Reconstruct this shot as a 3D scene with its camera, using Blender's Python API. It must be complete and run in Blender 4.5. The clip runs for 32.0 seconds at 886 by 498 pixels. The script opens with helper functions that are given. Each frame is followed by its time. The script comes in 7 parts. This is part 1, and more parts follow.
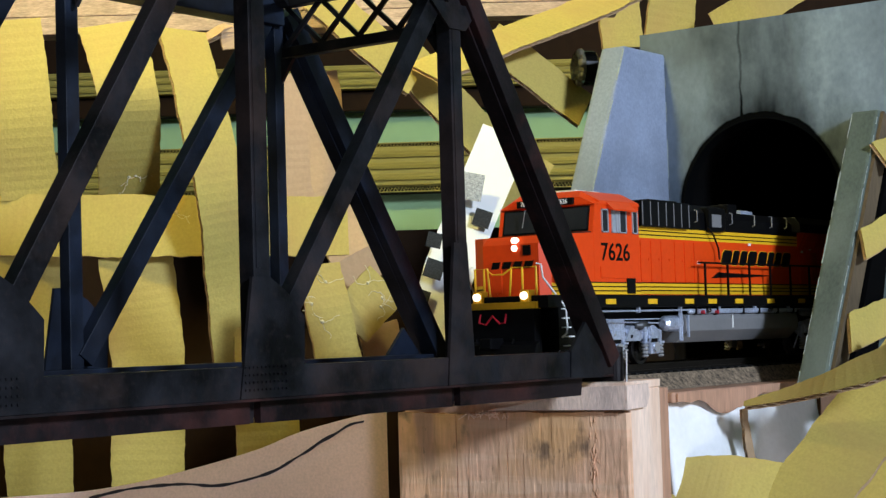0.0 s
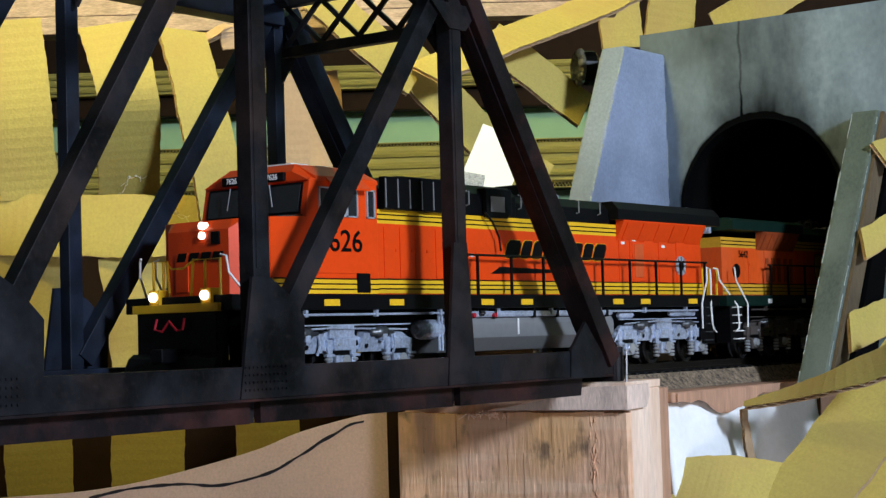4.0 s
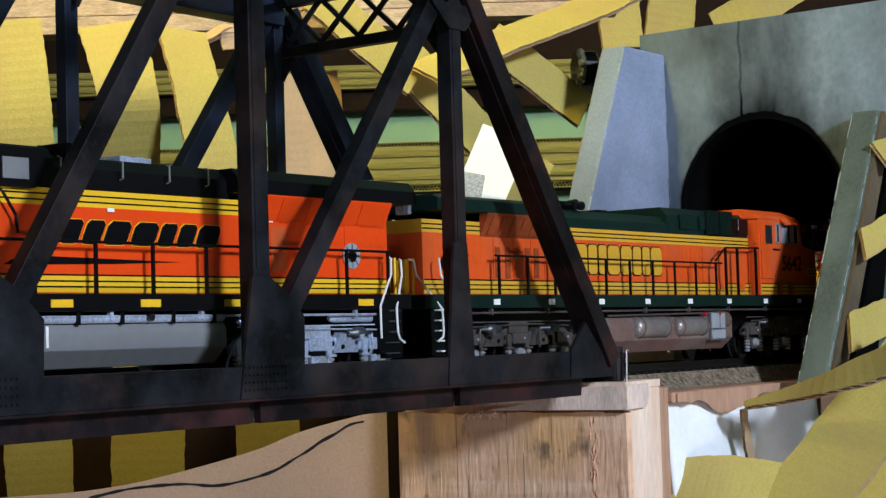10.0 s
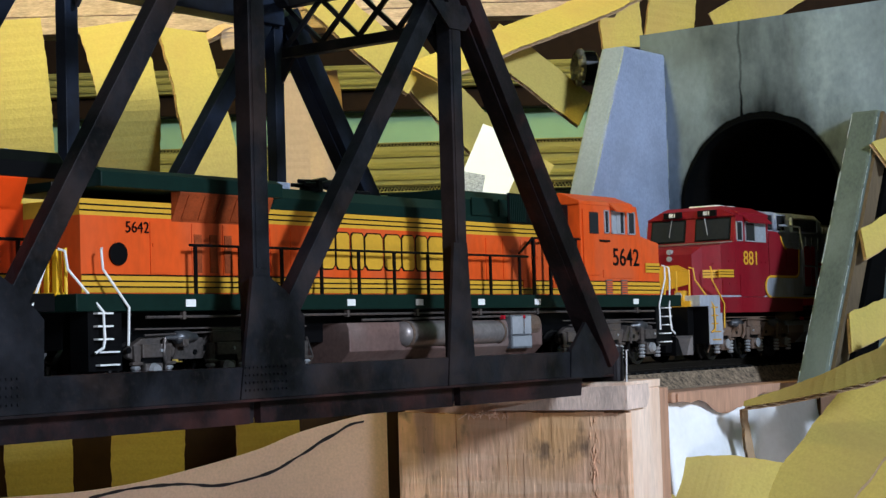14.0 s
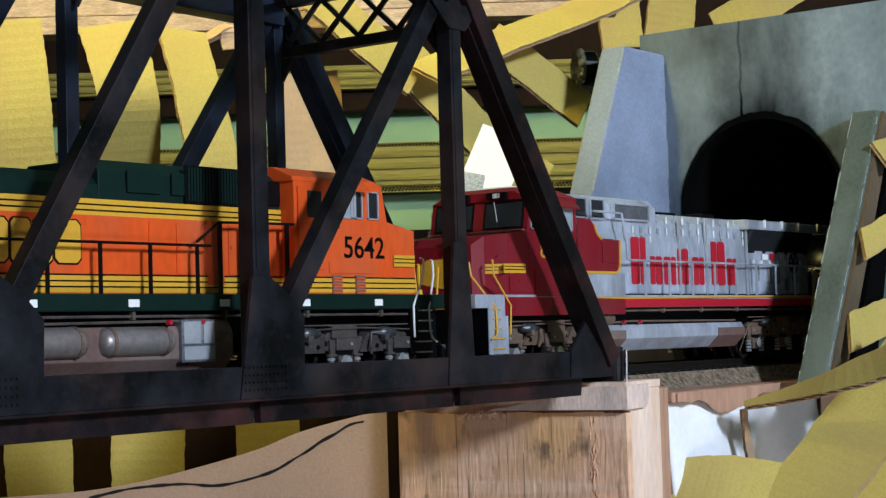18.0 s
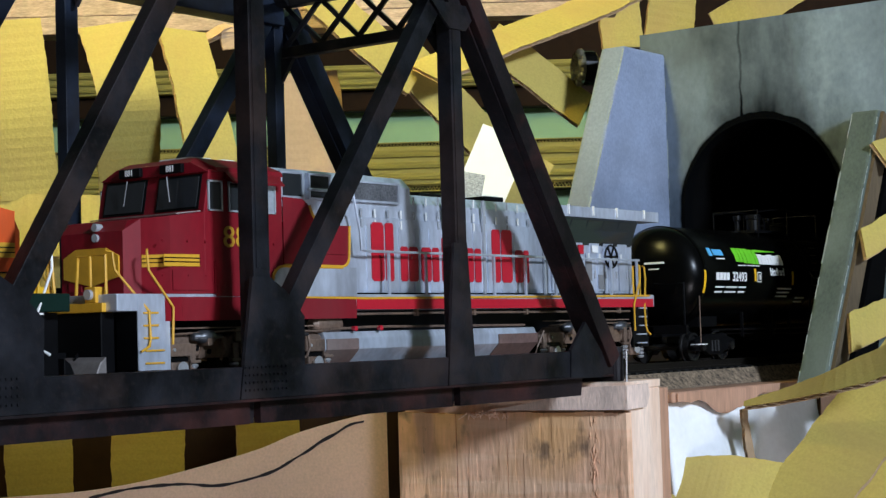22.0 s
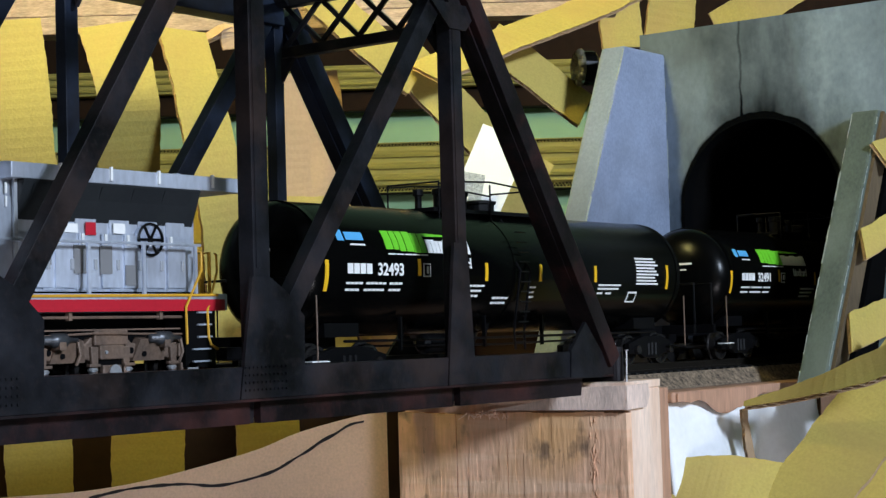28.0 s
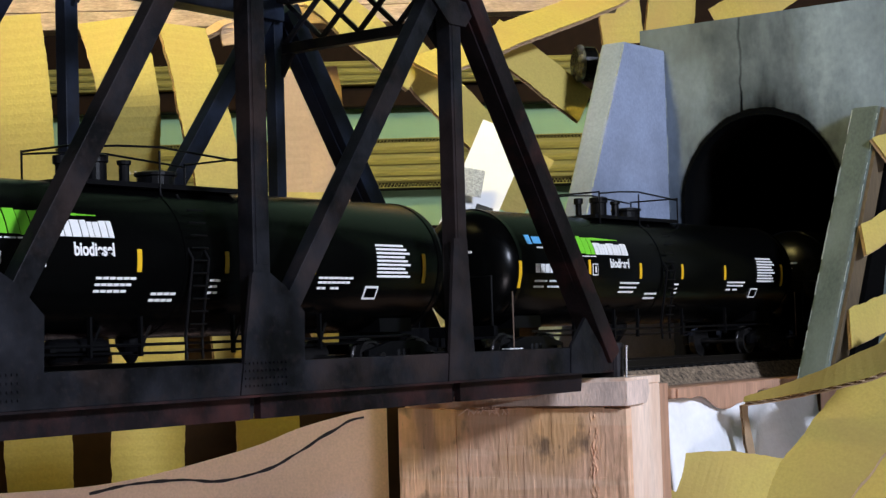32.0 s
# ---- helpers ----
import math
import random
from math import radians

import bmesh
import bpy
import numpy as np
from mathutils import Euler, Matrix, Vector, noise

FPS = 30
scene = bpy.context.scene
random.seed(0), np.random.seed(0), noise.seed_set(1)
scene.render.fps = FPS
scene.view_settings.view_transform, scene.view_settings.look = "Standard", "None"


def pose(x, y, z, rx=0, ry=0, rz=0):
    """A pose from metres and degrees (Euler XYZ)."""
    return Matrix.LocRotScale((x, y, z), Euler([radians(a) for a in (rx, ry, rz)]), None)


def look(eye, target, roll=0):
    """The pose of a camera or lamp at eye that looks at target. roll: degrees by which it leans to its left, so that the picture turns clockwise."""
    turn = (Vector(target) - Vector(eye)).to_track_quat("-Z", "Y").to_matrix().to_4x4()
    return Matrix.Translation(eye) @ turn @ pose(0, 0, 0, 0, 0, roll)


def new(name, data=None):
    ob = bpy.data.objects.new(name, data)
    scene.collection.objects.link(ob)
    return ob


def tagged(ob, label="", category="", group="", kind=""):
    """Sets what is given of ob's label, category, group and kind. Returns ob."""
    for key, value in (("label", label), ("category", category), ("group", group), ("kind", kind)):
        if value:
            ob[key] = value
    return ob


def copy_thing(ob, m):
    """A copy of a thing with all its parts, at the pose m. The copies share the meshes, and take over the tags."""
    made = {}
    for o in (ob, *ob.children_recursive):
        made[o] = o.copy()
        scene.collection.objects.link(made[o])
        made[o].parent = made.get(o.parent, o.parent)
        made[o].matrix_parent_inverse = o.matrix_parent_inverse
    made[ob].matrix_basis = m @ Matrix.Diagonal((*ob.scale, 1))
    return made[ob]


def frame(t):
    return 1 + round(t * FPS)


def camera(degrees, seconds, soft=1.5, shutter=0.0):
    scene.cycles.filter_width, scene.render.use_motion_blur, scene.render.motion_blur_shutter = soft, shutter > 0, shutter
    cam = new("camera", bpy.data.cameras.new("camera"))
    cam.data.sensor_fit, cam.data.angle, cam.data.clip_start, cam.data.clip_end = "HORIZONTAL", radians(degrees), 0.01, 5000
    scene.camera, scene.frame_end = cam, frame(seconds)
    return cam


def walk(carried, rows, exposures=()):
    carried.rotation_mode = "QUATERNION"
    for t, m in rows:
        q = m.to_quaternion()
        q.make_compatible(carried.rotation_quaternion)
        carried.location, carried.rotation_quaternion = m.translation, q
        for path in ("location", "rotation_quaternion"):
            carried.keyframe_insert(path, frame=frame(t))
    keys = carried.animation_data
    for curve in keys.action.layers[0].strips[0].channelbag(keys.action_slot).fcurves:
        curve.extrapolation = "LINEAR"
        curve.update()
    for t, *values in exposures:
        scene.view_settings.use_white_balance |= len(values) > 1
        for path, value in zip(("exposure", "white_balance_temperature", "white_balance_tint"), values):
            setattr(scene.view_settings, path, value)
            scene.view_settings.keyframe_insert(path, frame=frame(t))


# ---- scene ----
# The track runs along x at y = 0, rail tops at z = 0; the train is O scale and runs towards -x.
cam = camera(29.058, 32.0, soft=1.4)
EYE = (-0.54007, -0.53279, 0.02076)


def aim(dx=0.0, dy=0.0):
    """The camera's pose, nudged by small angles (degrees) to the right and up."""
    return pose(*EYE, 92.8721, 1.6687, -53.2149) @ pose(0, 0, 0, dy, -dx, 0)


walk(cam, [(0, aim()), (28.6, aim()), (29.0, aim(0, -0.085)), (29.5, aim(0.062, 0)), (30.0, aim(0.062, -0.06)),
           (30.5, aim(-0.025, -0.06)), (31.0, aim(-0.065, -0.06)), (31.5, aim(-0.055, -0.155)), (32.0, aim(0, -0.14))],
     exposures=[(0.0, 0.0, 6500, 10), (28.3, 0.0, 6500, 10), (29.0, 0.0, 6600, 14), (29.6, 0.0, 6700, 18), (32.0, 0.0, 6700, 18)])

# ---- light: a white work lamp beside the camera, an unseen low fill added behind it, a warm shaded lamp over the shelves ----
world = bpy.data.worlds.new("world")
scene.world = world
world.use_nodes = True
sky = world.node_tree.nodes.new("ShaderNodeTexSky")
sky.sky_type, sky.sun_disc, sky.sun_elevation, sky.sun_rotation = "NISHITA", False, radians(35), radians(200)
world.node_tree.links.new(sky.outputs[0], world.node_tree.nodes["Background"].inputs[0])
world.node_tree.nodes["Background"].inputs[1].default_value = 0.05
scene.view_settings.exposure = 0.0


def area_lamp(name, eye, target, size, size_y, watts, colour, spread=180):
    lamp = bpy.data.lights.new(name, "AREA")
    lamp.shape, lamp.size, lamp.size_y, lamp.energy, lamp.color = "RECTANGLE", size, size_y, watts, colour
    lamp.spread = radians(spread)
    ob = new(name, lamp)
    ob.matrix_world = look(eye, target)
    return ob


area_lamp("work_lamp_light", (-0.70, -3.0, 1.15), (0.25, 0, 0.05), 0.36, 0.36, 117, (0.68, 0.81, 1.0))
# Added fill that brightens the pier and card below the bridge.
area_lamp("low_fill_light", (-0.90, -1.95, -0.84), (0.22, 0, -0.03), 0.4, 0.4, 13.5, (0.97, 0.94, 1.0))
area_lamp("shelf_lamp_light", (-0.42, 0.22, 0.95), (0.55, 0.36, 0.22), 0.13, 0.13, 2.05, (1.0, 0.88, 0.32), 56)


# ---- materials ----
def mat(name, colour, rough=0.6, metal=0.0, vary=0.15, scale=60.0, bump=0.1, fine=8.0, spec=0.5, stretch=(1, 1, 1), each=0.0, dirt=None, dirt_amount=0.0, dirt_scale=25.0, coat=0.0):
    """A surface with grain at two scales, relief, stains of a second colour and a shade of its own for each piece."""
    m = bpy.data.materials.new(name)
    m.use_nodes = True
    n, l = m.node_tree.nodes, m.node_tree.links
    b = n["Principled BSDF"]
    b.inputs["Roughness"].default_value, b.inputs["Metallic"].default_value = rough, metal
    b.inputs["Specular IOR Level"].default_value = spec
    b.inputs["Coat Weight"].default_value = coat
    co, mp = n.new("ShaderNodeTexCoord"), n.new("ShaderNodeMapping")
    mp.inputs["Scale"].default_value = stretch
    l.new(co.outputs["Object"], mp.inputs["Vector"])
    big, small = n.new("ShaderNodeTexNoise"), n.new("ShaderNodeTexNoise")
    for t, s in ((big, scale), (small, scale * fine)):
        t.inputs["Scale"].default_value, t.inputs["Detail"].default_value = s, 5
        l.new(mp.outputs[0], t.inputs["Vector"])
    add = n.new("ShaderNodeMath")
    add.operation = "ADD"
    l.new(big.outputs["Fac"], add.inputs[0])
    l.new(small.outputs["Fac"], add.inputs[1])
    ramp = n.new("ShaderNodeMapRange")
    ramp.inputs["From Min"].default_value, ramp.inputs["From Max"].default_value = 0.6, 1.4
    ramp.inputs["To Min"].default_value, ramp.inputs["To Max"].default_value = 1 - vary, 1 + vary
    l.new(add.outputs[0], ramp.inputs["Value"])
    last = ramp.outputs[0]
    if each:
        info, one = n.new("ShaderNodeObjectInfo"), n.new("ShaderNodeMapRange")
        one.inputs["To Min"].default_value, one.inputs["To Max"].default_value = 1 - each, 1 + each
        l.new(info.outputs["Random"], one.inputs["Value"])
        mul = n.new("ShaderNodeMath")
        mul.operation = "MULTIPLY"
        l.new(last, mul.inputs[0])
        l.new(one.outputs[0], mul.inputs[1])
        last = mul.outputs[0]
    tint = n.new("ShaderNodeVectorMath")
    tint.operation = "SCALE"
    tint.inputs[0].default_value = colour[:3]
    l.new(last, tint.inputs["Scale"])
    out = tint.outputs[0]
    if dirt:
        spot, cut, mix = n.new("ShaderNodeTexNoise"), n.new("ShaderNodeMapRange"), n.new("ShaderNodeMix")
        spot.inputs["Scale"].default_value, spot.inputs["Detail"].default_value = dirt_scale, 6
        l.new(mp.outputs[0], spot.inputs["Vector"])
        cut.inputs["From Min"].default_value, cut.inputs["From Max"].default_value = 0.45, 0.75
        cut.inputs["To Max"].default_value = dirt_amount
        l.new(spot.outputs["Fac"], cut.inputs["Value"])
        mix.data_type = "RGBA"
        l.new(cut.outputs[0], mix.inputs["Factor"])
        l.new(out, mix.inputs["A"])
        mix.inputs["B"].default_value = (*dirt, 1)
        out = mix.outputs["Result"]
    l.new(out, b.inputs["Base Color"])
    if bump:
        bp = n.new("ShaderNodeBump")
        bp.inputs["Strength"].default_value, bp.inputs["Distance"].default_value = bump, 0.0006
        l.new(small.outputs["Fac"], bp.inputs["Height"])
        l.new(bp.outputs[0], b.inputs["Normal"])
    return m


def glow(name, colour, strength):
    m = bpy.data.materials.new(name)
    m.use_nodes = True
    b = m.node_tree.nodes["Principled BSDF"]
    b.inputs["Base Color"].default_value = (*colour, 1)
    b.inputs["Emission Color"].default_value, b.inputs["Emission Strength"].default_value = (*colour, 1), strength
    return m


kraft = mat("kraft_liner", (0.47, 0.368, 0.088), 0.75, vary=0.16, scale=16, fine=34, bump=0.3, each=0.08, dirt=(0.40, 0.26, 0.085), dirt_amount=0.62, dirt_scale=17)
tan = mat("tan_liner", (0.46, 0.31, 0.18), 0.78, vary=0.12, scale=14, fine=30, bump=0.15, each=0.08, dirt=(0.36, 0.23, 0.13), dirt_amount=0.4, dirt_scale=9)
flute = mat("flute_paper", (0.52, 0.36, 0.22), 0.85, vary=0.25, scale=90, bump=0.2)
pink_card = mat("pinkish_card", (0.94, 0.70, 0.64), 0.78, vary=0.16, scale=12, fine=60, bump=0.15, dirt=(0.42, 0.28, 0.2), dirt_amount=0.4, dirt_scale=7)
def weathered(name, dark, sheen, rust, rust_amount, spec):
    """Painted plastic steelwork: blotched black, dry-brushed pale patches, rust rubbed along the members."""
    m = bpy.data.materials.new(name)
    m.use_nodes = True
    n, l = m.node_tree.nodes, m.node_tree.links
    b = n["Principled BSDF"]
    b.inputs["Specular IOR Level"].default_value = spec
    co = n.new("ShaderNodeTexCoord")

    def cloud(scale, lo, hi, out0, out1, detail=6):
        t, r = n.new("ShaderNodeTexNoise"), n.new("ShaderNodeMapRange")
        t.inputs["Scale"].default_value, t.inputs["Detail"].default_value, t.inputs["Roughness"].default_value = scale, detail, 0.62
        l.new(co.outputs["Object"], t.inputs["Vector"])
        r.inputs["From Min"].default_value, r.inputs["From Max"].default_value = lo, hi
        r.inputs["To Min"].default_value, r.inputs["To Max"].default_value = out0, out1
        l.new(t.outputs["Fac"], r.inputs["Value"])
        return r.outputs[0], t

    def blend(a, c, fac):
        x = n.new("ShaderNodeMix")
        x.data_type = "RGBA"
        l.new(fac, x.inputs["Factor"])
        for slot, v in (("A", a), ("B", c)):
            if isinstance(v, tuple):
                x.inputs[slot].default_value = (*v, 1)
            else:
                l.new(v, x.inputs[slot])
        return x.outputs["Result"]
    patch, _ = cloud(28, 0.38, 0.66, 0.0, 1.0)
    rub, _ = cloud(17, 0.47, 0.70, 0.0, rust_amount)
    grain, fine = cloud(420, 0.55, 0.78, 0.0, 0.35, 3)
    colour = blend(blend(blend(dark, sheen, patch), rust, rub), tuple(0.5 * (u + v) + 0.004 for u, v in zip(sheen, rust)), grain)
    l.new(colour, b.inputs["Base Color"])
    gloss, _ = cloud(33, 0.35, 0.65, 0.36, 0.58)
    l.new(gloss, b.inputs["Roughness"])
    bp = n.new("ShaderNodeBump")
    bp.inputs["Strength"].default_value, bp.inputs["Distance"].default_value = 0.3, 0.0004
    l.new(fine.outputs["Fac"], bp.inputs["Height"])
    l.new(bp.outputs[0], b.inputs["Normal"])
    return m


girder_black = weathered("weathered_black_plastic", (0.0022, 0.0022, 0.0028), (0.0155, 0.0163, 0.0210), (0.044, 0.027, 0.023), 0.70, 0.16)
girder_blue = weathered("blue_black_plastic", (0.0022, 0.0034, 0.0066), (0.013, 0.020, 0.038), (0.012, 0.010, 0.011), 0.35, 0.25)
girder_rust = weathered("rusty_brown_plastic", (0.0040, 0.0028, 0.0032), (0.016, 0.012, 0.014), (0.075, 0.024, 0.020), 0.85, 0.16)
concrete = mat("painted_plaster_concrete", (0.27, 0.345, 0.43), 0.85, spec=0.12, vary=0.22, scale=9, fine=30, bump=0.25, dirt=(0.075, 0.09, 0.095), dirt_amount=0.95, dirt_scale=9, stretch=(1, 1, 0.75))
concrete_light = mat("pale_plaster_concrete", (0.26, 0.31, 0.42), 0.85, spec=0.2, vary=0.2, scale=22, fine=24, bump=0.35, dirt=(0.15, 0.17, 0.21), dirt_amount=0.9, dirt_scale=16)
concrete_green = mat("greenish_plaster_concrete", (0.085, 0.112, 0.098), 0.85, vary=0.3, scale=26, fine=22, bump=0.35, dirt=(0.19, 0.23, 0.21), dirt_amount=0.7, dirt_scale=24, stretch=(1, 1, 0.4))


def sooty(m):
    """Soot that has settled in a ragged ring round the tunnel arch, and dark run-off streaks."""
    n, l = m.node_tree.nodes, m.node_tree.links
    b = n["Principled BSDF"]
    base = b.inputs["Base Color"].links[0].from_socket
    co, sep = n.new("ShaderNodeTexCoord"), n.new("ShaderNodeSeparateXYZ")
    l.new(co.outputs["Object"], sep.inputs[0])

    def op(kind, a, c=None):
        o = n.new("ShaderNodeMath")
        o.operation = kind
        for k, v in enumerate((a, c)):
            if v is not None:
                if isinstance(v, (int, float)):
                    o.inputs[k].default_value = v
                else:
                    l.new(v, o.inputs[k])
        return o.outputs[0]
    z = op("SUBTRACT", op("MAXIMUM", sep.outputs["Z"], 0.106), 0.106)
    far = op("SQRT", op("ADD", op("MULTIPLY", sep.outputs["Y"], sep.outputs["Y"]), op("MULTIPLY", z, z)))
    ragged = n.new("ShaderNodeTexNoise")
    ragged.inputs["Scale"].default_value, ragged.inputs["Detail"].default_value = 70, 8
    l.new(co.outputs["Object"], ragged.inputs["Vector"])
    edge = op("ADD", far, op("MULTIPLY", op("SUBTRACT", ragged.outputs["Fac"], 0.5), 0.0045))
    veil = []
    for r0, r1, full in ((0.0592, 0.0642, 1.0), (0.0600, 0.0960, 0.45)):
        ring = n.new("ShaderNodeMapRange")
        ring.inputs["From Min"].default_value, ring.inputs["From Max"].default_value = r0, r1
        ring.inputs["To Min"].default_value, ring.inputs["To Max"].default_value = full, 0.0
        l.new(edge, ring.inputs["Value"])
        veil.append(ring.outputs[0])
    lip = n.new("ShaderNodeMapRange")       # the lip and the soffit are black all over
    lip.inputs["From Min"].default_value, lip.inputs["From Max"].default_value = 0.0598, 0.0622
    lip.inputs["To Min"].default_value, lip.inputs["To Max"].default_value = 1.0, 0.0
    l.new(far, lip.inputs["Value"])
    band = n.new("ShaderNodeMapRange")      # smoke has blackened a broad band of wall above the arch
    band.inputs["From Min"].default_value, band.inputs["From Max"].default_value = 0.028, 0.046
    band.inputs["To Min"].default_value, band.inputs["To Max"].default_value = 0.42, 0.0
    drift = op("MULTIPLY", op("SUBTRACT", ragged.outputs["Fac"], 0.5), 0.022)
    l.new(op("ADD", op("ABSOLUTE", op("SUBTRACT", sep.outputs["Y"], -0.005)), drift), band.inputs["Value"])
    soot_cover = op("ADD", op("ADD", op("ADD", veil[0], veil[1]), lip.outputs[0]), band.outputs[0])
    wave = n.new("ShaderNodeTexNoise")
    wave.inputs["Scale"].default_value, wave.inputs["Detail"].default_value = 1.0, 4
    mp = n.new("ShaderNodeMapping")
    mp.inputs["Scale"].default_value = (30, 30, 9)
    l.new(co.outputs["Object"], mp.inputs["Vector"])
    l.new(mp.outputs[0], wave.inputs["Vector"])
    streak = n.new("ShaderNodeMapRange")
    streak.inputs["From Min"].default_value, streak.inputs["From Max"].default_value = 0.5, 0.68
    streak.inputs["To Max"].default_value = 0.24
    l.new(wave.outputs["Fac"], streak.inputs["Value"])
    crack = n.new("ShaderNodeMapRange")
    crack.inputs["From Min"].default_value, crack.inputs["From Max"].default_value = 0.0, 0.0015
    crack.inputs["To Min"].default_value, crack.inputs["To Max"].default_value = 0.34, 0.0
    l.new(op("ABSOLUTE", op("SUBTRACT", sep.outputs["Y"], op("ADD", 0.0085, op("MULTIPLY", ragged.outputs["Fac"], 0.006)))), crack.inputs["Value"])
    amount = op("MINIMUM", op("ADD", op("ADD", soot_cover, streak.outputs[0]), crack.outputs[0]), 1.0)
    l.new(op("MULTIPLY", op("SUBTRACT", 1.0, amount), 0.12), b.inputs["Specular IOR Level"])
    mix = n.new("ShaderNodeMix")
    mix.data_type = "RGBA"
    l.new(amount, mix.inputs["Factor"])
    l.new(base, mix.inputs["A"])
    mix.inputs["B"].default_value = (0.0030, 0.0033, 0.0036, 1)
    l.new(mix.outputs["Result"], b.inputs["Base Color"])


edge_white = mat("bare_plaster_edge", (0.29, 0.33, 0.32), 0.85, vary=0.35, scale=120, bump=0.4)
# Flat black that carries the dark of the tunnel bore and the wing gap.
shade_black = mat("flat_shade_black", (0.004, 0.004, 0.004), 0.95, bump=0, spec=0.0)
sooty(concrete)
pine = mat("pale_pine", (0.97, 0.74, 0.59), 0.75, vary=0.2, scale=80, fine=6, bump=0.5, stretch=(1, 1, 0.22), dirt=(0.62, 0.36, 0.22), dirt_amount=0.7, dirt_scale=40)
rough_pine = mat("rough_sawn_pine", (0.83, 0.50, 0.325), 0.85, vary=0.26, scale=130, fine=4, bump=0.9, stretch=(1, 1, 0.16), each=0.04, dirt=(0.50, 0.30, 0.16), dirt_amount=0.5, dirt_scale=42, spec=0.2)


def split_grain(m):
    """Thin dark splits along the grain, black saw stains and paler bands left by the blade."""
    n, l = m.node_tree.nodes, m.node_tree.links
    b = n["Principled BSDF"]
    base = b.inputs["Base Color"].links[0].from_socket
    co = n.new("ShaderNodeTexCoord")

    def layer(stretch, lo, hi, out1, detail=4):
        mp, t, r = n.new("ShaderNodeMapping"), n.new("ShaderNodeTexNoise"), n.new("ShaderNodeMapRange")
        mp.inputs["Scale"].default_value = stretch
        t.inputs["Scale"].default_value, t.inputs["Detail"].default_value = 1.0, detail
        r.inputs["From Min"].default_value, r.inputs["From Max"].default_value = lo, hi
        r.inputs["To Max"].default_value = out1
        l.new(co.outputs["Object"], mp.inputs["Vector"])
        l.new(mp.outputs[0], t.inputs["Vector"])
        l.new(t.outputs["Fac"], r.inputs["Value"])
        return r.outputs[0]
    for amount, colour in ((layer((9, 9, 120), 0.50, 0.60, 0.45), (0.90, 0.64, 0.45)), (layer((60, 60, 70), 0.55, 0.66, 0.35), (0.52, 0.30, 0.17)),
                           (layer((230, 230, 22), 0.64, 0.74, 0.55), (0.13, 0.060, 0.030)), (layer((14, 14, 9), 0.47, 0.62, 0.65), (0.74, 0.41, 0.16)),
                           (layer((55, 55, 34), 0.62, 0.72, 0.7, 8), (0.060, 0.048, 0.045)), (layer((420, 420, 120), 0.66, 0.74, 0.5), (0.12, 0.06, 0.035))):
        mix = n.new("ShaderNodeMix")
        mix.data_type = "RGBA"
        l.new(amount, mix.inputs["Factor"])
        l.new(base, mix.inputs["A"])
        mix.inputs["B"].default_value = (*colour, 1)
        base = mix.outputs["Result"]
    l.new(base, b.inputs["Base Color"])


split_grain(rough_pine)
red_wood = mat("reddish_plywood", (0.46, 0.255, 0.165), 0.7, vary=0.3, scale=70, bump=0.4, stretch=(1, 1, 0.12), dirt=(0.62, 0.36, 0.24), dirt_amount=0.6, dirt_scale=50)
raw_edge = mat("raw_brown_board_edge", (0.11, 0.078, 0.042), 0.8, vary=0.3, scale=40, bump=0.3, stretch=(1, 1, 0.3))
cork = mat("cork_roadbed", (0.20, 0.145, 0.095), 0.9, vary=1.3, scale=330, fine=3, bump=0.9)
plaster = mat("white_plaster_cloth", (0.88, 0.89, 0.91), 0.8, vary=0.06, scale=30, bump=0.6)
white_paper = mat("white_paper", (0.85, 0.85, 0.83), 0.7, vary=0.03, scale=20, bump=0.05)
gauze = mat("black_gauze", (0.02, 0.022, 0.025), 0.8, vary=0.5, scale=500, fine=2, bump=0.8)
particle = mat("particle_board", (0.44, 0.31, 0.22), 0.8, vary=0.45, scale=50, fine=5, bump=0.4, stretch=(1, 1, 5))
green_wall = mat("green_wall_paint", (0.27, 0.43, 0.22), 0.7, vary=0.06, scale=5, bump=0.1)
# Brown of the dark boards, also used to darken the gaps behind the web.
dark_wood_and_gap = mat("dark_brown_wood_and_gap", (0.017, 0.0075, 0.0024), 0.7, spec=0.1, vary=0.3, scale=12, bump=0.2)
rib_wood = mat("yellow_ribbed_board", (0.30, 0.24, 0.045), 0.7, vary=0.2, scale=9, fine=9, bump=0.2, stretch=(0.3, 0.3, 6))
tie_plastic = mat("black_tie_plastic", (0.006, 0.0052, 0.005), 0.6, vary=0.3, scale=90, bump=0.3)
rail_steel = mat("rail_steel", (0.05, 0.042, 0.036), 0.35, 0.8, vary=0.3, scale=120, bump=0.1)
marker = mat("black_marker", (0.02, 0.018, 0.03), 0.6, vary=0.4, scale=200, bump=0)
wall_paint = mat("room_wall_paint", (0.16, 0.15, 0.13), 0.8, vary=0.05, scale=3, bump=0.1)
floor_paint = mat("concrete_floor", (0.07, 0.065, 0.06), 0.7, vary=0.2, scale=6, bump=0.3)
ceiling_paint = mat("ceiling_paint", (0.2, 0.19, 0.18), 0.8, vary=0.04, scale=3, bump=0.1)
hot_glue = mat("hot_glue", (0.70, 0.62, 0.40), 0.22, vary=0.1, scale=300, bump=0.1, coat=0.5)
clear_glue = mat("clear_dried_glue", (0.10, 0.09, 0.06), 0.12, vary=0.4, scale=300, bump=0.3, coat=0.6)
orange = mat("orange_enamel", (0.76, 0.060, 0.005), 0.38, vary=0.07, scale=40, bump=0.03, spec=0.35)
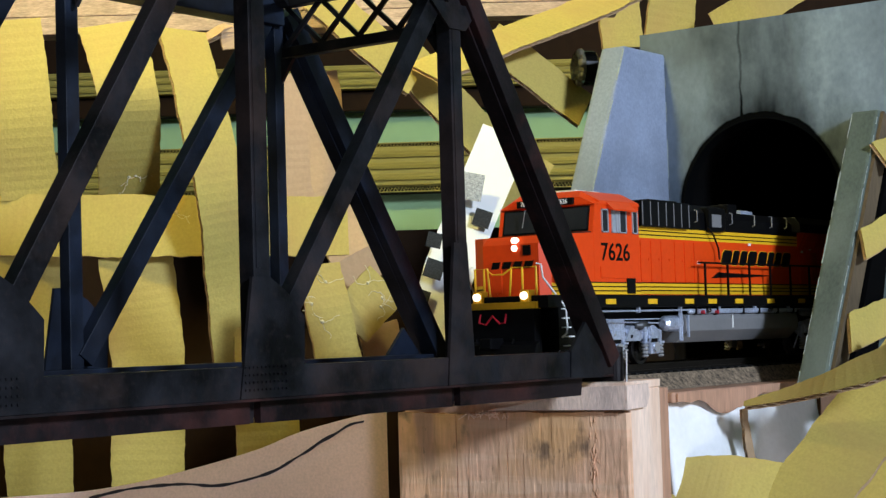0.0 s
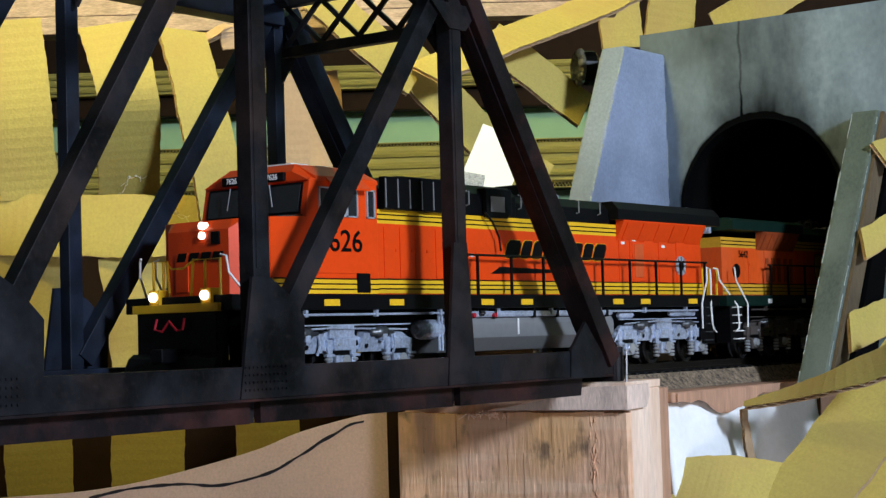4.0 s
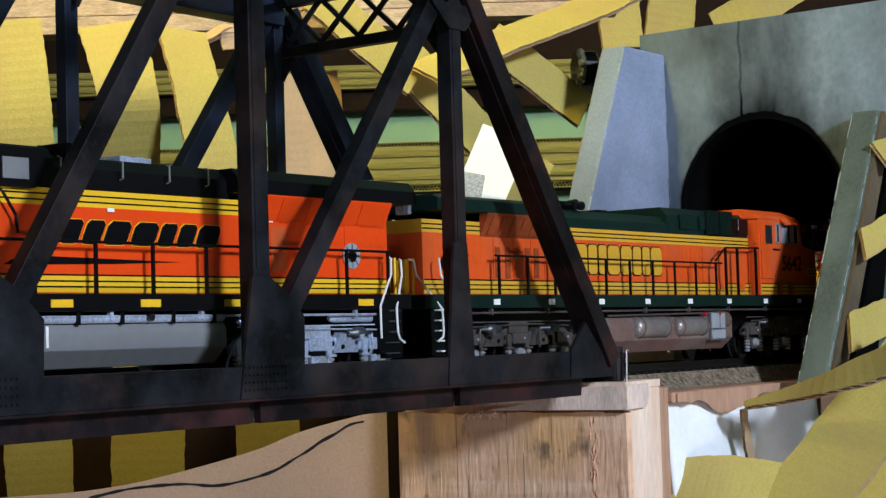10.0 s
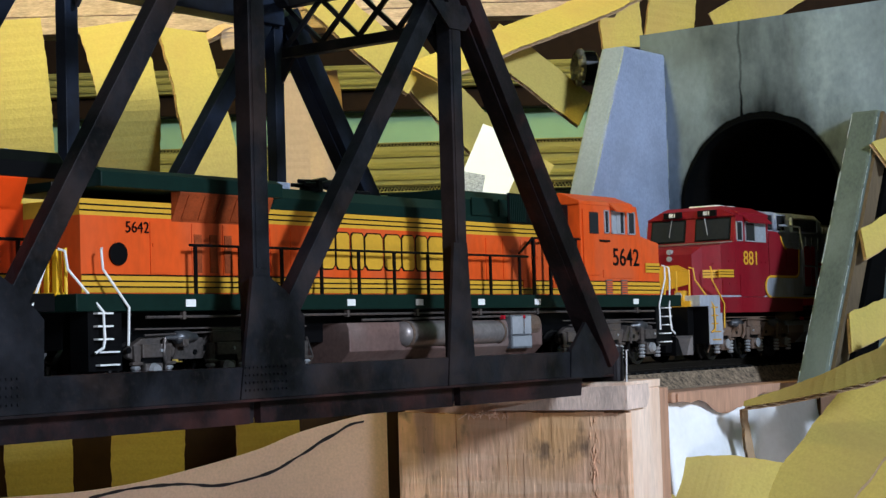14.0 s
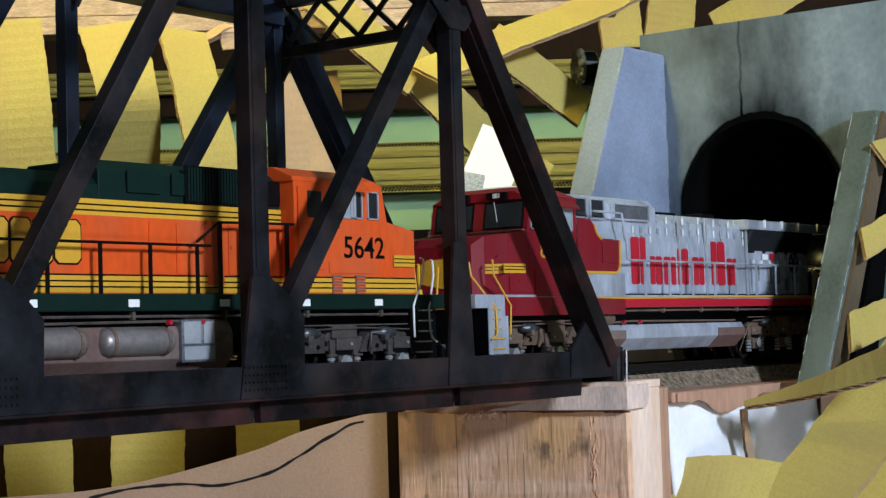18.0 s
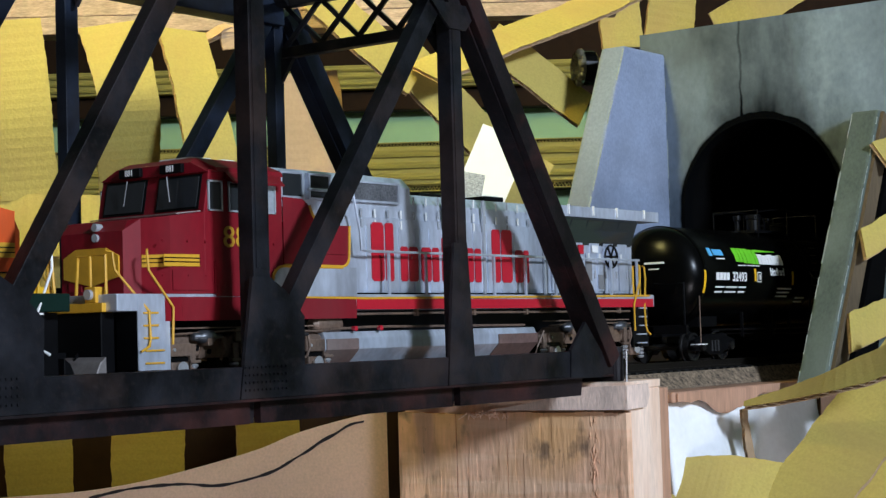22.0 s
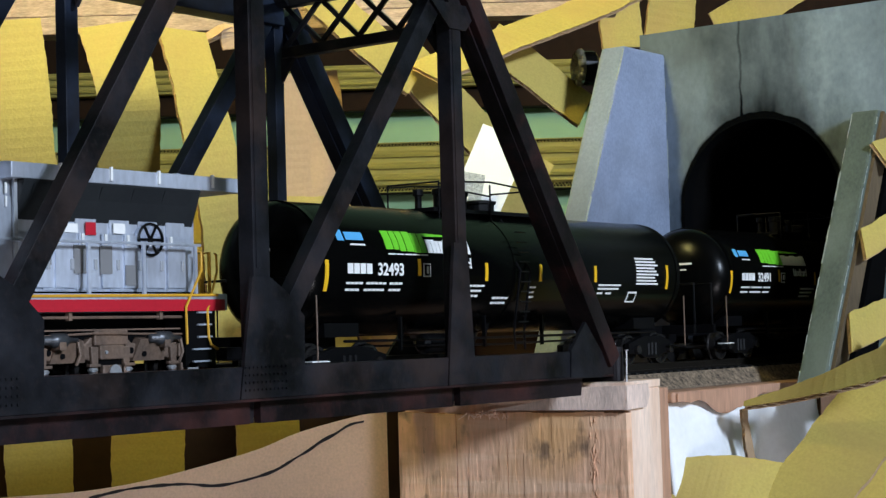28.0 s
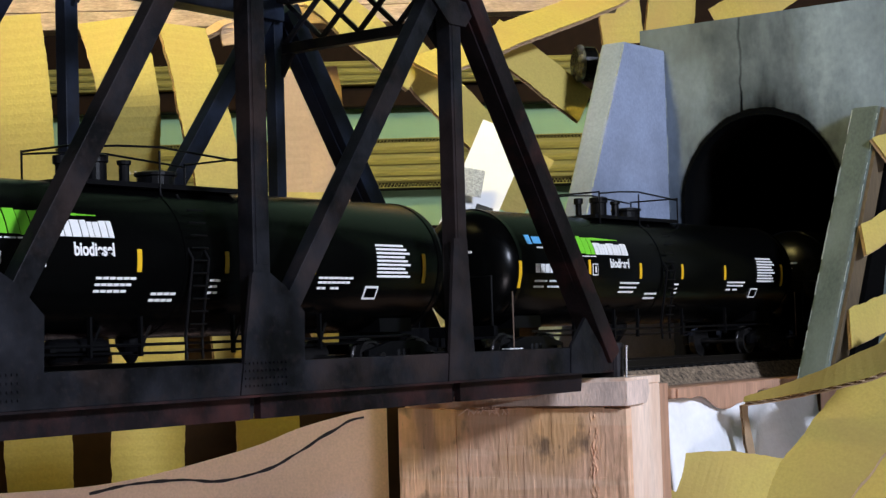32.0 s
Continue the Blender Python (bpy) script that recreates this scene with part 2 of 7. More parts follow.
orange_worn = mat("weathered_orange_enamel", (0.68, 0.082, 0.010), 0.5, spec=0.3, vary=0.16, scale=40, bump=0.05, dirt=(0.46, 0.12, 0.05), dirt_amount=0.6, dirt_scale=35, stretch=(1, 1, 0.45))
yellow = mat("yellow_enamel", (0.80, 0.46, 0.015), 0.45, vary=0.08, scale=60, bump=0.03)
gold = mat("gold_yellow_enamel", (0.64, 0.34, 0.025), 0.5, vary=0.1, scale=60, bump=0.03)
black = mat("black_enamel", (0.0032, 0.0032, 0.0038), 0.4, spec=0.14, vary=0.25, scale=60, bump=0.08)
tank_black = mat("gloss_black_tank_enamel", (0.0011, 0.0012, 0.0012), 0.24, spec=0.11, vary=0.15, scale=30, bump=0.015)
pullman_green = mat("dark_green_enamel", (0.004, 0.016, 0.012), 0.45, spec=0.16, vary=0.2, scale=60, bump=0.06)
red = mat("crimson_enamel", (0.20, 0.0060, 0.0135), 0.5, spec=0.22, vary=0.16, scale=50, bump=0.03, dirt=(0.16, 0.026, 0.030), dirt_amount=0.7, dirt_scale=26, stretch=(1, 1, 0.5))
bright_red = mat("bright_red_enamel", (0.44, 0.010, 0.024), 0.45, vary=0.1, scale=50, bump=0.03)
silver = mat("silver_enamel", (0.58, 0.63, 0.73), 0.36, 0.45, vary=0.2, scale=50, bump=0.06, dirt=(0.17, 0.165, 0.17), dirt_amount=0.75, dirt_scale=40, stretch=(1, 1, 0.35))
grey_tank = mat("grey_tank_enamel", (0.20, 0.20, 0.205), 0.45, 0.1, vary=0.08, scale=30, bump=0.03)
truck_silver = mat("silver_truck_enamel", (0.50, 0.56, 0.70), 0.30, 0.45, vary=0.45, scale=90, bump=0.1)
truck_grey = mat("grimy_grey_truck", (0.115, 0.10, 0.095), 0.36, 0.5, vary=0.5, scale=90, bump=0.2, dirt=(0.24, 0.17, 0.13), dirt_amount=0.5, dirt_scale=70)
truck_brown = mat("weathered_brown_truck", (0.17, 0.118, 0.09), 0.5, 0.3, vary=0.45, scale=90, bump=0.2, dirt=(0.32, 0.19, 0.12), dirt_amount=0.5, dirt_scale=70)
tank_brown = mat("rusty_brown_tank", (0.17, 0.10, 0.085), 0.55, 0.15, vary=0.3, scale=60, bump=0.1, dirt=(0.28, 0.24, 0.22), dirt_amount=0.6, dirt_scale=25)
tank_weathered = mat("weathered_silver_tank", (0.30, 0.27, 0.26), 0.4, 0.5, vary=0.25, scale=60, bump=0.1, dirt=(0.16, 0.09, 0.07), dirt_amount=0.6, dirt_scale=40)
rust_screen = mat("rust_orange_screen", (0.30, 0.055, 0.014), 0.6, spec=0.2, vary=0.4, scale=200, bump=0.4, dirt=(0.07, 0.02, 0.008), dirt_amount=0.6, dirt_scale=60)
intake_mesh = mat("grey_intake_mesh", (0.16, 0.165, 0.18), 0.3, 0.4, vary=0.6, scale=120, bump=0.3)
brake_grey = mat("dark_cast_iron", (0.075, 0.078, 0.085), 0.35, 0.5, vary=0.4, scale=120, bump=0.1)
wheel_steel = mat("wheel_steel", (0.055, 0.052, 0.052), 0.26, 0.8, vary=0.2, scale=90, bump=0.05)
spring_steel = mat("bare_spring_steel", (0.55, 0.56, 0.58), 0.35, 0.6, vary=0.2, scale=120, bump=0.05)
white = mat("white_enamel", (0.80, 0.80, 0.78), 0.45, vary=0.04, scale=60, bump=0.02)
lime = mat("lime_green_ink", (0.16, 0.62, 0.03), 0.4, vary=0.05, scale=60, bump=0)
sky_ink = mat("sky_blue_ink", (0.10, 0.42, 0.75), 0.4, vary=0.05, scale=60, bump=0)
glass_dark = mat("dark_glazing", (0.02, 0.022, 0.024), 0.08, vary=0.1, scale=60, bump=0)
glass_pale = mat("pale_glazing", (0.30, 0.33, 0.36), 0.12, vary=0.2, scale=60, bump=0)
lamp_glow = glow("headlight_glow", (1.0, 0.90, 0.72), 2.4)
lens_grey = mat("lamp_lens", (0.45, 0.47, 0.5), 0.15, 0.3, vary=0.1, scale=60, bump=0)


# ---- mesh helpers ----
def mesh_object(name, bm, material, parent=None, label="", smooth=False):
    me = bpy.data.meshes.new(name)
    bm.to_mesh(me)
    bm.free()
    me.materials.append(material)
    if smooth:
        for p in me.polygons:
            p.use_smooth = True
    ob = new(name, me)
    if parent:
        ob.parent = parent
    if label:
        ob["label"] = label
    return ob


def part(name, bm, material, parent, label="", smooth=False):
    return mesh_object(name, bm, material, parent, label, smooth)


def thing(name, label, category, at=None, group="", kind=""):
    ob = new(name)
    ob.empty_display_size = 0.01
    if at is not None:
        ob.matrix_world = at
    return tagged(ob, label, category, group, kind)


def bm_box(x0, x1, y0, y1, z0, z1, bevel=0.0, into=None):
    bm = into or bmesh.new()
    made = bmesh.ops.create_cube(bm, size=1)["verts"]
    for v in made:
        v.co = Vector(((x0 + x1) / 2 + v.co.x * (x1 - x0), (y0 + y1) / 2 + v.co.y * (y1 - y0), (z0 + z1) / 2 + v.co.z * (z1 - z0)))
    if bevel:
        edges = list({e for v in made for e in v.link_edges})
        bmesh.ops.bevel(bm, geom=edges, offset=bevel, segments=2, affect="EDGES", profile=0.6)
    return bm


def bm_prism(outline, a0, a1, axis="y", bevel=0.0, into=None):
    """A flat outline pushed from a0 to a1 along an axis. The outline is (x, z) for y, (y, z) for x and (x, y) for z."""
    bm = into or bmesh.new()

    def place(p, a):
        return {"y": (p[0], a, p[1]), "x": (a, p[0], p[1]), "z": (p[0], p[1], a)}[axis]
    low, high = [bm.verts.new(place(p, a0)) for p in outline], [bm.verts.new(place(p, a1)) for p in outline]
    k = len(outline)
    faces = [bm.faces.new(low), bm.faces.new(high[::-1])]
    for i in range(k):
        faces.append(bm.faces.new((low[i], high[i], high[(i + 1) % k], low[(i + 1) % k])))
    bmesh.ops.recalc_face_normals(bm, faces=faces)
    if bevel:
        bmesh.ops.bevel(bm, geom=list({e for f in faces for e in f.edges}), offset=bevel, segments=2, affect="EDGES", profile=0.6)
    return bm


def bm_tube(points, radius, sides=8, into=None, closed_ends=True):
    bm = into or bmesh.new()
    pts = [Vector(p) for p in points]
    rings = []
    for i, p in enumerate(pts):
        way = (pts[min(i + 1, len(pts) - 1)] - pts[max(i - 1, 0)]).normalized()
        side = way.cross(Vector((0.31, 0.87, 0.38))).normalized()
        up = way.cross(side)
        rings.append([bm.verts.new(p + radius * (math.cos(a) * side + math.sin(a) * up)) for a in [2 * math.pi * k / sides for k in range(sides)]])
    for a, b in zip(rings, rings[1:]):
        for k in range(sides):
            bm.faces.new((a[k], a[(k + 1) % sides], b[(k + 1) % sides], b[k]))
    if closed_ends:
        bm.faces.new(rings[0][::-1])
        bm.faces.new(rings[-1])
    return bm


def bm_lathe(profile, axis="y", sides=24, centre=(0, 0, 0), into=None):
    """Turned about an axis through centre; the profile is (distance along the axis, radius)."""
    bm = into or bmesh.new()
    rings = []
    for a, r in profile:
        ring = []
        for k in range(sides):
            t = 2 * math.pi * k / sides
            c, s = r * math.cos(t), r * math.sin(t)
            p = {"x": (a, c, s), "y": (c, a, s), "z": (c, s, a)}[axis]
            ring.append(bm.verts.new(Vector(p) + Vector(centre)))
        rings.append(ring)
    for a, b in zip(rings, rings[1:]):
        for k in range(sides):
            bm.faces.new((a[k], a[(k + 1) % sides], b[(k + 1) % sides], b[k]))
    bm.faces.new(rings[0][::-1])
    bm.faces.new(rings[-1])
    bmesh.ops.recalc_face_normals(bm, faces=bm.faces)
    return bm


def bm_bar(p, q, width, depth, into=None, bevel=0.0):
    """A straight bar from p to q in a plane y = constant: width in that plane, depth along y."""
    p, q = Vector(p), Vector(q)
    way = (q - p).normalized()
    side = way.cross(Vector((0, 1, 0))).normalized() * width / 2
    out = [p + side, q + side, q - side, p - side]
    return bm_prism([(v.x, v.z) for v in out], p.y - depth / 2, p.y + depth / 2, "y", bevel, into)


def text_mesh(body, height, squeeze=1.0, bold=0.0):
    """The mesh of one line of the built-in font, centred, lying in the xy plane."""
    cu = bpy.data.curves.new("writing", "FONT")
    cu.body, cu.size, cu.align_x, cu.align_y, cu.extrude, cu.offset = body, height / 0.70, "CENTER", "CENTER", 0.0001, bold
    ob = bpy.data.objects.new("writing", cu)
    scene.collection.objects.link(ob)
    bpy.context.view_layer.update()
    me = bpy.data.meshes.new_from_object(ob.evaluated_get(bpy.context.evaluated_depsgraph_get()))
    bpy.data.objects.remove(ob)
    bm = bmesh.new()
    bm.from_mesh(me)
    bpy.data.meshes.remove(me)
    xs = [v.co.x for v in bm.verts]
    ys = [v.co.y for v in bm.verts]
    for v in bm.verts:
        v.co.x = (v.co.x - (min(xs) + max(xs)) / 2) * squeeze
        v.co.y -= (min(ys) + max(ys)) / 2
    return bm


# ---- the room ----
ROOM = pose(EYE[0], EYE[1], 0, 0, 0, -53.2149)   # local x to the right, y ahead
def wall_of(boxes):
    bm = bmesh.new()
    for box in boxes:
        bm_box(*box, into=bm)
    return bm


# The low opening in the south wall is invented to go with the fill.
for name, boxes, m, lab in (
        ("floor", [(-2.0, 2.7, -2.7, 2.1, -1.0, -0.95)], floor_paint, "bare grey concrete floor of the layout room"),
        ("ceiling", [(-2.0, 2.7, -2.7, 2.1, 2.3, 2.35)], ceiling_paint, "plain painted ceiling over the layout"),
        ("wall_north", [(-2.0, 0.63, 2.0, 2.1, -0.95, 2.3), (1.15, 2.7, 2.0, 2.1, -0.95, 2.3), (0.63, 1.15, 2.0, 2.1, -0.95, -0.04), (0.63, 1.15, 2.0, 2.1, 0.19, 2.3)], green_wall, "green painted wall behind the cardboard scenery"),
        ("wall_west", [(-2.1, -2.0, -2.6, 2.0, -0.95, 2.3)], wall_paint, "plain painted wall of the layout room"),
        ("wall_south", [(-2.0, 0.45, -2.7, -2.6, -0.95, 2.3), (1.3, 2.7, -2.7, -2.6, -0.95, 2.3), (0.45, 1.3, -2.7, -2.6, -0.95, -0.2), (0.45, 1.3, -2.7, -2.6, 0.55, 2.3)], wall_paint, "plain painted wall with an added low opening"),
        ("wall_east", [(2.6, 2.7, -2.6, 2.0, -0.95, 2.3)], wall_paint, "plain painted wall of the layout room")):
    ob = mesh_object(name, wall_of(boxes), m)
    ob.matrix_world = ROOM
    tagged(ob, lab, name.split("_")[0], kind="structure")

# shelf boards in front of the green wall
for k, (z0, z1, y0, m, lab) in enumerate(((0.333, 0.62, 1.975, dark_wood_and_gap, "dark brown shelf board on the green wall"), (0.307, 0.335, 1.962, rib_wood, "yellow ribbed cardboard edge on a shelf"),
                                          (0.283, 0.307, 1.975, dark_wood_and_gap, "dark brown board under a ribbed edge"), (0.238, 0.244, 1.975, dark_wood_and_gap, "thin dark shelf edge"),
                                          (0.194, 0.239, 1.962, rib_wood, "yellow ribbed cardboard stack on a shelf"), (0.186, 0.194, 1.975, dark_wood_and_gap, "thin dark board below the ribbed stack"),
                                          (-0.1, 0.142, 1.975, dark_wood_and_gap, "dark brown panel low on the wall"))):
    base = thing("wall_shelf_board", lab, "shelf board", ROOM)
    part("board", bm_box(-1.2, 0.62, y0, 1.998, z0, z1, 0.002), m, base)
    if m is rib_wood:
        for j in range(3):
            z = z0 + (z1 - z0) * (j + 0.7) / 3.4
            part("ridge", bm_tube([(-1.2, y0 - 0.001, z), (0.62, y0 - 0.001, z)], (z1 - z0) / 11, 6), rib_wood, base)

# corrugated cut edges that lie on the shelves, seen end on
for z, y0, lab in ((0.2405, 1.966, "cut edge of corrugated cardboard along a shelf"), (0.1905, 1.966, "lower cut edge of corrugated cardboard on a shelf")):
    base = thing("corrugated_edge", lab, "cardboard edge", ROOM)
    for dz in (-0.0032, 0.0032):
        part("liner", bm_box(-1.2, 0.62, y0, y0 + 0.014, z + dz - 0.0005, z + dz + 0.0005), rib_wood, base)
    wave = bmesh.new()
    last = None
    for k in range(910):
        x, h = -1.2 + 0.0020 * k, (0.0024 if k % 2 else -0.0024)
        ring = [wave.verts.new(p) for p in ((x, y0 + 0.0008, z + h + 0.0006), (x, y0 + 0.012, z + h + 0.0006), (x, y0 + 0.012, z + h - 0.0006), (x, y0 + 0.0008, z + h - 0.0006))]
        if last:
            for q in range(4):
                wave.faces.new((last[q], last[(q + 1) % 4], ring[(q + 1) % 4], ring[q]))
        last = ring
    part("fluted_core", wave, rib_wood, base, "corrugated paper core")

# ---- track and roadbed ----
track = thing("track", "black plastic-tie O gauge track with steel rails", "track", kind="structure")
for y in (-0.0168, 0.0168):
    rail = bmesh.new()
    for hw, z0, z1 in ((0.0013, -0.0012, 0.0), (0.0005, -0.0036, -0.0012), (0.0022, -0.0044, -0.0036)):
        bm_box(-0.62, 3.0, y - hw, y + hw, z0, z1, into=rail)
    part("rail", rail, rail_steel, track)
tie = bm_box(-0.0023, 0.0023, -0.029, 0.029, -0.0085, -0.0045, 0.0004)
tie_me = None
for k in range(150):
    if tie_me is None:
        first = part("tie", tie, tie_plastic, track)
        tie_me = first.data
        first.location.x = -0.61
    else:
        ob = new("tie", tie_me)
        ob.parent = track
        ob.location = (-0.61 + k * 0.0098, 0, 0)
roadbed = mesh_object("roadbed", bm_prism([(-0.0315, -0.0056), (0.0315, -0.0056), (0.0405, -0.0150), (-0.0405, -0.0150)], 0.305, 3.0, "x"), cork)
tagged(roadbed, "speckled brown cork roadbed under the track", "roadbed", kind="structure")
sub = mesh_object("roadbed_board", bm_box(0.305, 3.0, -0.060, 0.08, -0.0212, -0.0152, 0.001), red_wood)
tagged(sub, "reddish brown plywood board carrying the roadbed", "board", kind="structure")
for x in (0.75, 1.35):
    leg = mesh_object("board_riser", bm_box(x - 0.019, x + 0.019, -0.045, 0.045, -0.62, -0.0214, 0.001), pine)
    tagged(leg, "plain pine riser under the plywood roadbed board", "riser", group="risers under the board")
bench = mesh_object("layout_bench", bm_box(-0.8, 1.5, -0.30, 0.75, -0.66, -0.62, 0.002), dark_wood_and_gap)
tagged(bench, "dark brown layout bench top in the shade below", "bench")
bench_leg = bm_box(-0.03, 0.03, -0.03, 0.03, -0.95, -0.66)
for k, (x, y) in enumerate(((-0.7, -0.22), (1.4, -0.22), (-0.7, 0.68), (1.4, 0.68))):
    ob = part("leg", bench_leg.copy(), dark_wood_and_gap, bench)
    ob.location = (x, y, 0)
bench_leg.free()

# ---- truss bridge ----
bridge = thing("truss_bridge", "weathered black plastic through truss railway bridge", "bridge", pose(0, 0, 0))
PANEL, END, YT, ZB, ZT = 0.1379, 0.2476, 0.0553, 0.005, 0.189
NODES = [END - PANEL * k for k in range(7)]


def rivets(x0, x1, z0, z1, y, nx, nz, parent, paint):
    bm = bmesh.new()
    for i in range(nx):
        for j in range(nz):
            x, z = x0 + (x1 - x0) * i / (nx - 1), z0 + (z1 - z0) * j / (nz - 1)
            bm_box(x, x + 0.0008, y, y + 0.0005, z, z + 0.0008, into=bm)
    part("rivets", bm, paint, parent)


def gusset(x, k):
    """The outline of a bottom plate; it reaches out towards the diagonal that lands there."""
    flip = 1 if k < 4 else -1
    out = [(-0.0147, -0.0026), (0.0072, -0.0026), (0.0027, 0.0637), (-0.0076, 0.0637)] if k in (1, 5) else [(-0.0153, -0.0026), (0.0229, -0.0026), (0.0238, 0.0302), (0.0126, 0.0408), (0.0029, 0.0465), (-0.0071, 0.0464)]
    return [(x - (1 - flip) * 0.003 + flip * a, z) for a, z in out]


def truss(side):
    y = side * YT
    paint = girder_black if side < 0 else girder_blue
    out = y + side * 0.0046      # face away from the track
    part("bottom_chord", bm_box(NODES[6], NODES[0] - 0.004, y - 0.0045, y + 0.0045, -0.0030, 0.0102, 0.0005), paint, bridge)
    part("chord_flange", bm_box(NODES[6], NODES[0] - 0.006, y - 0.0052, y + 0.0052, -0.0038, -0.0028), girder_rust, bridge)
    part("top_chord", bm_box(NODES[5], NODES[1], y - 0.007, y + 0.007, ZT - 0.008, ZT + 0.008, 0.0006), paint, bridge)
    for a, b in ((0, 1), (6, 5)):
        post = part("end_post", bm_bar((NODES[a] - (0.006 if a == 0 else -0.006), y, 0.004), (NODES[b] + (0.006 if a == 0 else -0.006), y, ZT), 0.0105, 0.014, bevel=0.0004), girder_rust if side < 0 and a == 0 else paint, bridge)
        part("cover_plate", bm_bar((NODES[a] - (0.006 if a == 0 else -0.006), y + side * 0.0005, 0.0065), (NODES[b] + (0.006 if a == 0 else -0.006), y + side * 0.0005, ZT), 0.0130, 0.0045), girder_rust if side < 0 else paint, post)
    for k in range(1, 6):
        x, w = NODES[k], (0.0088 if k in (1, 5) else 0.0098) * (1.0 if side < 0 else 0.78)
        upright = part("upright", bm_box(x - w / 2, x + w / 2, y - 0.004 + 0.0015 * (side > 0), y + 0.004, 0.0092, ZT - 0.006, 0.0004), paint, bridge)
        part("web_groove", bm_box(x - w / 2 + 0.0016, x + w / 2 - 0.0016, y + side * 0.0041 - 0.0002, y + side * 0.0041 + 0.0002, 0.05, ZT - 0.012), paint, upright)
        part("bottom_gusset", bm_prism(gusset(x, k),
                                       out - 0.0008, out + 0.0008, "y"), paint, bridge)
        if k not in (1, 5) and side < 0:
            rivets(x - 0.013, x + 0.011, 0.0005, 0.0095, out - side * -0.0006 - 0.0008, 11, 4, bridge, paint)
        if k in (1, 5) or side < 0:
            part("top_gusset", bm_prism([(x - 0.020, ZT - 0.012), (x + 0.018, ZT - 0.012), (x + 0.007, ZT - 0.024), (x - 0.006, ZT - 0.024)], out - 0.0006, out + 0.0008, "y"), paint, bridge)
    for a, b in ((1, 2), (2, 3), (5, 4), (4, 3)):
        s = 1 if b > a else -1
        da, db = (0.0092, 0.0042) if a in (1, 5) else (0.0297, -0.0010)
        part("diagonal", bm_bar((NODES[a] - s * da, y, ZT - 0.006), (NODES[b] + s * db, y, 0.014), 0.0092, 0.007, bevel=0.0004), paint, bridge)
    for a, s in ((0, 1), (6, -1)):
        x = NODES[a]
        part("end_gusset", bm_prism([(x - s * 0.0176, -0.004), (x - s * 0.0478, -0.003), (x - s * 0.0469, 0.0110), (x - s * 0.0325, 0.0253), (x - s * 0.0168, 0.0088)], out - 0.0008, out + 0.0010, "y"), paint, bridge)
        part("shoe_block", bm_box(x - s * 0.0005 - 0.0050, x - s * 0.0005 + 0.0050, y - 0.0052, y + 0.0052, -0.0064, 0.0118, 0.0008), paint, bridge)
        part("bearing_shoe", bm_lathe([(-0.009, 0.0040), (0.009, 0.0040)], "z", 18, (x - s * 0.0005, y + side * 0.0035, 0.0025)), paint, bridge)


for side in (-1, 1):
    truss(side)
for k in range(7):
    x = NODES[k]
    part("floor_beam", bm_box(x - 0.003, x + 0.003, -0.0500, 0.0500, -0.0130, -0.003), girder_black, bridge)
for y in (-0.0519, -0.015, 0.015, 0.0519):
    for k in range(6):
        a = NODES[k] - (0.026 if k == 0 else 0.0032)
        part("stringer", bm_prism([(NODES[k + 1] + 0.0032, -0.0130), (a - (0.002 if k == 0 else 0), -0.0130), (a, -0.0024), (NODES[k + 1] + 0.0032, -0.0024)], y - 0.0018, y + 0.0018), girder_rust, bridge)
# cross struts with lattice between the two trusses
for k in (1, 2, 3, 4, 5):
    x = NODES[k]
    lo, hi = (0.1641, 0.194) if k in (1, 5) else (0.1830, 0.194)
    part("strut_chord", bm_box(x - 0.003, x + 0.003, -0.0485, 0.0485, lo, lo + 0.0052, 0.0004), girder_black, bridge)
    part("strut_chord", bm_box(x - 0.003, x + 0.003, -0.0485, 0.0485, hi - 0.004, hi, 0.0004), girder_black, bridge)
    n = 4
    for j in range(n if k in (1, 5) else 0):
        y0, y1 = -0.0485 + 0.097 * j / n, -0.0485 + 0.097 * (j + 1) / n
        for p, q in ((y0, y1), (y1, y0)):
            dy, dz = q - p, hi - lo - 0.008
            nrm = math.hypot(dy, dz)
            w = 0.0012
            oy, oz = -dz / nrm * w, dy / nrm * w
            part("lattice_bar", bm_prism([(p + oy, lo + 0.005 + oz), (q + oy, hi - 0.003 + oz), (q - oy, hi - 0.003 - oz), (p - oy, lo + 0.005 - oz)], x - 0.0008 + (0.0017 if p < q else 0), x + 0.0008 + (0.0017 if p < q else 0), "x"), girder_black, bridge)
    for side in (-1, 1):
        part("knee_brace", bm_prism([(side * 0.0505, 0.1525), (side * 0.0505, 0.1638), (side * 0.0425, 0.1638)] if k in (1, 5) else [(side * 0.049, 0.172), (side * 0.049, 0.1828), (side * 0.041, 0.1828)], x - 0.0012, x + 0.0012, "x"), girder_black, bridge)
for k in range(1, 5):
    for s in (-1, 1):
        bm = bmesh.new()
        a, b = Vector((NODES[k], -s * 0.0485, ZT + 0.004)), Vector((NODES[k + 1], s * 0.0485, ZT + 0.004))
        n = (b - a).normalized().cross(Vector((0, 0, 1))) * 0.0028
        bm_prism([((a + n).x, (a + n).y), ((b + n).x, (b + n).y), ((b - n).x, (b - n).y), ((a - n).x, (a - n).y)], ZT + 0.001 + 0.003 * (s > 0), ZT + 0.0035 + 0.003 * (s > 0), "z", 0, bm)
        part("lateral_brace", bm, girder_black, bridge)
bright_steel = mat("bright_nail_steel", (0.36, 0.34, 0.33), 0.38, 0.6, vary=0.2, scale=300)
nail = thing("steel_nail", "thin shiny steel nail by the bridge bearing", "nail", pose(0.2445, -0.0665, -0.0085))
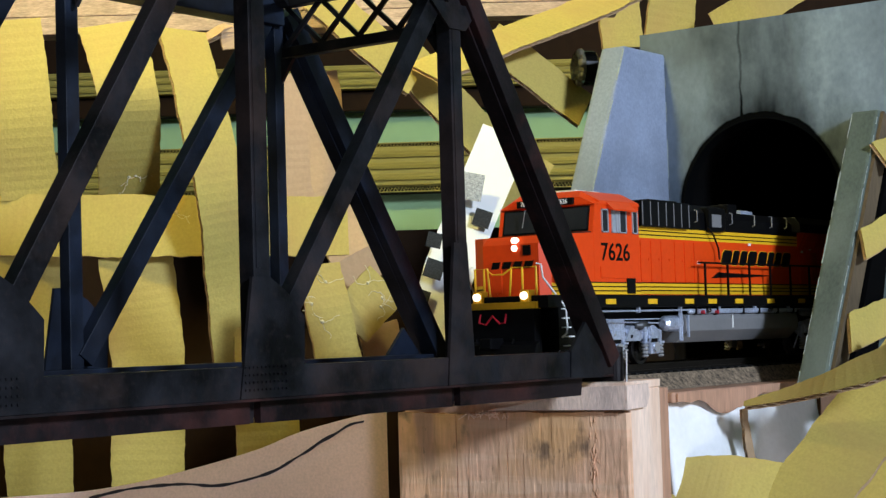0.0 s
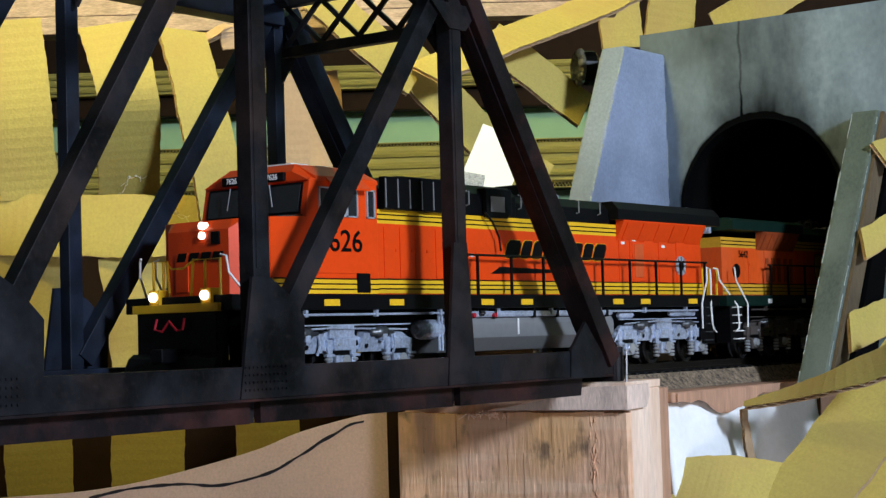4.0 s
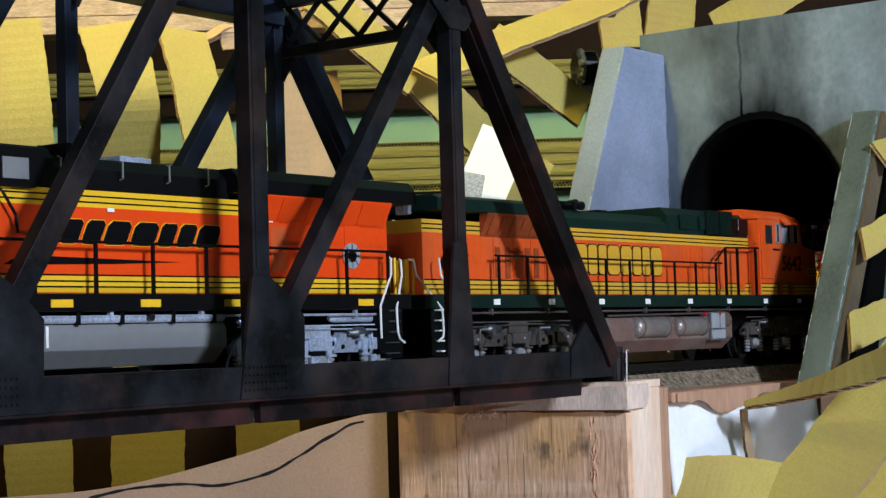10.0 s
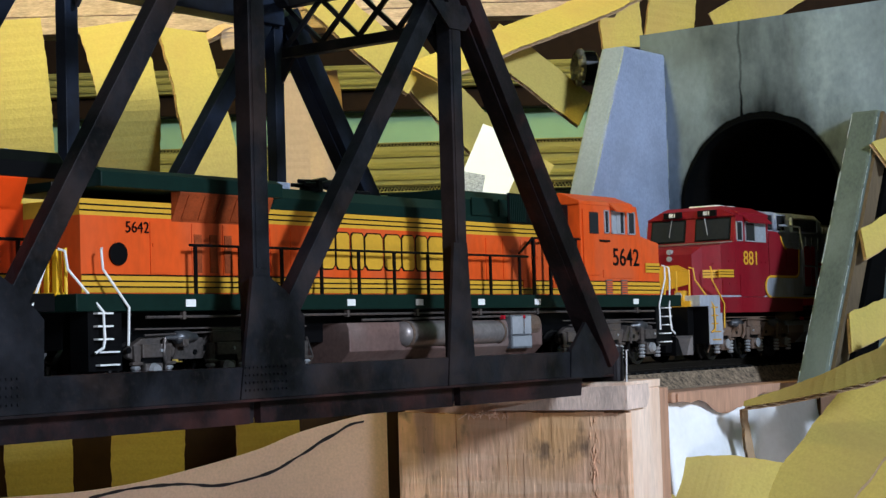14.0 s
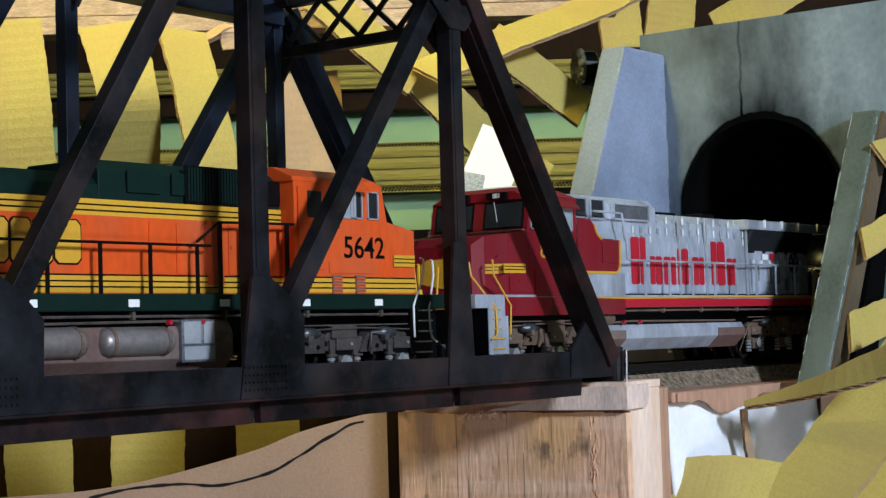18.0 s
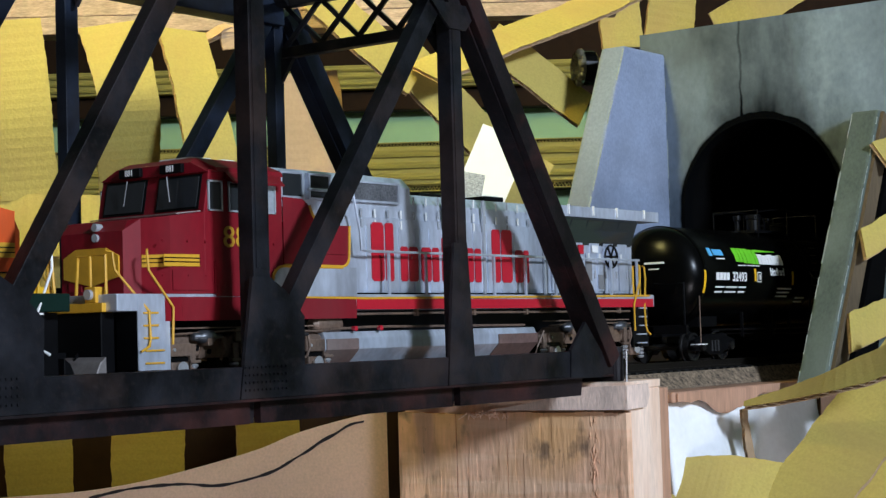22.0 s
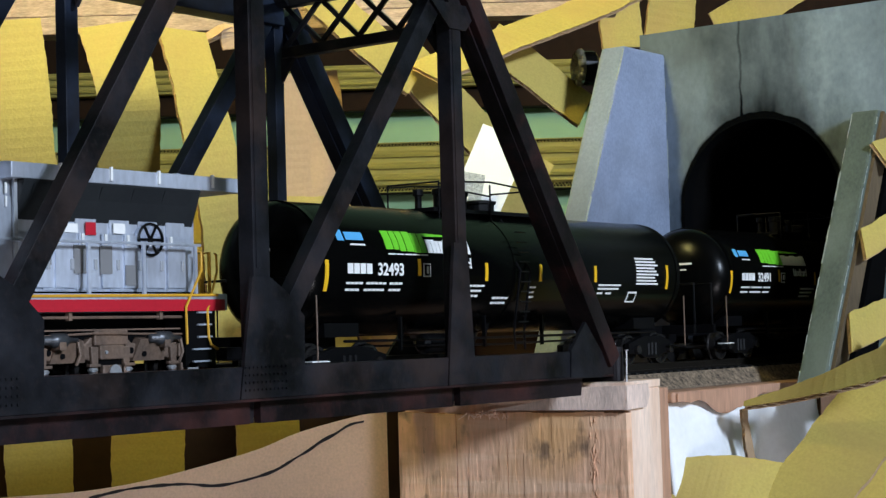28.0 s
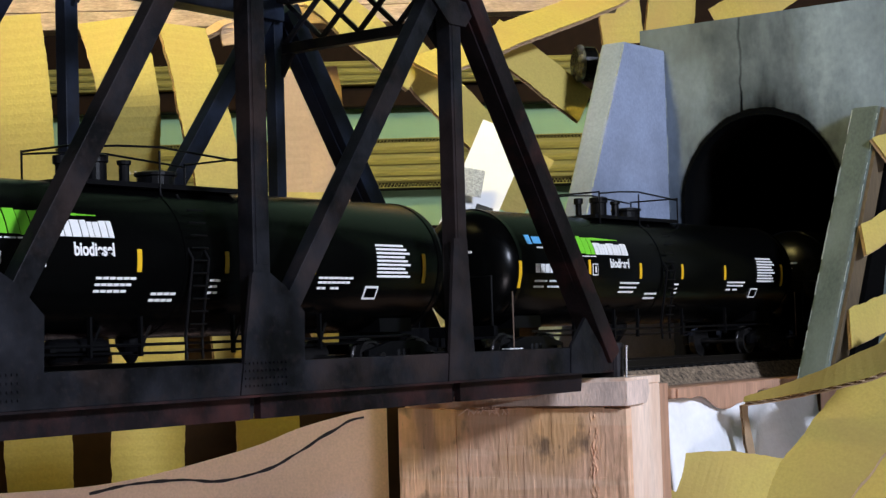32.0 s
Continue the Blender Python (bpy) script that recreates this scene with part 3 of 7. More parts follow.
part("shank", bm_tube([(0, 0, 0), (0.001, 0, 0.018)], 0.0006), bright_steel, nail)
part("nail_head", bm_lathe([(0, 0.0012), (0.0006, 0.0012)], "z", 10, (0.001, 0, 0.018)), bright_steel, nail)

# ---- wooden pier that carries the bridge end ----
pier = thing("wooden_pier", "rough-sawn pine board pier with split grain", "pier", pose(0, 0, 0))
rng = random.Random(4)
y = -0.070
while y < 0.0685:          # upright fibres, broken off at uneven heights, some sunk or split away
    w = min(rng.choice((0.0015, 0.004, 0.007, 0.011, 0.015)) * rng.uniform(0.8, 1.2), 0.0685 - y)
    tops = [-0.0222 - rng.uniform(0, 0.0012), rng.uniform(-0.046, -0.040), rng.uniform(-0.064, -0.057), -0.615]
    for z1, z0 in zip(tops, tops[1:]):
        d = rng.choice((0, 0, 0.00004, 0.00008, 0.00012, 0.00030))
        part("fibre", bm_prism([(y + 0.00002, z0), (y + w - 0.00002, z0), (y + w - 0.00002, z1), (y + 0.00002, z1)], 0.2388 + d, 0.246, "x"), rough_pine, pier)
    if rng.random() < 0.22:       # an open split beside the fibre
        y += rng.uniform(0.0004, 0.0011)
    y += w
part("pine_core", bm_box(0.2462, 0.2880, -0.0698, 0.0685, -0.619, -0.011, 0.0008), pine, pier, "smooth pale pine edge")
far = mesh_object("far_pier", bm_box(-0.60, -0.55, -0.07, 0.083, -0.62, -0.0126, 0.001), rough_pine)
tagged(far, "rough-sawn pine pier under the other bridge end", "pier")
SKEW = Matrix.Translation((0.2370, -0.07, 0)) @ pose(0, 0, 0, 0, 0, 8) @ Matrix.Translation((-0.2387, 0.07, 0))
pier.matrix_world = SKEW
backer = mesh_object("pier_backing_board", bm_box(0.2884, 0.3025, -0.0690, 0.0685, -0.62, -0.0120, 0.0006), red_wood)
backer.matrix_world = SKEW
tagged(backer, "reddish plywood board behind the pine pier", "board")
shim = mesh_object("grey_card_shim", bm_prism([(-0.0716, -0.0085), (-0.0716, -0.0212), (0.010, -0.0212), (-0.02, -0.0165), (-0.046, -0.0092)], 0.2345, 0.2379, "x"), mat("grey_card", (0.80, 0.61, 0.51), 0.85, vary=0.24, scale=90, bump=0.6, stretch=(1, 1, 0.3), dirt=(0.25, 0.2, 0.18), dirt_amount=0.5, dirt_scale=30))
shim.matrix_world = SKEW
part("shim_fold", bm_prism([(0.2345, -0.0085), (0.2345, -0.0212), (0.2610, -0.0208), (0.2655, -0.0150), (0.2640, -0.0085)], -0.0728, -0.0718), shim.data.materials[0], shim)
tagged(shim, "torn grey cardboard shim between pier and bridge", "shim")
part("cap_plate", bm_box(0.2381, 0.2875, -0.0704, 0.0685, -0.0109, -0.0068, 0.0004), pine, pier, "thin pale wooden cap under the bearing")
splinter = thing("wood_splinters", "frayed pale wood splinters under the bridge end", "splinters", kind="stuff")
splinter.matrix_world = SKEW
bm = bmesh.new()
ragged = bmesh.new()
for torn in (-0.0530, -0.0515, -0.0500):          # ragged fibre left standing along the splits
    z = -0.026
    while z > -0.13:
        step = rng.uniform(0.002, 0.005)
        if rng.random() < 0.75:
            y0 = torn + rng.uniform(-0.0009, 0.0009)
            bm_tube([(0.2388, y0, z), (0.2386 - rng.uniform(0, 0.0004), y0 + rng.uniform(-0.0006, 0.0006), z - step * 0.5), (0.2387, y0 + rng.uniform(-0.0008, 0.0008), z - step)], rng.uniform(0.00014, 0.0003), 4, ragged)
        z -= step
part("torn_fibre", ragged, rough_pine, splinter, "ragged torn fibre along a split")
for k in range(26):
    y0 = 0.013 + rng.uniform(-0.013, 0.013)
    bm_tube([(0.2385, y0, -0.0225 + rng.uniform(-0.001, 0.001)), (0.2370 - rng.uniform(0, 0.002), y0 - rng.uniform(-0.005, 0.008), -0.0235 - rng.uniform(0, 0.003))], 0.00025, 4, bm)
part("splinter", bm, pine, splinter)

# ---- tunnel portal ----
portal = thing("tunnel_portal", "grey weathered plaster concrete tunnel portal", "tunnel portal", pose(0, 0, 0))
XP, AW, AS, AT = 0.546, 0.0595, 0.106, 0.165
arch = [(AW * math.cos(math.pi * k / 28), AS + (AT - AS) * math.sin(math.pi * k / 28)) for k in range(29)]


def wall_with_arch(x0, x1, y0, y1, z0, z1):
    bm = bmesh.new()
    ring = [(AW, z0)] + arch + [(-AW, z0)]
    outer = [(y1, z0)] + [(y1 if k < 8 else (y1 + (y0 - y1) * (k - 8) / 12 if k <= 20 else y0), z0 + (z1 - z0) * k / 8 if k < 8 else (z1 if k <= 20 else z1 + (z0 - z1) * (k - 20) / 8)) for k in range(29)] + [(y0, z0)]
    rows = []
    for x in (x0, x1):
        rows.append(([bm.verts.new((x, *p)) for p in ring], [bm.verts.new((x, *p)) for p in outer]))
    (ra, oa), (rb, ob_) = rows
    for i in range(len(ring) - 1):
        bm.faces.new((ra[i], ra[i + 1], oa[i + 1], oa[i])) if i else bm.faces.new((ra[0], ra[1], oa[1], oa[0])) if (oa[0].co - oa[1].co).length > 1e-6 else bm.faces.new((ra[0], ra[1], oa[1]))
        if (ob_[i].co - ob_[i + 1].co).length > 1e-6:
            bm.faces.new((rb[i + 1], rb[i], ob_[i], ob_[i + 1]))
            bm.faces.new((oa[i], oa[i + 1], ob_[i + 1], ob_[i]))
        else:
            bm.faces.new((rb[i + 1], rb[i], ob_[i + 1]))
        bm.faces.new((ra[i + 1], ra[i], rb[i], rb[i + 1]))
    bmesh.ops.remove_doubles(bm, verts=bm.verts, dist=1e-6)
    bmesh.ops.recalc_face_normals(bm, faces=bm.faces)
    return bm


part("face_wall", wall_with_arch(XP, XP + 0.012, -0.19, 0.0915, -0.0176, 0.2355), concrete, portal)
for side, top, x_top, x_bot, lab in ((1, 0.2190, 0.489, 0.379, "pale"), (-1, 0.161, 0.533, 0.431, "greenish")):
    y0, y1 = (0.071, 0.090) if side > 0 else (-0.0950, -0.0755)
    base = -0.0176
    part("wing_buttress", bm_prism([(XP - 0.0003, base), (x_bot, base), (x_top, top), (XP - 0.0003, top)], y0, y1, "y", 0.0022), concrete_light if side > 0 else concrete_green, portal, "pale blue-grey sloped plaster buttress" if side > 0 else "greenish grey sloped plaster buttress")
for y, x0, z0, x1, z1, r in ((-0.0755, 0.431, -0.0176, 0.533, 0.161, 0.00055), (-0.0950, 0.431, -0.0176, 0.533, 0.161, 0.0003), (0.071, 0.379, -0.0176, 0.489, 0.219, 0.00055), (0.071, 0.5455, 0.0, 0.5455, 0.2185, 0.0004)):
    way = Vector((x1 - x0, 0, z1 - z0))
    rng_edge = random.Random(int(1000 * (y + x0)))
    inward = Vector((0.0007, -0.0007 if y == -0.0755 else 0.0006, 0))
    q = 0.01
    while q < 0.97:               # the paint is chipped off in lengths of uneven size
        run = rng_edge.uniform(0.02, 0.16)
        dots = [Vector((x0, y, z0)) + way * min(0.99, q + run * k / 7) + inward + Vector((rng_edge.uniform(-0.0002, 0.0002), rng_edge.uniform(-0.0002, 0.0002), 0)) for k in range(8)]
        part("worn_edge", bm_tube(dots, r * rng_edge.uniform(0.6, 1.3), 5), edge_white, portal, "pale worn plaster edge")
        q += run + rng_edge.uniform(0.01, 0.07)
# Near-black lining: the bore's darkness is put into its colour.
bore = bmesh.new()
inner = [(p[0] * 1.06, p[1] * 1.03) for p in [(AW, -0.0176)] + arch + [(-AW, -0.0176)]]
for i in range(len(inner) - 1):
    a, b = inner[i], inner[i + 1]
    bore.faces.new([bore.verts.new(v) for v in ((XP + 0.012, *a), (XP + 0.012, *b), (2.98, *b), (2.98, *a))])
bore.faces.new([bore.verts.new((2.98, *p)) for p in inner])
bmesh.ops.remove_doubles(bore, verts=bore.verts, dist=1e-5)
tube = part("tunnel_lining", bore, shade_black, portal, "black inside of the tunnel")
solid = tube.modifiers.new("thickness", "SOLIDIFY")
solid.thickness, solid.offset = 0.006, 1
part("wing_edge_board", bm_prism([(0.4335, -0.0176), (0.4530, -0.0176), (0.5480, 0.1530), (0.5345, 0.1595)], -0.0977, -0.0953), raw_edge, portal, "raw tan board edge on the wing")
# Added black sheet: the gap beside the wing gets its darkness from this colour.
wing_gap_sheet = mesh_object("portal_side_board", bm_prism([(0.452, -0.026), (0.492, -0.026), (0.552, 0.140), (0.545, 0.147)], -0.1000, -0.0957), shade_black)
tagged(wing_gap_sheet, "black sheet drawing the dark gap behind the portal wing", "board")

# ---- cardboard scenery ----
# Added panel: its dark colour stands in for the shade between the strips.
dark_panel = mesh_object("backdrop_panel", bm_box(-1.3, 0.10, 1.36, 1.37, -0.619, 0.105, 0.001), dark_wood_and_gap)
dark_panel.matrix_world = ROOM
tagged(dark_panel, "dark brown panel added to draw the dark gaps behind the cardboard web", "panel", kind="structure")

board = thing("top_board", "pinkish particle board with pale layered edge", "board", pose(0, 0, 0))
for k in range(5):
    z0 = 0.2365 + 0.0125 * k
    part("board_layer", bm_prism([(0.207, 0.431), (0.409, 0.171), (0.428, 0.185), (0.227, 0.445)], z0, z0 + 0.0121, "z", 0.0006), particle, board)
far_board = thing("upper_board", "pale layered board end behind the cardboard strips", "board", pose(0, 0, 0))
for k in range(5):
    z0 = 0.2545 + 0.0105 * k
    part("board_layer", bm_prism([(0.470, 0.207), (0.545, 0.109), (0.560, 0.120), (0.485, 0.218)], z0, z0 + 0.0100, "z", 0.0006), particle, far_board)
STRIPS = [
    ("yellow kraft cardboard strip hanging from the board edge", kraft, 0.038, [(0.196, 0.369, 0.238), (0.195, 0.358, 0.175), (0.206, 0.365, 0.119)], (-0.66, -0.75, 0.08)),
    ("curled kraft cardboard strip with torn corrugated edge", kraft, 0.0405, [(0.235, 0.317, 0.233), (0.225, 0.291, 0.189), (0.235, 0.300, 0.154), (0.256, 0.323, 0.116)], (-0.60, -0.80, 0.06)),
    ("long kraft cardboard strip glued over a crosswise strip", kraft, 0.035, [(0.264, 0.279, 0.228), (0.254, 0.253, 0.177), (0.260, 0.242, 0.114), (0.276, 0.251, 0.052), (0.291, 0.261, -0.000)], (-0.30, -0.95, 0.06)),
    ("wide crosswise kraft cardboard strip in the scenery web", kraft, 0.041, [(0.185, 0.387, 0.102), (0.236, 0.318, 0.099), (0.285, 0.262, 0.097), (0.349, 0.210, 0.096)], (-0.65, -0.75, 0.12)),
    ("kraft cardboard strip below the crosswise strip", kraft, 0.044, [(0.207, 0.367, 0.082), (0.211, 0.368, 0.003), (0.215, 0.370, -0.087)], (-0.57, -0.81, 0.08)),
    ("kraft cardboard strip with torn edges", kraft, 0.048, [(0.249, 0.311, 0.080), (0.256, 0.308, 0.009), (0.258, 0.313, -0.089)], (-0.66, -0.75, 0.08)),
    ("kraft cardboard strip in the shade under the bridge", kraft, 0.043, [(0.302, 0.244, 0.037), (0.304, 0.246, -0.024), (0.306, 0.249, -0.091)], (-0.52, -0.85, 0.07)),
    ("narrow tan cardboard strip behind the far truss", tan, 0.020, [(0.333, 0.241, 0.202), (0.335, 0.243, 0.137), (0.337, 0.242, 0.117)], (-0.52, -0.85, 0.07)),
    ("bent tan cardboard strip showing its inner side", tan, 0.043, [(0.370, 0.260, 0.208), (0.379, 0.253, 0.140), (0.379, 0.224, 0.071)], (-0.52, -0.85, 0.07)),
    ("glue-stained brown cardboard strip", kraft, 0.029, [(0.259, 0.160, 0.066), (0.256, 0.150, 0.039), (0.261, 0.145, 0.003)], (-0.52, -0.85, 0.07)),
    ("square end of a diagonal cardboard strip", kraft, 0.031, [(0.293, 0.133, 0.054), (0.271, 0.147, 0.029)], (-0.52, -0.85, 0.07)),
    ("short tan cardboard piece between other strips", tan, 0.020, [(0.315, 0.154, 0.072), (0.289, 0.173, 0.056)], (-0.52, -0.85, 0.07)),
    ("tan cardboard strip end low in the web", tan, 0.027, [(0.306, 0.152, 0.028), (0.314, 0.145, -0.010)], (-0.52, -0.85, 0.07)),
    ("diagonal cardboard strip running down behind the bridge", kraft, 0.035, [(0.334, 0.220, 0.254), (0.356, 0.199, 0.227), (0.387, 0.177, 0.196)], (-0.34, -0.83, 0.45)),
    ("broad cardboard strip folded at its low end", kraft, 0.034, [(0.576, 0.098, 0.283), (0.517, 0.120, 0.254), (0.443, 0.142, 0.225), (0.379, 0.164, 0.198)], (-0.73, -0.24, 0.64)),
    ("diagonal cardboard strip glued under the broad strip", kraft, 0.036, [(0.453, 0.160, 0.230), (0.467, 0.149, 0.217), (0.509, 0.118, 0.179)], (-0.37, -0.79, 0.49)),
    ("kraft cardboard strip reaching down beside the portal", kraft, 0.041, [(0.390, 0.189, 0.213), (0.419, 0.170, 0.179), (0.451, 0.156, 0.147)], (-0.34, -0.83, 0.45)),
    ("short kraft cardboard strip above the portal wing", kraft, 0.037, [(0.641, 0.166, 0.292), (0.645, 0.164, 0.247)], (-0.52, -0.85, 0.07)),
    ("kraft cardboard strip behind the portal top", kraft, 0.044, [(0.714, 0.154, 0.306), (0.712, 0.160, 0.257)], (-0.52, -0.85, 0.07)),
    ("bright kraft cardboard strip over the portal top", kraft, 0.031, [(0.784, 0.060, 0.312), (0.743, 0.082, 0.288), (0.718, 0.117, 0.265)], (-0.52, -0.85, 0.07)),
    ("curved kraft cardboard strip with a cut edge beside the portal", kraft, 0.030, [(0.353, -0.080, -0.025), (0.359, -0.106, -0.019), (0.360, -0.134, -0.011), (0.367, -0.161, -0.001), (0.376, -0.200, 0.020)], (-0.53, 0.00, 0.85)),
    ("broad kraft cardboard strip with an open cut edge", kraft, 0.048, [(0.330, -0.112, -0.090), (0.346, -0.119, -0.076), (0.379, -0.130, -0.049), (0.405, -0.141, -0.026), (0.439, -0.163, 0.010)], (-0.92, -0.08, 0.38)),
    ("kraft cardboard strip lying below the plaster patch", kraft, 0.032, [(0.305, -0.043, -0.069), (0.325, -0.076, -0.0665), (0.354, -0.107, -0.071)], (-0.63, -0.49, 0.60)),
    ("kraft cardboard strip below the broad strip", kraft, 0.049, [(0.430, -0.106, -0.109), (0.457, -0.128, -0.072), (0.471, -0.149, -0.042)], (-0.92, -0.08, 0.38)),
    ("kraft cardboard strip beside the portal wing", kraft, 0.0178, [(0.4798, -0.1018, 0.0698), (0.5064, -0.1070, 0.0793), (0.5472, -0.1130, 0.0914)], (-0.70, -0.65, 0.30)),
    ("shaded kraft cardboard strip below its neighbour", kraft, 0.0225, [(0.4534, -0.1018, 0.0144), (0.4792, -0.1070, 0.0206), (0.5354, -0.1130, 0.0312)], (-0.70, -0.65, 0.30)),
    ("narrow upright cardboard edge beside the plaster", tan, 0.004, [(0.367, -0.072, -0.028), (0.375, -0.071, -0.060)], (-0.52, -0.85, 0.07)),
    ("short kraft strip showing beside the white paper", kraft, 0.030, [(0.4150, 0.1290, 0.1020), (0.4220, 0.1190, 0.1220), (0.4330, 0.1120, 0.1420)], (-0.60, -0.70, 0.30)),
    ("torn curled strip end under the board edge", tan, 0.014, [(0.2870, 0.2880, 0.2240), (0.2925, 0.2800, 0.2275), (0.2985, 0.2720, 0.2330), (0.3005, 0.2690, 0.2290), (0.3020, 0.2675, 0.2190)], (-0.40, -0.35, 0.85)),
    ("kraft cardboard strip end at the wall", kraft, 0.0215, [(0.5149, -0.1018, 0.1275), (0.5604, -0.1100, 0.1397)], (-0.70, -0.65, 0.30)),
]



def bm_sheet(rows):
    """A closed slab through rows of (left front, right front, left back, right back)."""
    bm = bmesh.new()
    rings = [[bm.verts.new(p) for p in row] for row in rows]
    for a, b in zip(rings, rings[1:]):
        for i in range(4):
            bm.faces.new((a[i], a[(i + 1) % 4], b[(i + 1) % 4], b[i]))
    bm.faces.new(rings[0][::-1])
    bm.faces.new(rings[-1])
    bmesh.ops.recalc_face_normals(bm, faces=bm.faces)
    return bm


def glide(points, step):
    """Points of a smooth curve through the given ones, about step apart, and the way at each."""
    pts = [Vector(p) for p in points]
    if len(pts) == 2:
        pts.insert(1, (pts[0] + pts[1]) / 2)
    ext = [2 * pts[0] - pts[1]] + pts + [2 * pts[-1] - pts[-2]]
    out = []
    for i in range(1, len(ext) - 2):
        a, b, c, d = ext[i - 1:i + 3]
        n = max(2, int((c - b).length / step))
        for k in range(n):
            t = k / n
            out.append(0.5 * ((2 * b) + (c - a) * t + (2 * a - 5 * b + 4 * c - d) * t * t + (3 * b - a - 3 * c + d) * t ** 3))
    out.append(pts[-1])
    return out


def cardboard_strip(points, width, material, label, facing=(-0.80, -0.58, 0.12), seed=0, tip=1.0, slant=0.0):
    """Corrugated board: two paper liners with flutes between, cut a little unevenly; slant skews the cut ends."""
    rng = random.Random(seed)
    base = thing("cardboard_strip", label, "cardboard strip", pose(*points[0]), group="cardboard web strips")
    line = [p - Vector(points[0]) for p in glide(points, 0.00315)]
    face = Vector(facing).normalized()
    front, back, medium = [], [], bmesh.new()
    ripple, last = [0.0, 0.0], None
    for i, p in enumerate(line):
        way = (line[min(i + 1, len(line) - 1)] - line[max(i - 1, 0)]).normalized()
        side = way.cross(face).normalized()
        n = side.cross(way).normalized()
        for e in (0, 1):
            ripple[e] = ripple[e] * 0.75 + rng.uniform(-0.0005, 0.0005)
        half = width / 2 * min(1, tip + 1.6 * i / len(line))
        a, b = p - side * (half + ripple[0]) + way * slant * half, p + side * (half + ripple[1]) - way * slant * half
        wash = 0.0015 + (0.00006 if i % 2 else -0.00006)
        front.append((a + n * wash, b + n * wash, b + n * 0.0011, a + n * 0.0011))
        back.append((a - n * 0.0011, b - n * 0.0011, b - n * 0.0015, a - n * 0.0015))
        h = n * (0.00105 if i % 2 else -0.00105)
        inset = side * 0.0001
        ring = [medium.verts.new(q) for q in (a + h + inset, b + h - inset, b + h * 0.72 - inset, a + h * 0.72 + inset)]
        if last:
            for k in range(4):
                medium.faces.new((last[k], last[(k + 1) % 4], ring[(k + 1) % 4], ring[k]))
        last = ring
    part("front_liner", bm_sheet(front), material, base)
    part("back_liner", bm_sheet(back), tan, base)
    part("fluted_core", medium, flute, base, "corrugated paper core")
    return base


WEB = []
for k, (lab, m, width, points, facing) in enumerate(STRIPS):
    WEB.append(cardboard_strip(points, width, m, lab, facing, seed=k, tip=0.15 if "curved" in lab else 1.0, slant=0.85 if lab.endswith(("beside the portal wing", "below its neighbour")) else 0.4 if "plaster patch" in lab else 0.0))
rng = random.Random(21)
for k, blobs in ((1, 3), (3, 3), (9, 4), (10, 3)):          # dried hot glue on the joints, with pulled threads
    n, along = Vector(STRIPS[k][4]).normalized(), Vector(STRIPS[k][3][-1]) - Vector(STRIPS[k][3][0])
    line = [p - Vector(STRIPS[k][3][0]) for p in glide(STRIPS[k][3], 0.004)]
    side = n.cross(along).normalized()
    for j in range(blobs):
        c = line[int(len(line) * (rng.uniform(0.82, 0.95) if k == 1 else rng.uniform(0.2, 0.6)))] + n * 0.0016 + side * rng.uniform(-0.010, 0.010)
        r = rng.uniform(0.5, 1.0)
        part("glue_blob", bm_lathe([(-0.0012 * r, 0.0003), (-0.0008 * r, 0.0010 * r), (0.0002, 0.0014 * r), (0.0010 * r, 0.0009 * r), (0.0013 * r, 0.0002)], "z", 10, c), hot_glue, WEB[k], "pale dried hot glue", smooth=True)
        for q in range(3):
            walk_on, p = [c], c.copy()
            turn = rng.uniform(0, 6.28)
            for step in range(7):
                turn += rng.uniform(-0.9, 0.9)
                p = p + side * math.cos(turn) * 0.0018 + along.normalized() * math.sin(turn) * 0.0018 + n * rng.uniform(-0.00005, 0.0001)
                walk_on.append(p)
            part("glue_thread", bm_tube(walk_on, 0.00022, 4), hot_glue, WEB[k])

# loose paper, plaster and small things of the scenery
sheet_top = [(0.104, 0.293, -0.068), (0.151, 0.229, -0.063), (0.196, 0.167, -0.046), (0.216, 0.140, -0.034), (0.237, 0.110, -0.025), (0.246, 0.098, -0.023)]
rows = []
for p in glide(sheet_top, 0.008):
    n = Vector((-0.80, -0.60, 0)) * 0.0015
    low = Vector((p.x, p.y, -0.619))
    rows.append((p + n, low + n, low - n, p - n))
hill = mesh_object("cardboard_profile_sheet", bm_sheet(rows), pink_card)
tagged(hill, "pinkish cardboard profile sheet with a curved cut top edge", "cardboard sheet")
line = [(0.1428, -0.0689), (0.1575, -0.0640), (0.1751, -0.0622), (0.1858, -0.0637), (0.1946, -0.0618), (0.2064, -0.0564), (0.2143, -0.0492), (0.2192, -0.0445), (0.2232, -0.0398), (0.2282, -0.0354), (0.2331, -0.0304), (0.2380, -0.0286)]
ink = []
front = Vector((-0.80, -0.60, 0))
crest = glide(sheet_top, 0.008)
path = glide([(x, float(np.interp(x, [p.x for p in crest], [p.y for p in crest])), z) for x, z in line], 0.002)
for i, p in enumerate(path):
    p = Vector((p.x, float(np.interp(p.x, [q.x for q in crest], [q.y for q in crest])), p.z))
    way = (path[min(i + 1, len(path) - 1)] - path[max(i - 1, 0)]).normalized()
    up = way.cross(front).normalized() * (0.0008 + 0.0003 * math.sin(i * 0.7) * math.cos(i * 0.31))
    ink.append((p + front * 0.00168 + up, p + front * 0.00168 - up, p + front * 0.0012 - up, p + front * 0.0012 + up))
part("marker_line", bm_sheet(ink), marker, hill, "wavy black marker line")



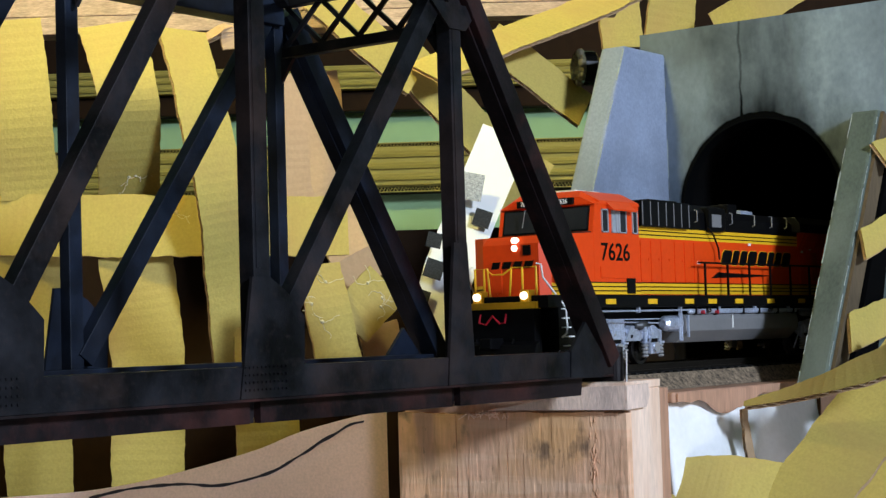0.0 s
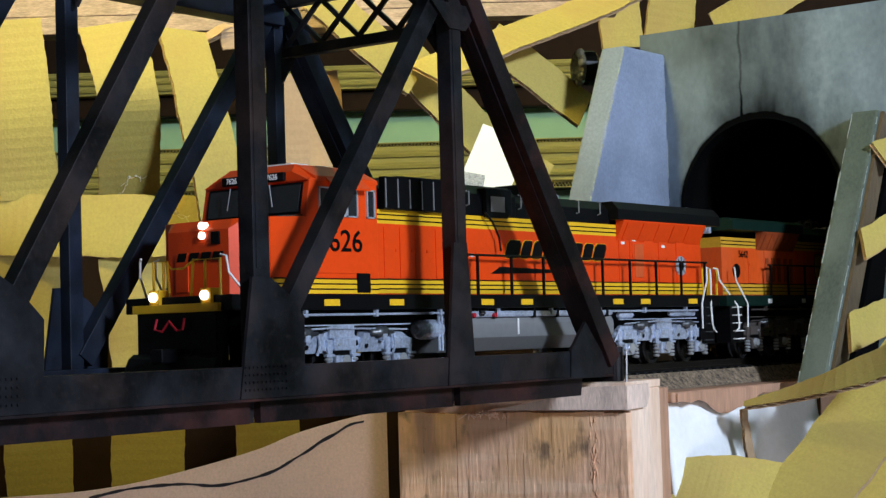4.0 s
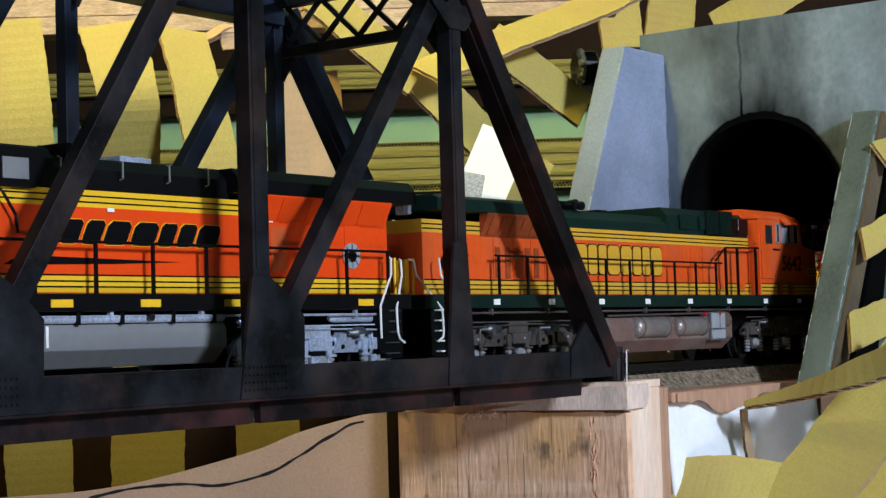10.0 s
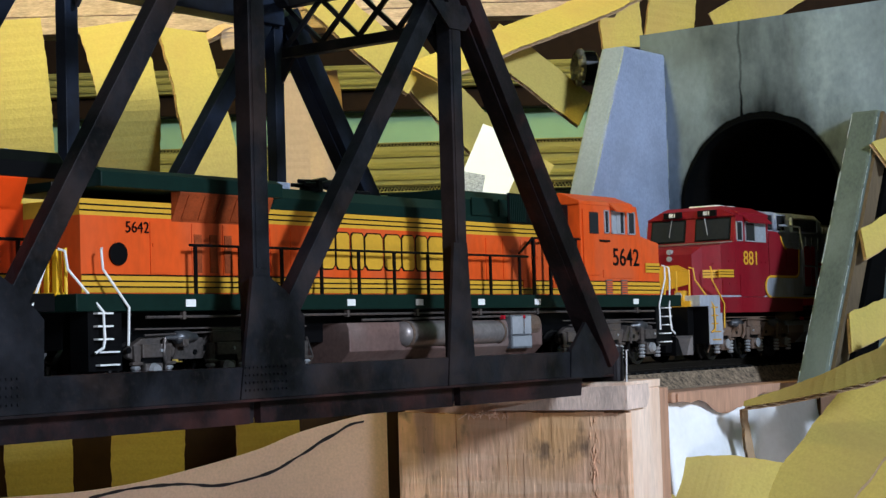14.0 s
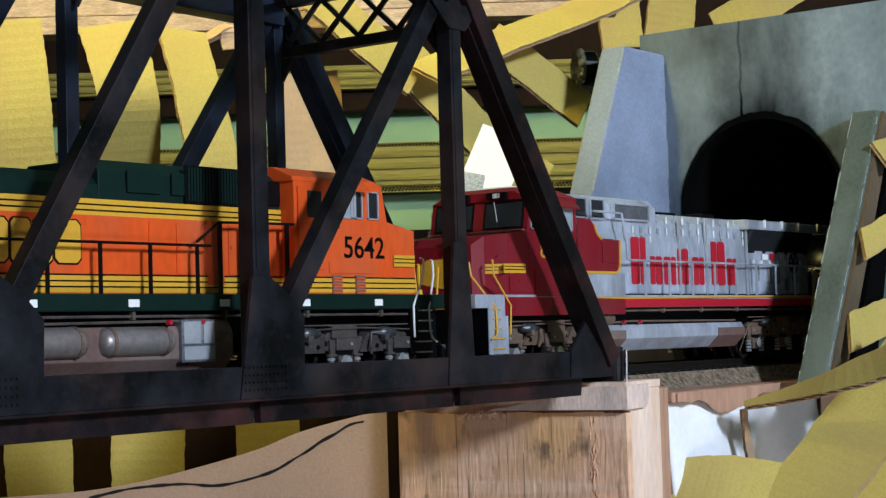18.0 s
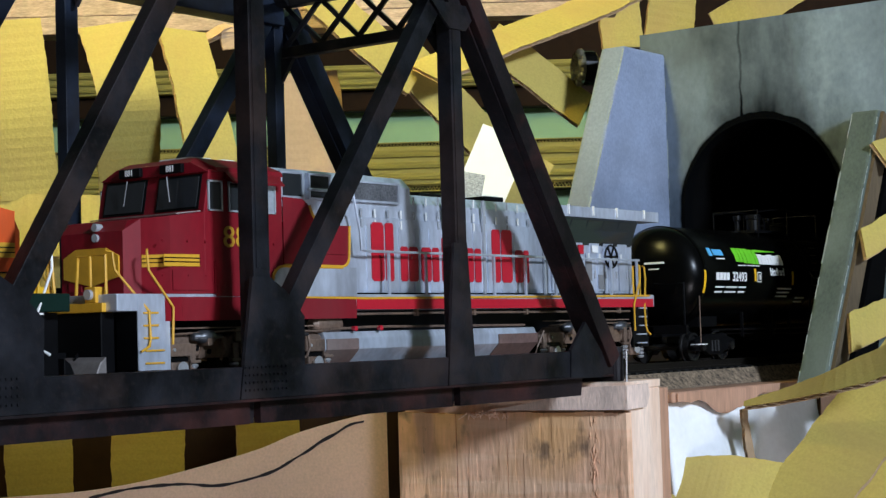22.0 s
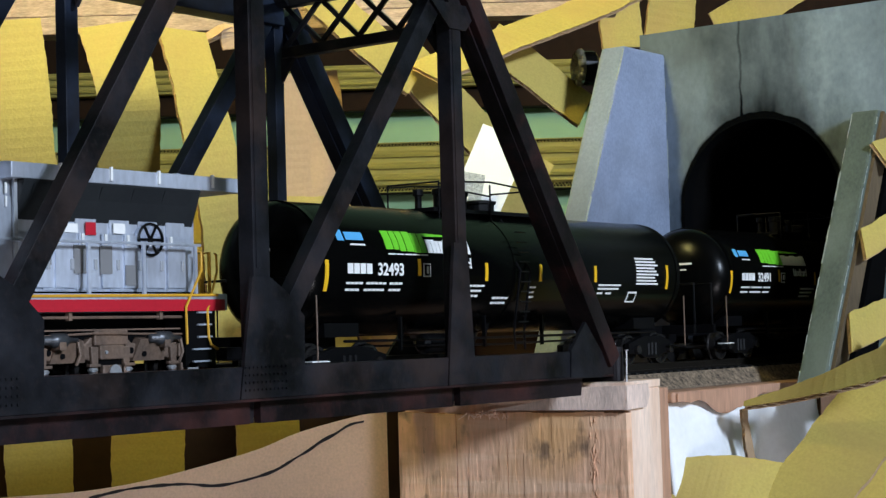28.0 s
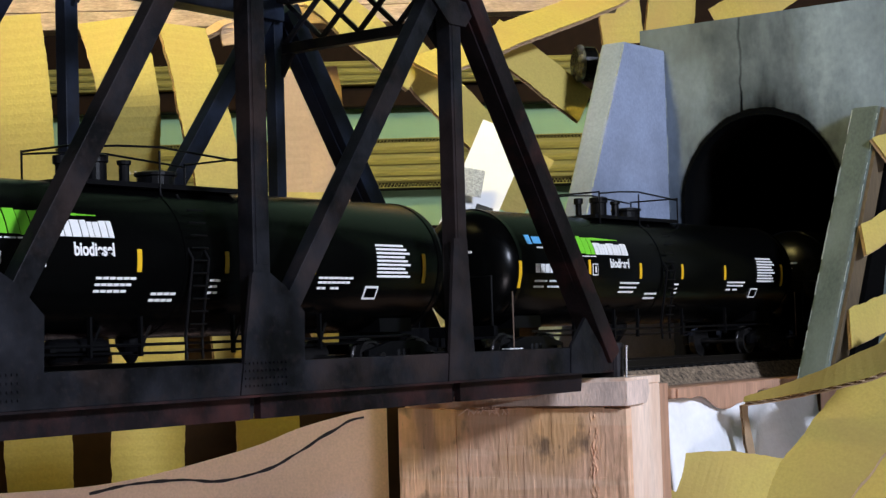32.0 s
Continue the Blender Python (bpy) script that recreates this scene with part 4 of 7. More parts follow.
def paper_strip(points, width, facing, thick, name, label, material):
    rows = []
    line = glide(points, 0.006)
    face = Vector(facing).normalized()
    for i, p in enumerate(line):
        way = (line[min(i + 1, len(line) - 1)] - line[max(i - 1, 0)]).normalized()
        side = way.cross(face).normalized() * width / 2
        n = side.cross(way).normalized() * thick / 2
        rows.append((p - side + n, p + side + n, p + side - n, p - side - n))
    return tagged(mesh_object(name, bm_sheet(rows), material), label, "paper strip")


white_line = [(0.410, 0.119, 0.156), (0.398, 0.124, 0.131), (0.381, 0.133, 0.093), (0.364, 0.142, 0.048), (0.359, 0.151, -0.02)]
pw = paper_strip(white_line, 0.034, (-0.78, -0.60, 0.2), 0.0006, "white_paper_strip", "curved white paper strip with black gauze squares", white_paper)
for (x, y, z), s, turn in (((0.387, 0.125, 0.097), 0.0115, 20), ((0.360, 0.145, 0.083), 0.010, 15), ((0.360, 0.146, 0.064), 0.0125, 20), ((0.355, 0.155, 0.045), 0.0125, 20)):
    bm = bm_box(-s / 2, s / 2, -0.0004, 0.0004, -s / 2, s / 2)
    ob = part("gauze_square", bm, gauze, pw)
    ob.matrix_world = Matrix.Translation((x - 0.004, y - 0.003, z)) @ pose(0, 0, 0, 0, 0, -53) @ pose(0, 0, 0, 0, turn, 0)
pale_gauze = mat("pale_gauze", (0.42, 0.44, 0.45), 0.8, vary=0.5, scale=700, fine=2, bump=0.9)
ob = part("gauze_square", bm_box(-0.011, 0.011, -0.0004, 0.0004, -0.009, 0.009), pale_gauze, pw, "pale grey gauze patch")
ob.matrix_world = Matrix.Translation((0.376, 0.129, 0.119)) @ pose(0, 0, 0, 0, 0, -53) @ pose(0, 0, 0, 0, 12, 0)
knob = thing("black_round_plug", "glossy black round plug held by hot glue", "plug", pose(0.514, 0.117, 0.211, 0, 0, -40))
part("plug_body", bm_lathe([(-0.009, 0.0105), (-0.008, 0.0125), (0.004, 0.0125), (0.0055, 0.0108), (0.0055, 0.009), (0.003, 0.0085)], "x", 24), tank_black, knob, smooth=False)
part("glue_blob", bm_lathe([(-0.0105, 0.003), (-0.010, 0.011), (-0.0075, 0.0140), (-0.005, 0.0128)], "x", 14), clear_glue, knob, "clear hot glue")
for y, z, r in ((-0.0085, 0.0095, 0.0035), (-0.0115, 0.0020, 0.0040), (-0.0105, -0.0065, 0.0032), (-0.0040, -0.0115, 0.0028)):
    part("glue_drop", bm_lathe([(-0.0110, r * 0.3), (-0.0100, r * 0.8), (-0.0080, r), (-0.0060, r * 0.7), (-0.0050, r * 0.2)], "x", 10, (0, y, z)), clear_glue, knob, "clear hot glue", smooth=True)
rng = random.Random(9)
bumps = [(rng.uniform(0.30, 0.51), rng.uniform(-0.09, -0.026), rng.uniform(0.006, 0.018), rng.uniform(-0.0045, 0.0035)) for q in range(60)]
NX, NZ = 64, 22
bm = bmesh.new()
sheets = []
for back in (0.0, 0.003):
    sheet = []
    for i in range(NX + 1):
        col = []
        for j in range(NZ + 1):
            x, z = 0.307 + 0.20 * i / NX, -0.0214 - 0.0640 * j / NZ
            d = sum(h * math.exp(-((x - u) ** 2 + (z - v) ** 2 * 0.6) / (r * r)) for u, v, r, h in bumps)
            col.append(bm.verts.new((x, -0.054 - 0.006 * j / NZ + d * min(1, j / 4) * min(1, i / 10) + back, z)))
        sheet.append(col)
    sheets.append(sheet)
for f, sheet in enumerate(sheets):
    for i in range(NX):
        for j in range(NZ):
            quad = (sheet[i][j], sheet[i + 1][j], sheet[i + 1][j + 1], sheet[i][j + 1])
            bm.faces.new(quad if f else quad[::-1])
ring = [sh[0] + [c[-1] for c in sh[1:]] + sh[-1][-2::-1] + [c[0] for c in sh[-2:0:-1]] for sh in sheets]
for q in range(len(ring[0])):
    p = (q + 1) % len(ring[0])
    bm.faces.new((ring[0][q], ring[0][p], ring[1][p], ring[1][q]))
bmesh.ops.recalc_face_normals(bm, faces=bm.faces)
patch = mesh_object("plaster_cloth_wall", bm, plaster, smooth=True)
tagged(patch, "bright white crumpled plaster cloth below the track", "plaster cloth")
drip = []
for k in range(25):
    t = k / 24
    z = -0.0185 - 0.0025 * abs(math.sin(9 * t + 0.6)) - 0.0085 * max(0, math.sin(4.6 * t - 0.9)) - rng.uniform(0, 0.001)
    drip.append((0.3085 + 0.115 * t, z))
flap = mesh_object("torn_paper_flap", bm_prism([(0.3085, -0.0160)] + drip + [(0.4235, -0.0160)], -0.0616, -0.0606), red_wood)
tagged(flap, "torn reddish paper flap on the board edge", "paper flap")


# ---- rolling stock ----
def seen_box(o, name, x0, x1, yo, z0, z1, m, parent, side, t=0.0004, label=""):
    """A thin plate on the body's side at distance yo from the centre line."""
    a, b = side * yo, side * (yo + t)
    return part(name, bm_box(x0, x1, min(a, b), max(a, b), z0, z1), m, parent, label)


def lettering(body, height, x, yo, z, m, parent, side, squeeze=1.0, bold=0.0, name="number"):
    bm = text_mesh(body, height, squeeze, bold)
    turn = pose(x, side * yo, z, 90, 0, 0 if side < 0 else 180)
    bmesh.ops.transform(bm, matrix=turn, verts=bm.verts)
    return part(name, bm, m, parent, "painted road number")


def slab(x0, x1, z0, z1, turned):
    """Two plain painted bars with clipped corners, one broad and one narrow, in the room of one character."""
    w = x1 - x0
    cut = x0 + w * (0.40 if turned else 0.56)
    out = []
    for a, b in ((x0, cut), (cut + 0.07 * w, x1)):
        c = (b - a) * 0.16
        out.append([(a + c, z0), (b - c, z0), (b, z0 + c), (b, z1 - c), (b - c, z1), (a + c, z1), (a, z1 - c), (a, z0 + c)])
    return out


def emblem(x0, x1, z0, z1, yo, m, parent, side, count, lean, edge=None, rim=0.0006):
    """A row of plain slabs that stands for a painted company mark."""
    step = (x1 - x0) / count
    s = 1 if side < 0 else -1
    for k in range(count):
        a = x0 + k * step + 0.03 * step
        for outline in slab(a, a + step * 0.92, z0, z1, k % 2):
            cx, cz = sum(p[0] for p in outline) / 8, (z0 + z1) / 2
            for grow, off, mm in ([(rim, 0.0, edge)] if edge else []) + [(0.0, 0.00025 if edge else 0.0, m)]:
                o = [(x + math.copysign(grow, x - cx) + s * lean * (z - z0), z + math.copysign(grow, z - cz)) for x, z in outline]
                y0, y1 = side * (yo + off), side * (yo + off + 0.0003)
                part("emblem_block", bm_prism(o, min(y0, y1), max(y0, y1)), mm, parent)


WHEELS = []


def wheelset(parent, x, r, z):
    bm = bmesh.new()
    for s in (-1, 1):
        bm_lathe([(s * 0.0150, r + 0.0012), (s * 0.0160, r + 0.0012), (s * 0.0164, r), (s * 0.0200, r), (s * 0.0202, r * 0.82), (s * 0.0190, r * 0.78), (s * 0.0190, r * 0.35), (s * 0.0206, r * 0.3), (s * 0.0206, 0.001)], "y", 24, into=bm)
    bm_lathe([(-0.015, 0.002), (0.015, 0.002)], "y", 10, into=bm)
    ob = part("wheelset", bm, wheel_steel, parent, smooth=False)
    ob.location = (x, 0, r)
    WHEELS.append((ob, x, r))
    return ob


def loco_truck(loco, x, m):
    tr = new("truck")
    tr.parent = loco
    tr.location = (x, 0, 0)
    tr["label"] = "three-axle truck with coil springs"
    for k in (-1, 0, 1):
        wheelset(tr, 0.041 * k, 0.0104, 0)
    for s in (-1, 1):
        y0, y1 = sorted((s * 0.0245, s * 0.0278))
        out = [(-0.053, 0.0152), (-0.047, 0.0132), (-0.0335, 0.0126), (-0.031, 0.0150), (-0.010, 0.0150), (-0.0075, 0.0126), (0.0075, 0.0126), (0.010, 0.0150), (0.031, 0.0150), (0.0335, 0.0126), (0.047, 0.0132), (0.053, 0.0152), (0.053, 0.0186), (0.045, 0.0232), (0.030, 0.0238), (0.027, 0.0212), (0.012, 0.0212), (0.009, 0.0238), (-0.009, 0.0238), (-0.012, 0.0212), (-0.027, 0.0212), (-0.030, 0.0238), (-0.045, 0.0232), (-0.053, 0.0186)]
        part("side_frame", bm_prism(out, y0, y1, "y", 0.0009), m, tr)
        for k in (-1, 0, 1):
            a, b = sorted((s * 0.0272, s * 0.0300))
            c0, c1 = sorted((s * 0.0280, s * 0.0302))
            x = 0.041 * k
            part("journal_box", bm_box(x - 0.0048, x + 0.0048, a, b, 0.0060, 0.0128, 0.0008), m, tr)
            part("pedestal", bm_box(x - 0.0062, x + 0.0062, c0, c1, 0.0150, 0.0205, 0.0005), m, tr)
            part("journal_gap", bm_box(x - 0.0058, x + 0.0058, min(s * 0.0279, s * 0.0286), max(s * 0.0279, s * 0.0286), 0.0122, 0.0158), black, tr)
            part("pedestal_leg", bm_prism([(x - 0.0092, 0.0090), (x - 0.0066, 0.0090), (x - 0.0062, 0.0200), (x - 0.0100, 0.0200)], min(s * 0.0278, s * 0.0292), max(s * 0.0278, s * 0.0292), "y", 0.0004), m, tr)
            part("pedestal_leg", bm_prism([(x + 0.0066, 0.0090), (x + 0.0092, 0.0090), (x + 0.0100, 0.0200), (x + 0.0062, 0.0200)], min(s * 0.0278, s * 0.0292), max(s * 0.0278, s * 0.0292), "y", 0.0004), m, tr)
            part("axle_cap", bm_lathe([(min(s * 0.0298, s * 0.0318), 0.0030), (max(s * 0.0298, s * 0.0318), 0.0022)], "y", 14, (x, 0, 0.0100)), spring_steel, tr)
            part("frame_hole", bm_lathe([(min(s * 0.0278, s * 0.0280), 0.0013), (max(s * 0.0278, s * 0.0280), 0.0013)], "y", 12, (x + 0.0115, 0, 0.0182)), black, tr)
            part("bolt", bm_lathe([(min(s * 0.0302, s * 0.0308), 0.0007), (max(s * 0.0302, s * 0.0308), 0.0007)], "y", 8, (x - 0.0035, 0, 0.0178)), spring_steel, tr)
            for d in (-0.0088, 0.0088):
                sp = bmesh.new()
                for j in range(4):
                    bm_lathe([(0.0042 + 0.0020 * j, 0.0014), (0.0050 + 0.0020 * j, 0.0022), (0.0058 + 0.0020 * j, 0.0014)], "z", 8, (x + d, s * 0.0285, 0), sp)
                part("coil_spring", sp, spring_steel, tr)
                part("spring_seat", bm_box(x + d - 0.0028, x + d + 0.0028, c0, c1, 0.0122, 0.0134, 0.0003), m, tr)
        for d in (-0.0265, 0.0265):
            part("brake_cylinder", bm_lathe([(d - 0.0080, 0.0008), (d - 0.0076, 0.0018), (d - 0.0040, 0.0018), (d - 0.0036, 0.0027), (d + 0.0030, 0.0027), (d + 0.0034, 0.0012), (d + 0.0090, 0.0008)], "x", 16, (0, s * 0.0304, 0.0228)), brake_grey, tr, smooth=True)
            part("bracket", bm_box(d - 0.0016, d + 0.0016, min(s * 0.0278, s * 0.0330), max(s * 0.0278, s * 0.0330), 0.0190, 0.0222, 0.0003), m, tr)
            part("brake_lever", bm_tube([(d + 0.0090, s * 0.0304, 0.0228), (d + 0.0100, s * 0.0306, 0.0170), (d + 0.0085, s * 0.0300, 0.0130)], 0.0007, 6), m, tr)
        for d in (-0.0205, 0.0205):       # a bent web between two axles that catches the light
            web = bmesh.new()
            y1 = s * 0.0279
            pts = [(d - 0.0085, y1, 0.0140), (d + 0.0085, y1, 0.0140), (d + 0.0060, s * 0.0302, 0.0225), (d - 0.0060, s * 0.0302, 0.0225), (d - 0.0085, s * 0.0250, 0.0140), (d + 0.0085, s * 0.0250, 0.0140), (d + 0.0060, s * 0.0262, 0.0235), (d - 0.0060, s * 0.0262, 0.0235)]
            vs = [web.verts.new(p) for p in pts]
            for f in ((0, 1, 2, 3), (4, 7, 6, 5), (0, 4, 5, 1), (1, 5, 6, 2), (2, 6, 7, 3), (3, 7, 4, 0)):
                web.faces.new([vs[q] for q in f])
            bmesh.ops.recalc_face_normals(web, faces=web.faces)
            part("frame_web", web, m, tr)
            part("web_hole", bm_lathe([(min(s * 0.0283, s * 0.0289), 0.0012), (max(s * 0.0283, s * 0.0289), 0.0012)], "y", 12, (d - 0.003, 0, 0.0168)), black, tr)
        part("spring_beam", bm_box(-0.0500, 0.0500, min(s * 0.0284, s * 0.0292), max(s * 0.0284, s * 0.0292), 0.0262, 0.0268), m, tr)
        part("centre_plate", bm_box(-0.0085, 0.0085, min(s * 0.0278, s * 0.0296), max(s * 0.0278, s * 0.0296), 0.0205, 0.0262, 0.0005), m, tr)
        part("sand_pipe", bm_tube([(-0.050, s * 0.0290, 0.0215), (-0.055, s * 0.0280, 0.0130), (-0.0535, s * 0.0240, 0.0050)], 0.0005, 5), m, tr)
    return tr


def hand_rail(loco, x0, x1, n, side, z0, z1, m, r=0.00065):
    y = side * 0.0313
    for k in range(n):
        x = x0 + (x1 - x0) * k / (n - 1)
        part("stanchion", bm_box(x - 0.0007, x + 0.0007, y - 0.0005, y + 0.0005, z0 - 0.004, z1), m, loco)
    part("hand_rail", bm_tube([(x0 - 0.008, y, z1), (x1 + 0.003, y, z1)], r, 6), m, loco)


def steps(loco, x, s, side, frame_m, tread_m, rail_m):
    """A step well at a corner of the platform; s is the way out to the coupler."""
    y0, y1 = sorted((side * 0.020, side * 0.0318))
    part("step_well", bm_box(min(x, x + s * 0.017), max(x, x + s * 0.017), y0, y1 - 0.0016 if side > 0 else y1, 0.0105, 0.0335), black, loco)
    for k in range(5):
        z = 0.0125 + 0.0050 * k
        a, b = sorted((x + s * (0.0035 if k < 2 else 0.0065), x + s * (0.0135 if k < 2 else 0.0142)))
        c, d = sorted((side * 0.0300, side * 0.0330))
        part("step_tread", bm_box(a, b, c, d, z, z + 0.0007), tread_m, loco)
    part("grab_rail", bm_tube([(x - s * 0.0005, side * 0.0334, 0.0200), (x - s * 0.0010, side * 0.0336, 0.0350), (x + s * 0.0100, side * 0.0315, 0.0500), (x + s * 0.0105, side * 0.0312, 0.0575), (x + s * 0.0092, side * 0.0300, 0.0582)], 0.00055, 6), rail_m, loco)
    part("grab_rail", bm_tube([(x + s * 0.0165, side * 0.0335, 0.0175), (x + s * 0.0125, side * 0.0338, 0.0195), (x + s * 0.0115, side * 0.0336, 0.0225), (x + s * 0.0115, side * 0.0330, 0.0335), (x + s * 0.0235, side * 0.0270, 0.0500), (x + s * 0.0240, side * 0.0262, 0.0570), (x + s * 0.0255, side * 0.0240, 0.0578)], 0.00055, 6), rail_m, loco)



def locomotive(label, k):
    """k holds the sizes and paints. The front looks to -x; x = 0 lies at the painted number, z = 0 at the rail top."""
    o = thing("diesel_locomotive", label, "locomotive", group="locomotives of the train")
    side = k["side"]
    xf, xr, c0, c1, nose = k["front"], k["rear"], k["cab0"], k["cab1"], k["nose"]
    body, roof_m, sill_m, band, rail_m = k["body"], k["roof"], k["sill"], k["band"], k["rail"]
    zs, hw = 0.0405, 0.0245
    part("platform", bm_box(xf, xr, -0.0322, 0.0322, 0.0336, zs, 0.0005), sill_m, o, k.get("sill_label", ""))
    # hood in its sections
    h_end = k["hood_end"]
    x_cab = c1
    yb0, yb1 = k["upper_band"]
    part("hood_side", bm_box(x_cab, h_end, -hw, hw, zs, yb0), k["hood"], o, k.get("hood_label", ""))
    part("upper_stripe", bm_box(x_cab, h_end, -hw + 0.0002, hw - 0.0002, yb0, yb1), k["stripe"], o)
    for j in (0.3, 0.65) if k["stripe"] is not silver else ():
        z = yb0 + (yb1 - yb0) * j
        for s in (-1, 1):
            seen_box(o, "stripe_line", x_cab, h_end, hw - 0.0003, z - 0.0003, z + 0.0003, black, o, s, 0.0003)
    for a, b, z in k["roofs"]:
        part("hood_roof", bm_prism([(-hw + 0.0008, yb1), (hw - 0.0008, yb1), (hw - 0.0012, z - 0.005), (hw - 0.006, z), (-hw + 0.006, z), (-hw + 0.0012, z - 0.005)], a, b, "x", 0.0004), roof_m, o)
    # lower stripes
    for s in (-1, 1):
        z0, z1 = band
        seen_box(o, "lower_stripe", x_cab, h_end, hw, z0, z1, k["stripe"], o, s)
        for j in (0.33, 0.66, 1.02):
            z = z0 + (z1 - z0) * j
            seen_box(o, "stripe_line", x_cab, h_end, hw + 0.0004, z - 0.0003, z + 0.0003, black, o, s, 0.0002)
        for x in k["doors"]:
            seen_box(o, "hood_door", x, x + 0.0102, hw, z1 + 0.0008, yb0 - 0.0015, k["hood"], o, s, 0.0005)
            seen_box(o, "door_latch", x + 0.0083, x + 0.0093, hw + 0.0005, (z1 + yb0) / 2, (z1 + yb0) / 2 + 0.0015, k["hood"], o, s, 0.0005)
    # radiator wings and roof overhang
    r0, r1 = k["rad"]
    zr = k["rad_z"]
    for s in (-1, 1):
        part("radiator_wing", bm_prism([(s * hw, zr - k.get("wing_drop", 0.012)), (s * 0.0300, zr - 0.0005), (s * 0.0300, zr), (s * hw, zr)], r0, r1, "x"), k["wing"], o)
        n = 5
        for j in range(n):
            x = r0 + 0.004 + (r1 - r0 - 0.008) * j / n
            bm = bm_prism([(s * (hw + 0.0006), zr - 0.0106), (s * 0.0299, zr - 0.0014), (s * 0.0303, zr - 0.0014), (s * (hw + 0.0010), zr - 0.0110)], x + 0.0006, x + (r1 - r0 - 0.008) / n - 0.0006, "x")
            part("radiator_grille", bm, k["wing"], o)
    part("radiator_roof", bm_prism([(-0.0302, zr), (0.0302, zr), (0.0302, zr + 0.006), (0.026, k["rad_top"]), (-0.026, k["rad_top"]), (-0.0302, zr + 0.006)], r0 - 0.006, r1 + k["overhang"], "x", 0.0005), roof_m, o)
    for j in range(3):
        x = r0 + 0.012 + j * 0.026
        part("roof_fan", bm_lathe([(k["rad_top"] - 0.0002, 0.0105), (k["rad_top"] + 0.0012, 0.0105), (k["rad_top"] + 0.0015, 0.0090)], "z", 20, (x, 0, 0)), roof_m, o)
    # exhaust, horn, boxes on the roof
    for x0, x1, y0, y1, z0, z1, m in k["roof_bits"]:
        part("roof_box", bm_box(x0, x1, y0, y1, z0, z1, 0.0006), m, o)
    # cab
    zt, ze, zw = k["cab_top"], k["cab_eave"], k["win"][2]
    xw = k["screen"]
    cab = part("cab", bm_prism([(xw - 0.0035, zs), (c1, zs), (c1, ze + 0.001), (xw, ze + 0.001), (xw - 0.0035, zw - 0.001)], -0.0322, 0.0322, "y", 0.0006), body, o)
    part("cab_roof", bm_prism([(-0.0326, ze), (0.0326, ze), (0.0318, ze + 0.0022), (0.020, zt), (-0.020, zt), (-0.0318, ze + 0.0022)], xw + 0.004, c1 + 0.0008, "x", 0.0005), body, cab)
    visor = bmesh.new()
    vs = [visor.verts.new(v) for v in ((xw - 0.0012, -0.0322, ze), (xw - 0.0012, 0.0322, ze), (xw + 0.004, 0.0326, ze), (xw + 0.004, -0.0326, ze),
                                       (xw - 0.0010, -0.0225, ze + 0.0045), (xw - 0.0010, 0.0225, ze + 0.0045), (xw + 0.004, 0.020, zt), (xw + 0.004, -0.020, zt))]
    for f in ((0, 1, 2, 3), (4, 7, 6, 5), (0, 4, 5, 1), (1, 5, 6, 2), (2, 6, 7, 3), (3, 7, 4, 0)):
        visor.faces.new([vs[q] for q in f])
    bmesh.ops.recalc_face_normals(visor, faces=visor.faces)
    part("roof_visor", visor, body, cab)
    for x0, x1, m in ((xw + 0.008, xw + 0.020, white), (xw + 0.026, xw + 0.034, white)):
        part("roof_hatch", bm_box(x0, x1, -0.014, 0.006, zt - 0.0004, zt + 0.0013, 0.0005), m, cab)
    for s in (-1, 1):
        wz0, wz1 = k["win"][2], k["win"][3]
        for a, b, inside in k["panes"]:
            win = seen_box(o, "side_window", a + 0.0006, b - 0.0006, 0.0318, wz0, wz1, inside, cab, s, 0.0006)
            for q in ((a, a + 0.0008, wz0 - 0.0006, wz1 + 0.0006), (b - 0.0008, b, wz0 - 0.0006, wz1 + 0.0006), (a, b, wz0 - 0.0007, wz0), (a, b, wz1, wz1 + 0.0007)):
                seen_box(o, "window_frame", q[0], q[1], 0.0322, q[2], q[3], k["win_frame"], win, s, 0.0007)
        w0, w1 = k["shade"]
        for x in (w0 + 0.001, w1 - 0.0017):
            part("shade_bracket", bm_prism([(s * 0.0322, wz1 + 0.0015), (s * 0.0322, wz1 + 0.0042), (s * 0.0362, wz1 + 0.0004), (s * 0.0362, wz1 - 0.0002)], x, x + 0.0007, "x"), body, cab)
        part("arm_shade", bm_prism([(s * 0.0322, wz1 + 0.0042), (s * 0.0322, wz1 + 0.0050), (s * 0.0372, wz1 + 0.0004), (s * 0.0370, wz1 - 0.0004)], w0, w1, "x"), body, cab)
        for x0, x1, z0, z1 in k["plates"]:
            seen_box(o, "access_panel", x0, x1, 0.0322, z0, z1, body, cab, s, 0.0005)
        if k.get("cab_band"):
            z0, z1 = k["cab_band"]
            seen_box(o, "cab_stripe", c0 + 0.0004, c1 - 0.0008, 0.0322, z0, z1, k["stripe"], cab, s)
            for j in (0.3, 0.65, 1.0):
                z = z0 + (z1 - z0) * j
                seen_box(o, "stripe_line", c0 + 0.0008, c1 - 0.0008, 0.0326, z - 0.0003, z + 0.0003, black, cab, s, 0.0002)
        lettering(k["text"], k["text_h"], 0, 0.0324, k["text_z"], k["text_m"], cab, s, k.get("squeeze", 0.8), 0.00012) if s == side else None
